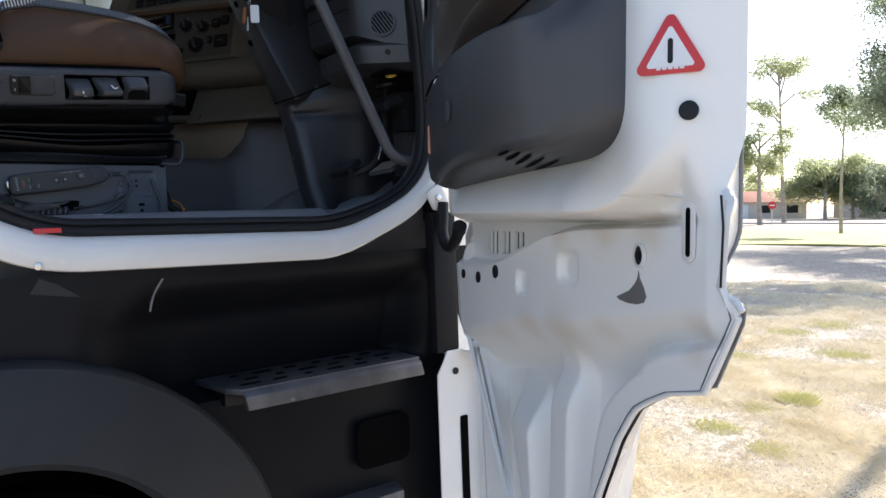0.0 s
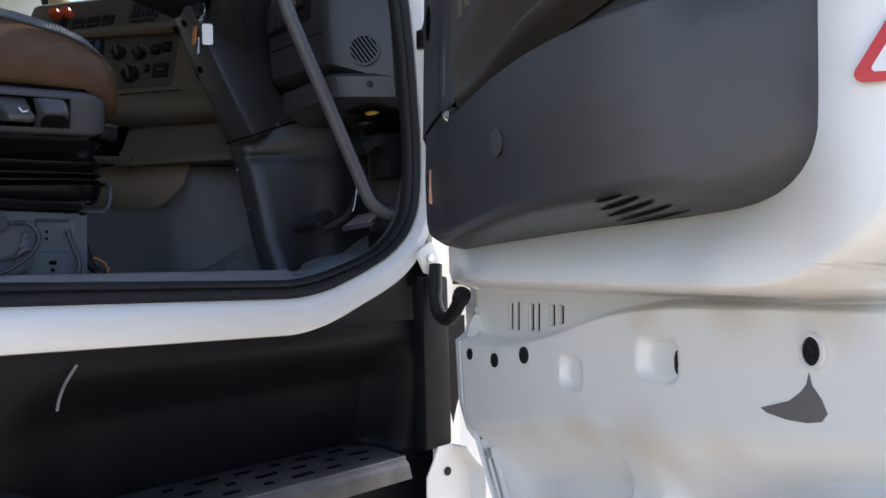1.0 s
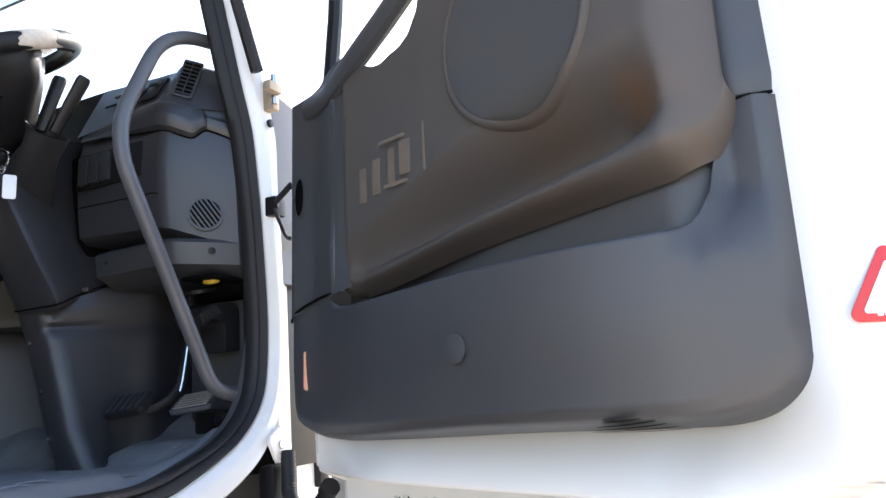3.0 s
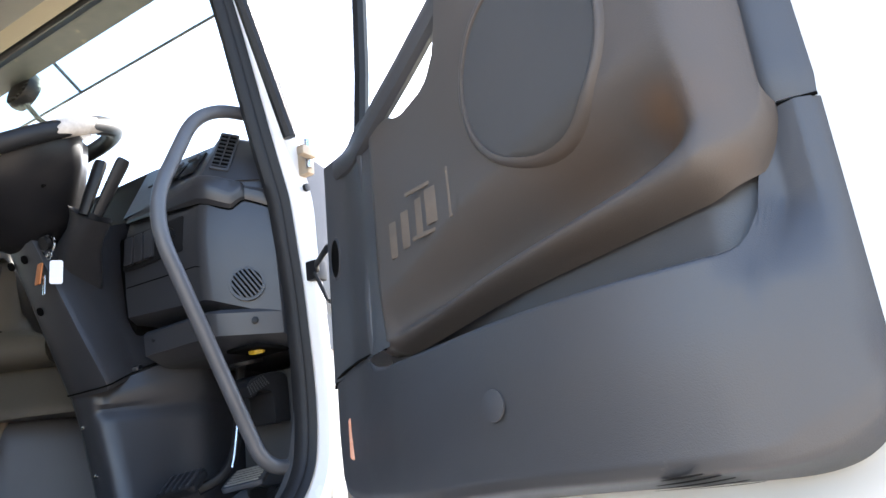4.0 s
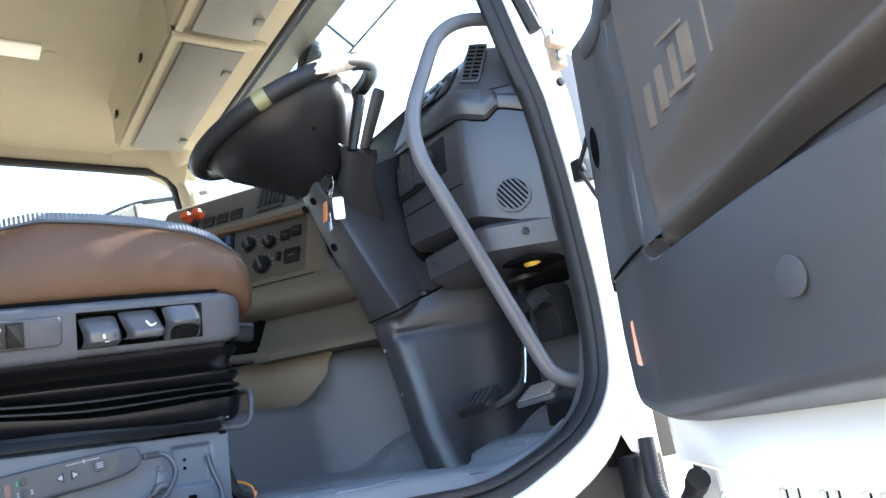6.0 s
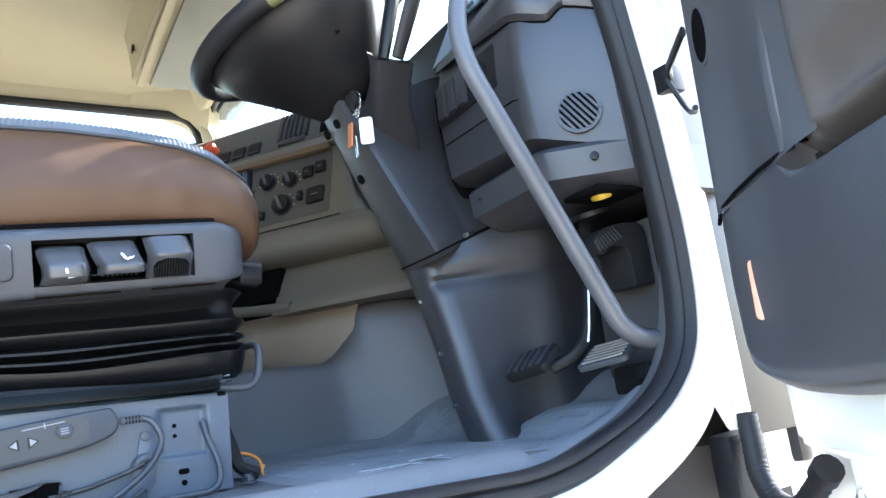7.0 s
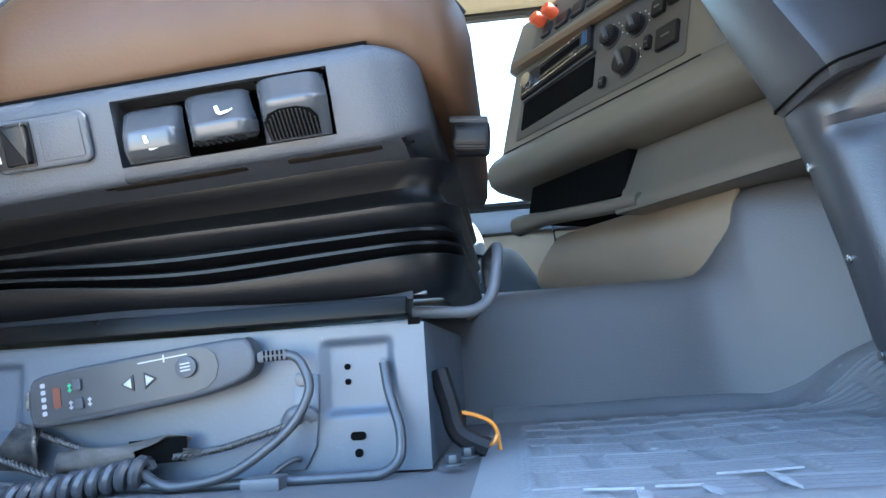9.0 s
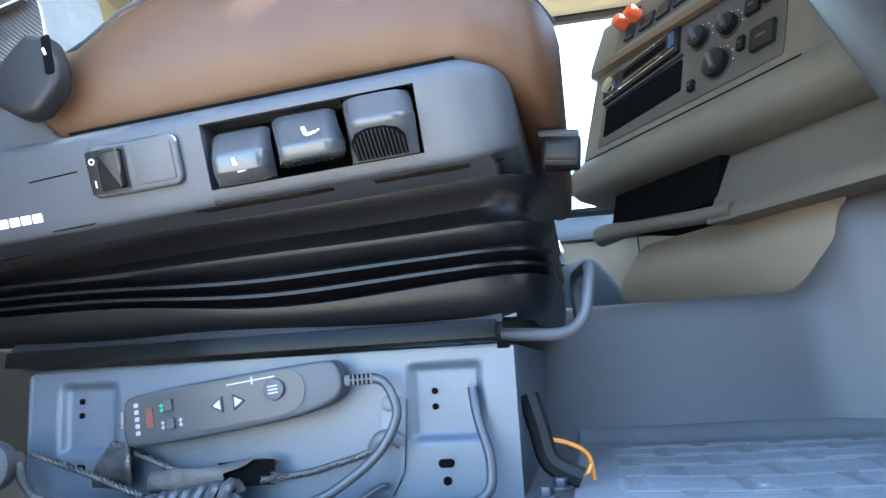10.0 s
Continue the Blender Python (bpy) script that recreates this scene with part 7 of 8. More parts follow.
def cover_rings():
    """The cover from the rear to its rounded front corner, and on along the front of the seat."""
    rear = [[Q(a, b + (-0.003 if b < -0.02 else 0.0) * min(1.0, -a / 0.3), c) for b, c in EDGE] for a in (-0.46, -0.3, -0.151)]
    mid = [[Q(a, b, c) for b, c in EDGE] for a in (0.003, 0.02)]
    nose = []
    for deg in (0, 15, 30, 45, 60, 75, 90):
        t, drop = radians(deg), 0.014 * (deg / 90) ** 1.5
        nose.append([Q(0.028 + (0.036 + c) * math.sin(t), b - (drop if b > -0.02 else -0.004 * deg / 90), -0.036 + (0.036 + c) * math.cos(t)) for b, c in EDGE])
    nose.append([p + Vector((0, 0.25, 0)) for p in nose[-1]])
    return rear, mid + nose


def pan_cover():
    rear, front = cover_rings()
    bm = loft(rear)
    loft(front, bm=bm)
    upper = [(-0.0005, -0.034), (-0.0005, 0.0004), (0.004, 0.0), (0.0085, -0.003), (0.0105, -0.01), (0.0105, -0.034)]
    lower = [(-0.057, -0.034), (-0.0572, -0.006), (-0.0562, -0.0015), (-0.053, 0.0008), (-0.0468, 0.0012), (-0.0468, -0.034)]
    for prof in (upper, lower):
        loft([[Q(a, b, c) for b, c in prof] for a in (-0.151, -0.075, 0.003)], bm=bm)
    return bm


part("pan_housing", pan_cover(), SEATGREY, seat, "blue-grey plastic seat side cover", smooth=45)
part("pan_under", loft([[Q(a, -0.0545, -0.008), Q(a, -0.0575, -0.012), Q(a, -0.062, -0.03), Q(a, -0.071, -0.046), Q(a, -0.072, -0.1), Q(a, -0.05, -0.1)] for a in (-0.46, -0.2, 0.0, 0.045)]), SEATGREY, seat, smooth=50)
UNDER = lambda a, c: basis(Q(a, -0.0575 - 0.0045 * (-c - 0.012) / 0.018, c), (1, 0, 0.063), Q(0, -0.0575, -0.012) - Q(0, -0.062, -0.03))
for a, w in ((-0.12, 0.1), (-0.03, 0.018), (0.004, 0.05)):
    part("pan_slot", plate(UNDER(a, -0.019) @ pose(0, 0, 0.0004), [(-w / 2, -0.004), (w * 0.3, -0.0055), (w / 2, -0.003), (w / 2, 0.004), (-w * 0.2, 0.0055), (-w / 2, 0.003)], 0.001, 0.0), DUSTYHOLE, seat, "dusty dark slot under the cover")
for a in (-0.172, 0.05):
    part("pan_slot", plate(UNDER(a, -0.016) @ pose(0, 0, 0.0004), rrect(0.006, 0.004, 0.0005), 0.001, 0.0), BLACKHOLE, seat)
# open recess with three adjuster handles
# Back plate in flat black, for the shade deep in the recess.
ctl = part("control_recess", box(-0.153, 0.005, -0.05, 0.003, -0.044, -0.04, 0.0), BLACKHOLE, seat, "back of the open recess, black for its shade", local=True)
ctl.data.transform(PLACE[seat.name].inverted() @ SIDE)
part("recess_ledge", loft([[Q(a, -0.0006, -0.034), Q(a, -0.0006, -0.012), Q(a, -0.006, -0.018), Q(a, -0.006, -0.034)] for a in (-0.15, -0.052)]), DARK, ctl)
HANDLE = material("satin_dark_handle", (0.044, 0.047, 0.053), 0.24, spec=0.5, second=(0.062, 0.064, 0.068), scale=20, grain=0.15, grain_scale=900)


def handle(a0, a1, prof, lean=0.0, power=7):
    """An adjuster handle: its section (b, c) pushed along, with rounded ends."""
    n = len(prof)

    def f(s, t):
        e = abs(2 * s - 1) ** power
        k = min(t * (n - 1), n - 1.0001)
        i = int(k)
        b = prof[i][0] + (prof[i + 1][0] - prof[i][0]) * (k - i)
        c = prof[i][1] + (prof[i + 1][1] - prof[i][1]) * (k - i)
        return Q(a0 + (a1 - a0) * s + lean * max(0.0, c), b - 0.003 * e * (t < 0.5), min(c, -0.01 + (c + 0.01) * (1 - 0.5 * e)))
    return part("adjuster_handle", sheet(f, 28, (n - 1) * 2), HANDLE, ctl, "dark grey seat adjuster handle", smooth=28)


h1 = handle(-0.1475, -0.1035, [(-0.007, -0.04), (-0.0085, -0.006), (-0.01, -0.003), (-0.0228, 0.0138), (-0.024, 0.0152), (-0.0256, 0.0162), (-0.0275, 0.0168), (-0.035, 0.0182), (-0.037, 0.0178), (-0.0385, 0.0165), (-0.0445, 0.009), (-0.046, 0.003), (-0.046, -0.04)], 0.2)
h2 = handle(-0.1015, -0.055, [(-0.003, -0.04), (-0.0045, -0.006), (-0.006, -0.003), (-0.0258, 0.0222), (-0.0268, 0.0236), (-0.0283, 0.0246), (-0.03, 0.0248), (-0.0355, 0.0235), (-0.0368, 0.0225), (-0.0376, 0.02), (-0.0395, 0.006), (-0.04, -0.04)], 0.3)
h3 = handle(-0.0485, -0.0015, [(-0.001, -0.04), (-0.0012, -0.004), (-0.0022, 0.001), (-0.0168, 0.0172), (-0.018, 0.0186), (-0.0196, 0.0195), (-0.0212, 0.0196), (-0.024, 0.0186), (-0.034, 0.0122), (-0.043, 0.0085), (-0.046, 0.0062), (-0.0466, -0.04)], 0.15, 5)


def mark(parent, m):
    """White pictogram: a seat back, a cushion and a small arrow."""
    part("handle_mark", plate(m @ pose(-0.0035, 0.001, 0, 0, 0, 8), rrect(0.0026, 0.0088, 0.0011), 0.0004, 0.0), PRINT, parent, "white seat pictogram")
    part("handle_mark", plate(m @ pose(0.0005, -0.0034, 0, 0, 0, 8), rrect(0.0072, 0.0024, 0.001), 0.0004, 0.0), PRINT, parent)
    part("handle_mark", plate(m @ pose(0.0052, -0.0022, 0, 0, 0, 40), rrect(0.0026, 0.0011, 0.0004), 0.0004, 0.0), PRINT, parent)


mark(h1, basis(Q(-0.119, -0.0335, 0.0175), (1, 0, 0.063), Q(0, -0.0295, 0.0175) - Q(0, -0.0365, 0.0165)))
mark(h2, basis(Q(-0.067, -0.0205, 0.0172), (1, 0.1, 0.063), Q(0, -0.0145, 0.0108) - Q(0, -0.0255, 0.0228)) @ pose(0, 0, 0.0008, 0, 0, 12))
# ribbed grips under the middle and the front handle; flat black paints the hollow's shade
arch = [(-0.0175, -0.0115), (-0.0185, 0.002), (-0.0145, 0.008), (-0.006, 0.0108), (0.006, 0.0108), (0.0145, 0.008), (0.0185, 0.002), (0.0175, -0.0115)]
GM = basis(Q(-0.0235, -0.0345, 0.0126), (1, 0, 0.063), Q(0, -0.0255, 0.0182) - Q(0, -0.0425, 0.0087))
grip = part("grip_shade", plate(GM, arch, 0.0009, 0.0004), BLACKHOLE, h3, "black plate for the shaded hollow of the ribbed grip")
for k in range(13):
    x = -0.0162 + 0.0027 * k
    top = 0.0098 - 0.012 * abs(x / 0.0185) ** 3
    part("grip_rib", plate(GM @ Matrix.Translation((x, (top - 0.0115) / 2, 0.0009)), rrect(0.0009, top + 0.0115, 0.0004), 0.0009, 0.0003), RUBBER, grip)
for k in range(8):
    part("grip_rib", plate(basis(Q(-0.09 + 0.0045 * k, -0.0385, 0.012), (1, 0, 0.063), Q(0, -0.036, 0.021) - Q(0, -0.04, 0.004)), rrect(0.0014, 0.012, 0.0004), 0.001, 0.0), DARK, h2)
sp = part("switch_panel", plate(hm(-0.2035, -0.0205, 0.001), rrect(0.072, 0.0365, 0.007), 0.005, 0.0028, seg=3), SEATGREY, seat, "raised switch plate")
part("rocker_base", plate(hm(-0.2225, -0.0205, 0.006), rrect(0.03, 0.031, 0.001), 0.0012, 0.0003), DARK, sp)
part("rocker", plate(hm(-0.217, -0.0205, 0.0072) @ pose(0, 0, 0, 0, -8, 0), rrect(0.0175, 0.027, 0.001), 0.006, 0.0015), DARK, sp, "black rocker switch")
part("rocker_edge", plate(hm(-0.2098, -0.0205, 0.012), rrect(0.0016, 0.024, 0.0005), 0.0012, 0.0003), RAILGREY, sp)
part("rocker_mark", ring(hm(-0.233, -0.0125, 0.0073), 0.0015, 0.0023, 0.0004, 14), PRINT, sp)
part("rocker_mark", plate(hm(-0.233, -0.0285, 0.0073), rrect(0.001, 0.005, 0.0004), 0.0004, 0.0), PRINT, sp)
part("blank_frame", plate(hm(-0.187, -0.0205, 0.006), rrect(0.03, 0.027, 0.0015), 0.001, 0.0004), SEATGREY, sp)
for k in range(5):
    part("maker_bar", plate(hm(-0.328 + 0.0096 * k, -0.0445, 0.0012), rrect(0.0078, 0.0066, 0.001), 0.0008, 0.0), PRINT, seat, "white printed maker's mark bar")
part("cover_joint", tube([Q(-0.29, -0.018, 0.0012), Q(-0.25, -0.0165, 0.0012)], 0.0006, 5), BLACKHOLE, seat)
part("cover_joint", tube([Q(-0.28, -0.056, 0.0008), Q(-0.245, -0.0555, 0.0008)], 0.0006, 5), BLACKHOLE, seat)
# cushion: tan side, seam and ribbed top; bottom height, seam height and inset along its length
CW = 0.5
CUSHION = ((-0.4435, 1.838, 1.868, 0.075), (-0.446, 1.814, 1.876, 0.055), (-0.452, 1.806, 1.883, 0.037), (-0.462, 1.806, 1.888, 0.022), (-0.48, 1.813, 1.896, 0.01), (-0.505, 1.819, 1.907, 0.003), (-0.541, 1.822, 1.918, 0.0), (-0.6, 1.823, 1.925, 0.0), (-0.66, 1.817, 1.928, 0.0), (-0.73, 1.811, 1.927, 0.0), (-0.775, 1.806, 1.914, 0.0), (-0.815, 1.8, 1.889, 0.002), (-0.86, 1.797, 1.872, 0.004), (-0.95, 1.8, 1.86, 0.006), (-1.1, 1.8, 1.86, 0.006))


def cushion_ring(x, zb, zs, inset):
    """Cross-section of the cushion, bulging over the side cover, with soft creases."""
    h, y0 = zs - zb, 0.238 + inset
    left = []
    for y, k in ((0.03, -0.06), (0.006, 0.0), (-0.007, 0.12), (-0.014, 0.32), (-0.0155, 0.5), (-0.011, 0.7), (-0.002, 0.88), (0.006, 0.97), (0.011, 1.0)):
        crease = 0.0022 * noise.noise(Vector((x * 34, k * 3.2, 1.7))) * sstep(-0.06, 0.3, k) * sstep(1.0, 0.8, k)
        left.append((x, y0 + y - crease, zb + h * k))
    right = [(x, 2 * 0.238 + CW - (y - inset) - inset, z) for x, y, z in reversed(left)]
    return left + right


def cushion_rows():
    rows = []
    for k in range(57):
        x = -0.4435 - 0.0028 * k ** 1.22 if k < 56 else -1.1
        xs = [(-r[0], r) for r in CUSHION]
        rows.append((x,) + tuple(lerp_table(-x, [(a, r[i]) for a, r in xs]) for i in (1, 2, 3)))
    return rows


part("cushion", loft([cushion_ring(*row) for row in cushion_rows()]), TAN, seat, "tan brown leather cushion side", smooth=70)


def seam_z(x):
    return lerp_table(-x, [(-r[0], r[2]) for r in CUSHION])


def cushion_top(s, t):
    x = -0.4465 - 0.62 * s ** 1.15
    inset = lerp_table(-x, [(-r[0], r[3]) for r in CUSHION])
    y0, y1 = 0.2485 + inset, 0.7275 - inset
    y = y0 + (y1 - y0) * t
    d = min(y - y0, y1 - y)
    rise = 0.023 * math.sin(min(1.0, d / 0.026) * math.pi / 2) * sstep(-0.44, -0.5, x)
    return (x, y, seam_z(x) + rise + 0.0009 * math.sin(x * 1180) * sstep(0, 0.006, d))


part("cushion_top", sheet(cushion_top, 620, 40, 0.003), FABRIC, seat, "grey ribbed fabric top", smooth=60)
part("piping", tube([(x, 0.2475 + lerp_table(-x, [(-r[0], r[3]) for r in CUSHION]), seam_z(x) + 0.0015) for x in [-0.447 - 0.0165 * k for k in range(36)]], 0.0024, 8), SEATSHADE, seat)
part("backrest", loft([[S(0.55 + 0.1 * k, YS + 0.02, 0.1 + 0.62 * k), S(0.62 + 0.1 * k, YS, 0.1 + 0.62 * k), S(0.7 + 0.1 * k, YS + 0.03, 0.1 + 0.62 * k), S(0.7 + 0.1 * k, YS + CW - 0.03, 0.1 + 0.62 * k), S(0.55 + 0.1 * k, YS + CW - 0.03, 0.1 + 0.62 * k)] for k in (0, 0.25, 0.5, 0.75, 1.0)]), FABRIC, seat, smooth=50)
# Black strip along the cover's top edge, in place of the cushion's shadow.
part("cushion_shade", loft([[Q(a, 0.0085, -0.012), Q(a, 0.0135, -0.013), Q(a, 0.016, -0.03), Q(a, 0.0085, -0.03)] for a in (-0.26, -0.1, 0.03)]), BLACKHOLE, seat, "black strip painted for the shade under the cushion")
# side lever, front handle, seat belt buckle
part("front_lever", moved(plate(Matrix.Identity(4), rrect(0.028, 0.024, 0.006), 0.03, 0.004, seg=3), basis(S(-0.022, YS + 0.085, 0.01), (0, 1, 0.05), (0.1, 0, 1))), DARK, seat, "black forward lever end", smooth=50)
part("lever_cap", moved(plate(Matrix.Identity(4), rrect(0.029, 0.005, 0.002), 0.031, 0.0015), basis(S(-0.022, YS + 0.085, 0.023), (0, 1, 0.05), (0.1, 0, 1))), SEATGREY, seat)
part("pull_handle", tube(rounded([(-0.51, 0.31, 1.646), (-0.445, 0.335, 1.643), (-0.434, 0.35, 1.7), (-0.45, 0.45, 1.7), (-0.448, 0.46, 1.66)], 0.025, 6), 0.0048, 10), RAILGREY, seat, "bent grey slide-adjuster handle")
HUMP = smooth_line([(-0.985, 0, 1.765), (-0.86, 0, 1.767), (-0.815, 0, 1.776), (-0.793, 0, 1.79), (-0.806, 0, 1.803), (-0.824, 0, 1.82), (-0.84, 0, 1.845), (-0.862, 0, 1.872), (-0.9, 0, 1.89), (-0.985, 0, 1.9)], 4)
part("arm_hinge_cover", prism([(p.x, 0.226, p.z) for p in HUMP], (0, 0.05, 0), 0.004, 2), SEATGREY, seat, "rounded blue-grey hinge cover", smooth=50)
belt = thing("belt_buckle", "worn dark grey seat belt webbing and buckle beside the cushion", "seat belt", (-0.83, 0.23, 1.87))
BW = material("worn_belt_webbing", (0.035, 0.035, 0.037), 0.85, second=(0.05, 0.05, 0.053), scale=120, amount=0.9, wave=("DIAGONAL", 160.0))
part("webbing", sheet(lambda s_, t: (-0.862 + 0.047 * s_ - 0.018 * t, 0.214 + 0.006 * math.sin(2.2 * t), 1.86 + 0.02 * s_ + 0.05 * t), 12, 14, 0.003), BW, belt, smooth=60)
part("cloth_tab", sheet(lambda s_, t: (-0.885 + 0.055 * s_ - 0.012 * t, 0.21 + 0.006 * math.sin(2.2 * t), 1.897 + 0.014 * s_ + 0.06 * t), 10, 8, 0.003), SEATSHADE, belt, "dark cloth sleeve with a pale stitched edge", smooth=60)
part("stitching", tube([(-0.885, 0.2065, 1.899), (-0.858, 0.2065, 1.906), (-0.83, 0.2065, 1.913)], 0.0008, 6), PRINT, belt)
BM = basis((-0.818, 0.214, 1.851), (1, 0, 0.28), (-0.28, 0, 1))
part("buckle", plate(BM, [(-0.03, -0.016), (-0.012, -0.035), (0.003, -0.037), (0.022, -0.024), (0.027, -0.008), (0.024, 0.016), (0.008, 0.026), (-0.026, 0.008)], 0.02, 0.006, seg=3), RUBBER, belt, "dark plastic buckle")
part("buckle_mouth", plate(BM @ pose(0.022, 0.0, 0.0195, 0, 0, 85), rrect(0.03, 0.007, 0.002), 0.0012, 0.0003), BLACKHOLE, belt)
part("release_button", plate(BM @ pose(0.0205, 0.003, 0.0205, 0, 0, 10), rrect(0.0018, 0.006, 0.0008), 0.0008, 0.0003), PRINT, belt)

# ---- things at the seat riser ----
hs = thing("remote_handset", "dark grey air suspension remote handset hung on the seat riser", "remote control", (-0.7, 0.28, 1.6))
HX, HZ = -0.7, 1.603
HMx = basis((HX, Y0 - 0.003, HZ), (1, -0.01, 0.12), (-0.12, 0, 1)) @ Matrix.Diagonal((1.11, 1.08, 1.0, 1.0))
outl = [(-0.07, -0.0137), (-0.03, -0.0146), (0.02, -0.0138), (0.05, -0.0116), (0.0716, -0.0065), (0.0785, 0.001), (0.0786, 0.01), (0.0755, 0.0178), (0.068, 0.0205), (0.03, 0.0216), (-0.02, 0.022), (-0.066, 0.0212), (-0.0755, 0.0165), (-0.078, 0.003), (-0.0765, -0.01)]
part("handset_body", plate(HMx, [(p.x, p.y) for p in smooth_line([(x, y, 0) for x, y in outl], 2, True)], 0.02, 0.003, seg=3), SEATGREY, hs)
REDWINDOW = material("red_brown_display", (0.12, 0.04, 0.025), 0.3)
ARROW = material("pale_grey_key", (0.3, 0.31, 0.33), 0.35)
FILM = material("glossy_keypad_film", (0.034, 0.037, 0.043), 0.34, spec=0.35, second=(0.046, 0.047, 0.051), scale=30, amount=0.7)
HF = HMx @ Matrix.Translation((0, 0.0038, 0.0204))
part("keypad", plate(HF, [(-0.07, -0.0145), (0.036, -0.0135), (0.046, -0.0115), (0.052, -0.007), (0.0548, 0.001), (0.0535, 0.009), (0.049, 0.0135), (0.042, 0.0155), (-0.06, 0.0158), (-0.07, 0.0135), (-0.0735, 0.006), (-0.0735, -0.01)], 0.0007, 0.0), FILM, hs, "dark grey keypad film")
part("memory_button", disc(HF @ Matrix.Translation((0.034, 0.004, 0.0007)), 0.0072, 0.003, 24, 0.001), SEATGREY, hs, "round grey button")
for dy in (-0.0022, 0, 0.0022):
    part("button_mark", plate(HF @ Matrix.Translation((0.034, 0.004 + dy, 0.0038)), rrect(0.0068, 0.0009, 0.0003), 0.0004, 0.0), ARROW, hs)
for x, sgn in ((-0.007, -1), (0.009, 1)):
    for size, lift, mt, nm in ((0.0056, 0.0012, DARK, "arrow_rim"), (0.0036, 0.0022, ARROW, "arrow_button")):
        part(nm, plate(HF @ Matrix.Translation((x - 0.0004 * sgn, 0.0005, 0.0004)), [(-0.72 * size * sgn, size), (-0.72 * size * sgn, -size), (0.85 * size * sgn, 0)][:: -sgn], lift, 0.0004), mt, hs, "pale arrow button" if size < 0.004 else "")
for x, y in ((-0.041, 0.0065), (-0.0405, -0.006)):
    part("square_button", plate(HF @ Matrix.Translation((x, y, 0.0007)), rrect(0.0055, 0.0075, 0.001), 0.0025, 0.0006), SEATGREY, hs)
part("window", plate(HF @ Matrix.Translation((-0.056, 0.0005, 0.0007)), rrect(0.0052, 0.0135, 0.0006), 0.0008, 0.0), REDWINDOW, hs, "red-brown display window")
for k in range(5):
    part("maker_bar", plate(HF @ Matrix.Translation((-0.0655, -0.0085 + 0.0047 * k, 0.0007)), rrect(0.0032, 0.003, 0.0009), 0.0004, 0.0), ARROW, hs)
for x, y, mt in ((-0.047, 0.0055, GREEN), (-0.047, -0.006, ARROW), (-0.034, -0.006, ARROW)):
    part("legend", plate(HF @ Matrix.Translation((x, y, 0.0007)), rrect(0.0008, 0.006, 0.0003), 0.0003, 0.0), mt, hs)
    for dy in (-0.0016, 0.0016):
        part("legend", plate(HF @ Matrix.Translation((x, y + dy, 0.0007)), rrect(0.0026, 0.0012, 0.0003), 0.0003, 0.0), mt, hs)
part("legend_line", plate(HF @ Matrix.Translation((0.018, 0.0125, 0.0007)), rrect(0.034, 0.0008, 0.0003), 0.0003, 0.0), ARROW, hs)
part("legend_tick", plate(HF @ Matrix.Translation((0.019, 0.0125, 0.0007)), rrect(0.001, 0.005, 0.0003), 0.0003, 0.0), ARROW, hs)
RELIEF = basis((-0.601, 0.2745, 1.6193), (1, -0.01, 0.03), (-0.03, 0, 1))
part("strain_relief", plate(RELIEF, rrect(0.022, 0.0078, 0.002), 0.007, 0.001), SEATGREY, hs, "slotted cable sleeve")
for k in range(5):
    for sgn in (-1, 1):
        part("relief_slot", plate(RELIEF @ Matrix.Translation((-0.0055 + 0.0032 * k, sgn * 0.0022, 0.007)), rrect(0.0014, 0.0032, 0.0004), 0.0003, 0.0), BLACKHOLE, hs)
CABLEGREY = material("grey_cable_sheath", (0.05, 0.053, 0.06), 0.34, second=(0.04, 0.042, 0.048), scale=40, amount=0.6)
cable = smooth_line([(-0.591, 0.271, 1.6197), (-0.5834, 0.269, 1.6167), (-0.577, 0.266, 1.608), (-0.5735, 0.263, 1.594), (-0.583, 0.26, 1.574), (-0.601, 0.257, 1.5575), (-0.63, 0.255, 1.541), (-0.6655, 0.255, 1.535), (-0.681, 0.256, 1.538), (-0.693, 0.262, 1.544)], 8)
part("cable", tube(cable, 0.0034, 10), CABLEGREY, hs)
coil = [(-0.692 - 0.00085 * i, 0.262 + 0.0068 * math.cos(i * 0.5236), 1.5462 - 0.00013 * i + 0.0068 * math.sin(i * 0.5236)) for i in range(190)]
part("coiled_cable", tube(coil, 0.0046, 8), CABLEGREY, hs, "tightly coiled grey cable")
part("hook", box(-0.79, -0.782, 0.272, 0.291, 1.592, 1.606, 0.002), STEEL, hs)
tie = thing("lashing_cord", "frayed dark strap and twisted cord hung along the riser", "strap", (-0.7, 0.27, 1.55))
STRAP = material("frayed_dark_strap", (0.012, 0.012, 0.013), 0.6, second=(0.07, 0.068, 0.066), scale=110, amount=0.8, grain=0.6, grain_scale=900)
RODSTEEL = material("dark_painted_rod", (0.05, 0.055, 0.065), 0.4, 0.3, second=(0.09, 0.095, 0.1), scale=40)
ROPE = material("greasy_wire_rope", (0.055, 0.052, 0.05), 0.45, 0.5, second=(0.13, 0.125, 0.12), scale=160, amount=0.7)
TAPE = material("torn_grey_tape", (0.085, 0.076, 0.068), 0.55, second=(0.02, 0.019, 0.019), scale=38, amount=0.9, grain=0.6, grain_scale=700, speck=(0.2, 0.18, 0.15), speck_scale=70, speck_at=0.7)


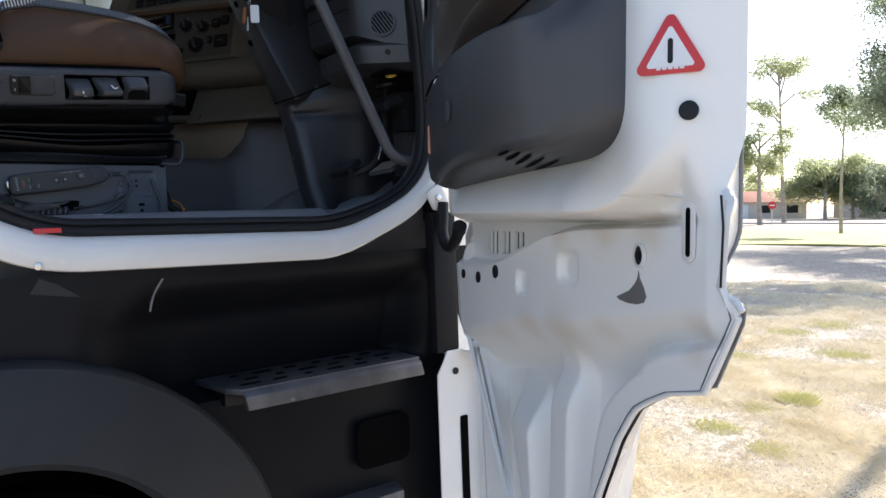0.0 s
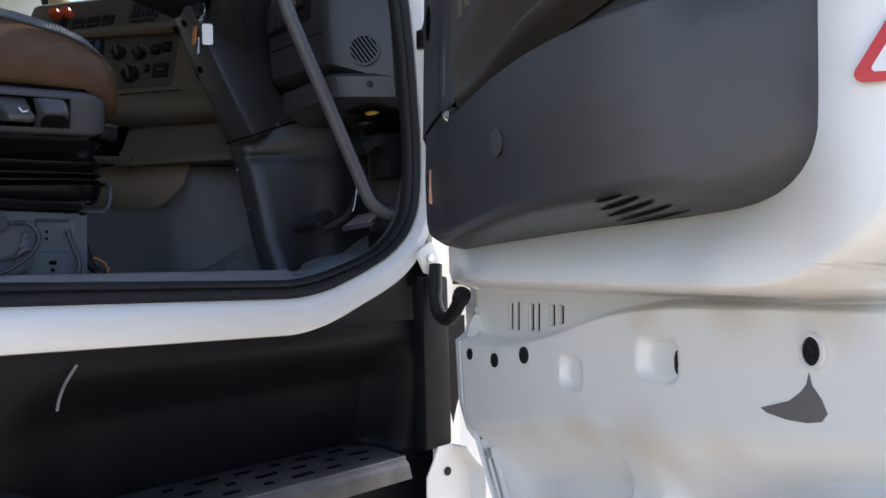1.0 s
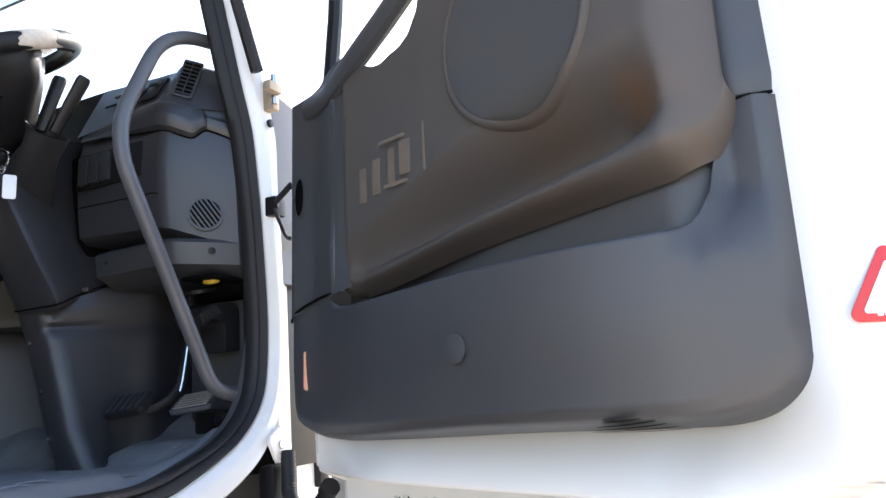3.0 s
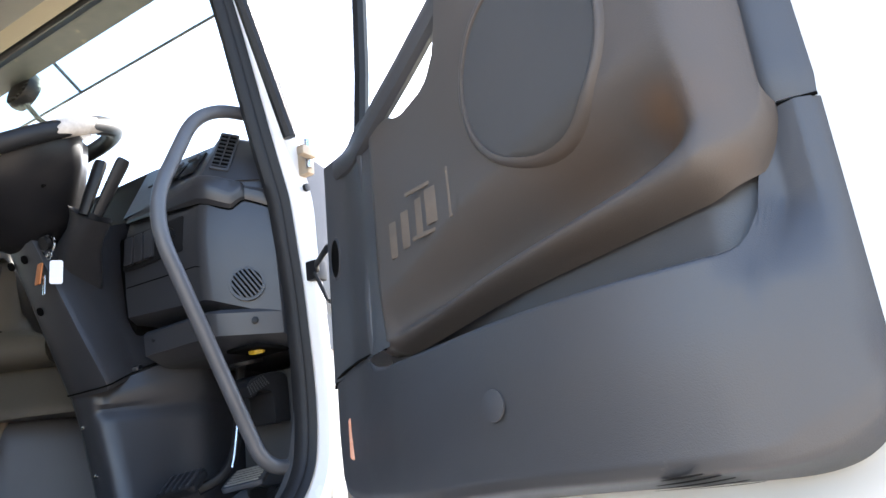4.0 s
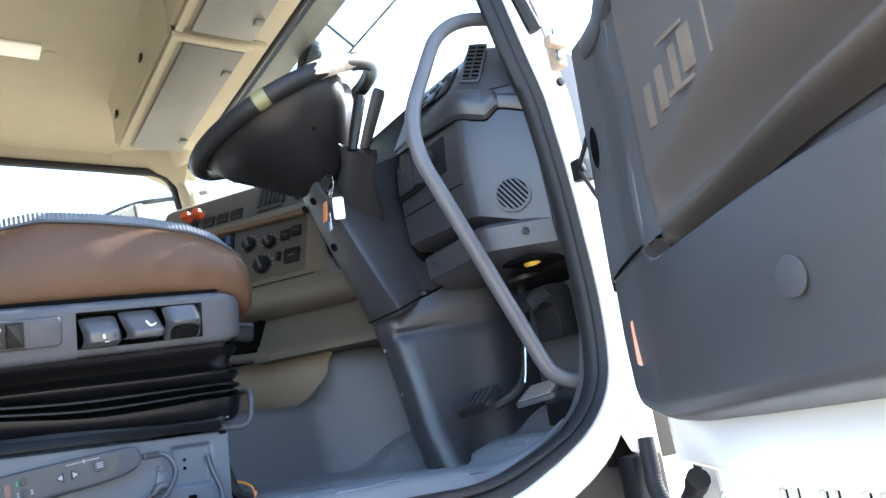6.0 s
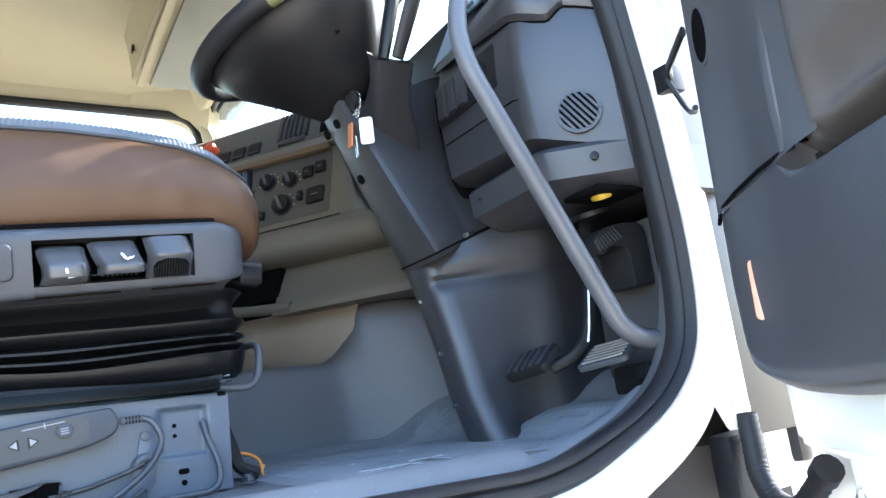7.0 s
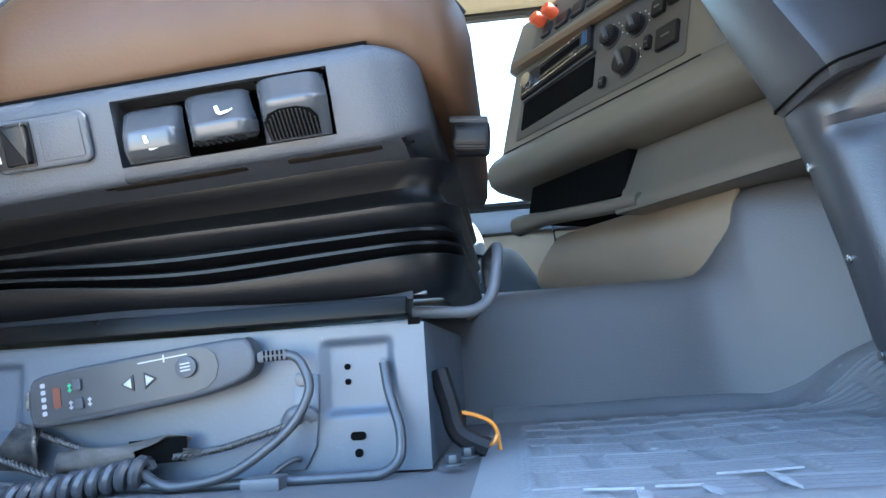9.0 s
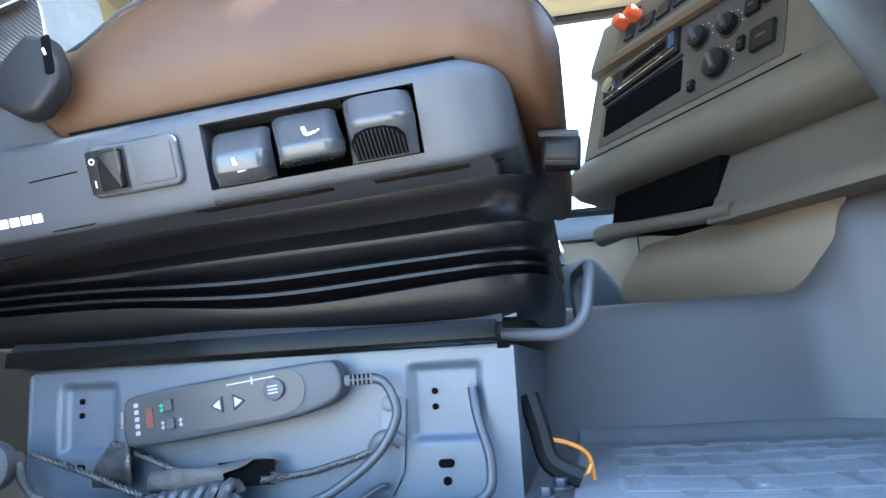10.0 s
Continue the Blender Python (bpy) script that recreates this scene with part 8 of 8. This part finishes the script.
def rope(points, r=0.0026):
    """Three strands laid round one another."""
    line = smooth_line(points, 14)
    bm = bmesh.new()
    for strand in range(3):
        tube([Vector(p) + Vector((0.3 * r * math.cos(0.9 * i + 2.094 * strand), r * 0.55 * math.cos(0.9 * i + 2.094 * strand), r * 0.55 * math.sin(0.9 * i + 2.094 * strand))) for i, p in enumerate(line)], r * 0.55, 6, bm=bm)
    return part("wire_rope", bm, ROPE, tie, "twisted steel wire rope", smooth=60)


rope([(-0.8665, 0.273, 1.578), (-0.84, 0.273, 1.5695), (-0.8114, 0.272, 1.56), (-0.79, 0.27, 1.5525), (-0.766, 0.268, 1.5445)])
rope([(-0.802, 0.282, 1.582), (-0.788, 0.281, 1.577), (-0.7752, 0.28, 1.5717), (-0.76, 0.279, 1.566), (-0.745, 0.277, 1.561)])
rope([(-0.588, 0.282, 1.573), (-0.606, 0.281, 1.566), (-0.6247, 0.28, 1.561), (-0.64, 0.279, 1.557), (-0.655, 0.278, 1.5547), (-0.678, 0.276, 1.5525)])
for dz in (-0.003, 0.002, 0.004):
    part("frayed_wire", tube([(-0.655, 0.277, 1.5547), (-0.662, 0.275, 1.5545 + dz * 0.6), (-0.67, 0.273, 1.554 + dz)], 0.0007, 5), ROPE, tie)


def torn_sleeve(s_, t):
    a = 2 * math.pi * t
    end = -0.667 - 0.04 * (0.5 + 0.5 * math.cos(a + 0.5)) - 0.003 * math.sin(5 * a)
    x = -0.765 + (end + 0.765) * s_
    k = (x + 0.765) / 0.1
    zc = 1.5525 + 0.007 * k
    return (x, 0.274 - (0.004 + 0.003 * k) * math.cos(a) - 0.0006 * math.sin(40 * x), zc + (0.0075 + 0.002 * k) * math.sin(a) - 0.0012 * math.sin(90 * x + 2 * a))


part("torn_sleeve", sheet(torn_sleeve, 24, 28, 0.0008), TAPE, tie, "torn grey-brown taped sleeve, its mouth open", smooth=60)
# Added black sheet paints the dark inside the sleeve's mouth.
part("sleeve_shade", sheet(lambda s_, t: (-0.712 + 0.043 * s_, 0.2765, 1.548 + 0.0175 * t + 0.0015 * s_), 4, 4, 0.001), BLACKHOLE, tie)
part("strap_loop", sheet(lambda s_, t: (-0.818 + 0.032 * s_ + (0.016 - 0.014 * s_) * t ** 1.5 + 0.005 * math.sin(math.pi * t) * s_, 0.281 - 0.012 * math.sin(math.pi * t) * (0.4 + 0.6 * s_), 1.55 + 0.033 * t - 0.002 * s_), 10, 14, 0.0025), STRAP, tie, "folded dark webbing loop", smooth=60)
part("strap_edge", tube(smooth_line([(-0.786, 0.279, 1.548), (-0.7805, 0.272, 1.558), (-0.78, 0.268, 1.567), (-0.784, 0.274, 1.577), (-0.789, 0.28, 1.582)], 5), 0.0016, 6), TAPE, tie)
part("anchor", disc(basis((-0.884, 0.262, 1.571), (1, 0, 0), (0, 0, 1)), 0.0185, 0.012, 28, 0.003), RODSTEEL, tie, "round dark steel cable clamp")
part("anchor_pin", tube([(-0.9, 0.262, 1.575), (-0.868, 0.262, 1.572)], 0.009, 14), TAPE, tie)
part("anchor_strap", tube(smooth_line([(-0.866, 0.262, 1.572), (-0.861, 0.26, 1.56), (-0.853, 0.26, 1.55), (-0.845, 0.262, 1.544)], 5), 0.0034, 8), STRAP, tie)
bracket = thing("cable_bracket", "bent blue-grey steel cable bracket bolted to the seat riser", "bracket", (-0.585, 0.289, 1.57))
part("bracket_plate", plate(basis((0, Y0 - 0.0004, 0), (1, 0, 0), (0, 0, 1)), [(-0.6105, 1.5375), (-0.586, 1.5365), (-0.5765, 1.553), (-0.574, 1.5815), (-0.573, 1.604), (-0.5905, 1.606), (-0.5935, 1.583), (-0.5985, 1.572), (-0.6, 1.5556)], 0.0035, 0.0012), BLUEGREY, bracket)
part("bracket_fold", tube(smooth_line([(-0.5975, 0.284, 1.57), (-0.592, 0.282, 1.5775), (-0.583, 0.282, 1.5785), (-0.576, 0.284, 1.5735)], 6), 0.005, 10, squash=0.8), RAILGREY, bracket, "crumpled tape over the fold")
part("bracket_hook", tube(smooth_line([(-0.605, 0.27, 1.537), (-0.599, 0.276, 1.5415), (-0.591, 0.28, 1.5455), (-0.588, 0.284, 1.5445)], 5), 0.0022, 8), RODSTEEL, bracket)
lev = thing("floor_lever", "bent dark steel rod lever clipped to the riser", "lever", (-0.52, 0.28, 1.54))
part("rod", tube(rounded([(-0.5245, 0.289, 1.609), (-0.5215, 0.283, 1.59), (-0.512, 0.274, 1.562), (-0.5128, 0.27, 1.542), (-0.525, 0.266, 1.5335), (-0.64, 0.262, 1.5335), (-0.76, 0.266, 1.538), (-0.86, 0.27, 1.5435)], 0.014, 6), 0.0037, 10), RODSTEEL, lev, smooth=50)
part("rod_eye", disc(fr(-0.5245, 1.6085, Y0 - 0.001), 0.0042, 0.002, 14), RODSTEEL, lev)
part("clip", box(-0.6185, -0.591, 0.245, 0.266, 1.529, 1.5385, 0.002), RAILGREY, lev)
for x, y in ((-0.47, 0.318), (-0.478, 0.282)):
    bt = thing("floor_bolt", "hexagonal floor bolt with washer", "bolt", (x, y, 1.535), group="floor bolts")
    part("washer", disc(basis((x, y, 1.5345), (1, 0, 0), (0, 1, 0)), 0.009, 0.002, 20), RODSTEEL, bt)
    part("bolt_head", disc(basis((x, y, 1.5365), (1, 0, 0), (0, 1, 0)), 0.0055, 0.006, 6, 0.0008), RODSTEEL, bt)
wires = thing("wire_bundle", "black sleeve and orange wires behind the seat riser", "wires", (-0.47, 0.34, 1.53))
part("sleeve", tube(smooth_line([(-0.49, 0.335, 1.6), (-0.483, 0.33, 1.575), (-0.476, 0.326, 1.552), (-0.455, 0.326, 1.54)], 6), 0.008, 8), DARK, wires)
part("orange_wire", tube(smooth_line([(-0.478, 0.33, 1.568), (-0.462, 0.333, 1.564), (-0.449, 0.336, 1.555), (-0.446, 0.336, 1.537)], 6), 0.0017, 6), WIREORANGE, wires)
part("orange_wire", tube(smooth_line([(-0.48, 0.328, 1.563), (-0.466, 0.328, 1.545), (-0.452, 0.326, 1.543), (-0.447, 0.326, 1.55)], 6), 0.0018, 6), WIREORANGE, wires)
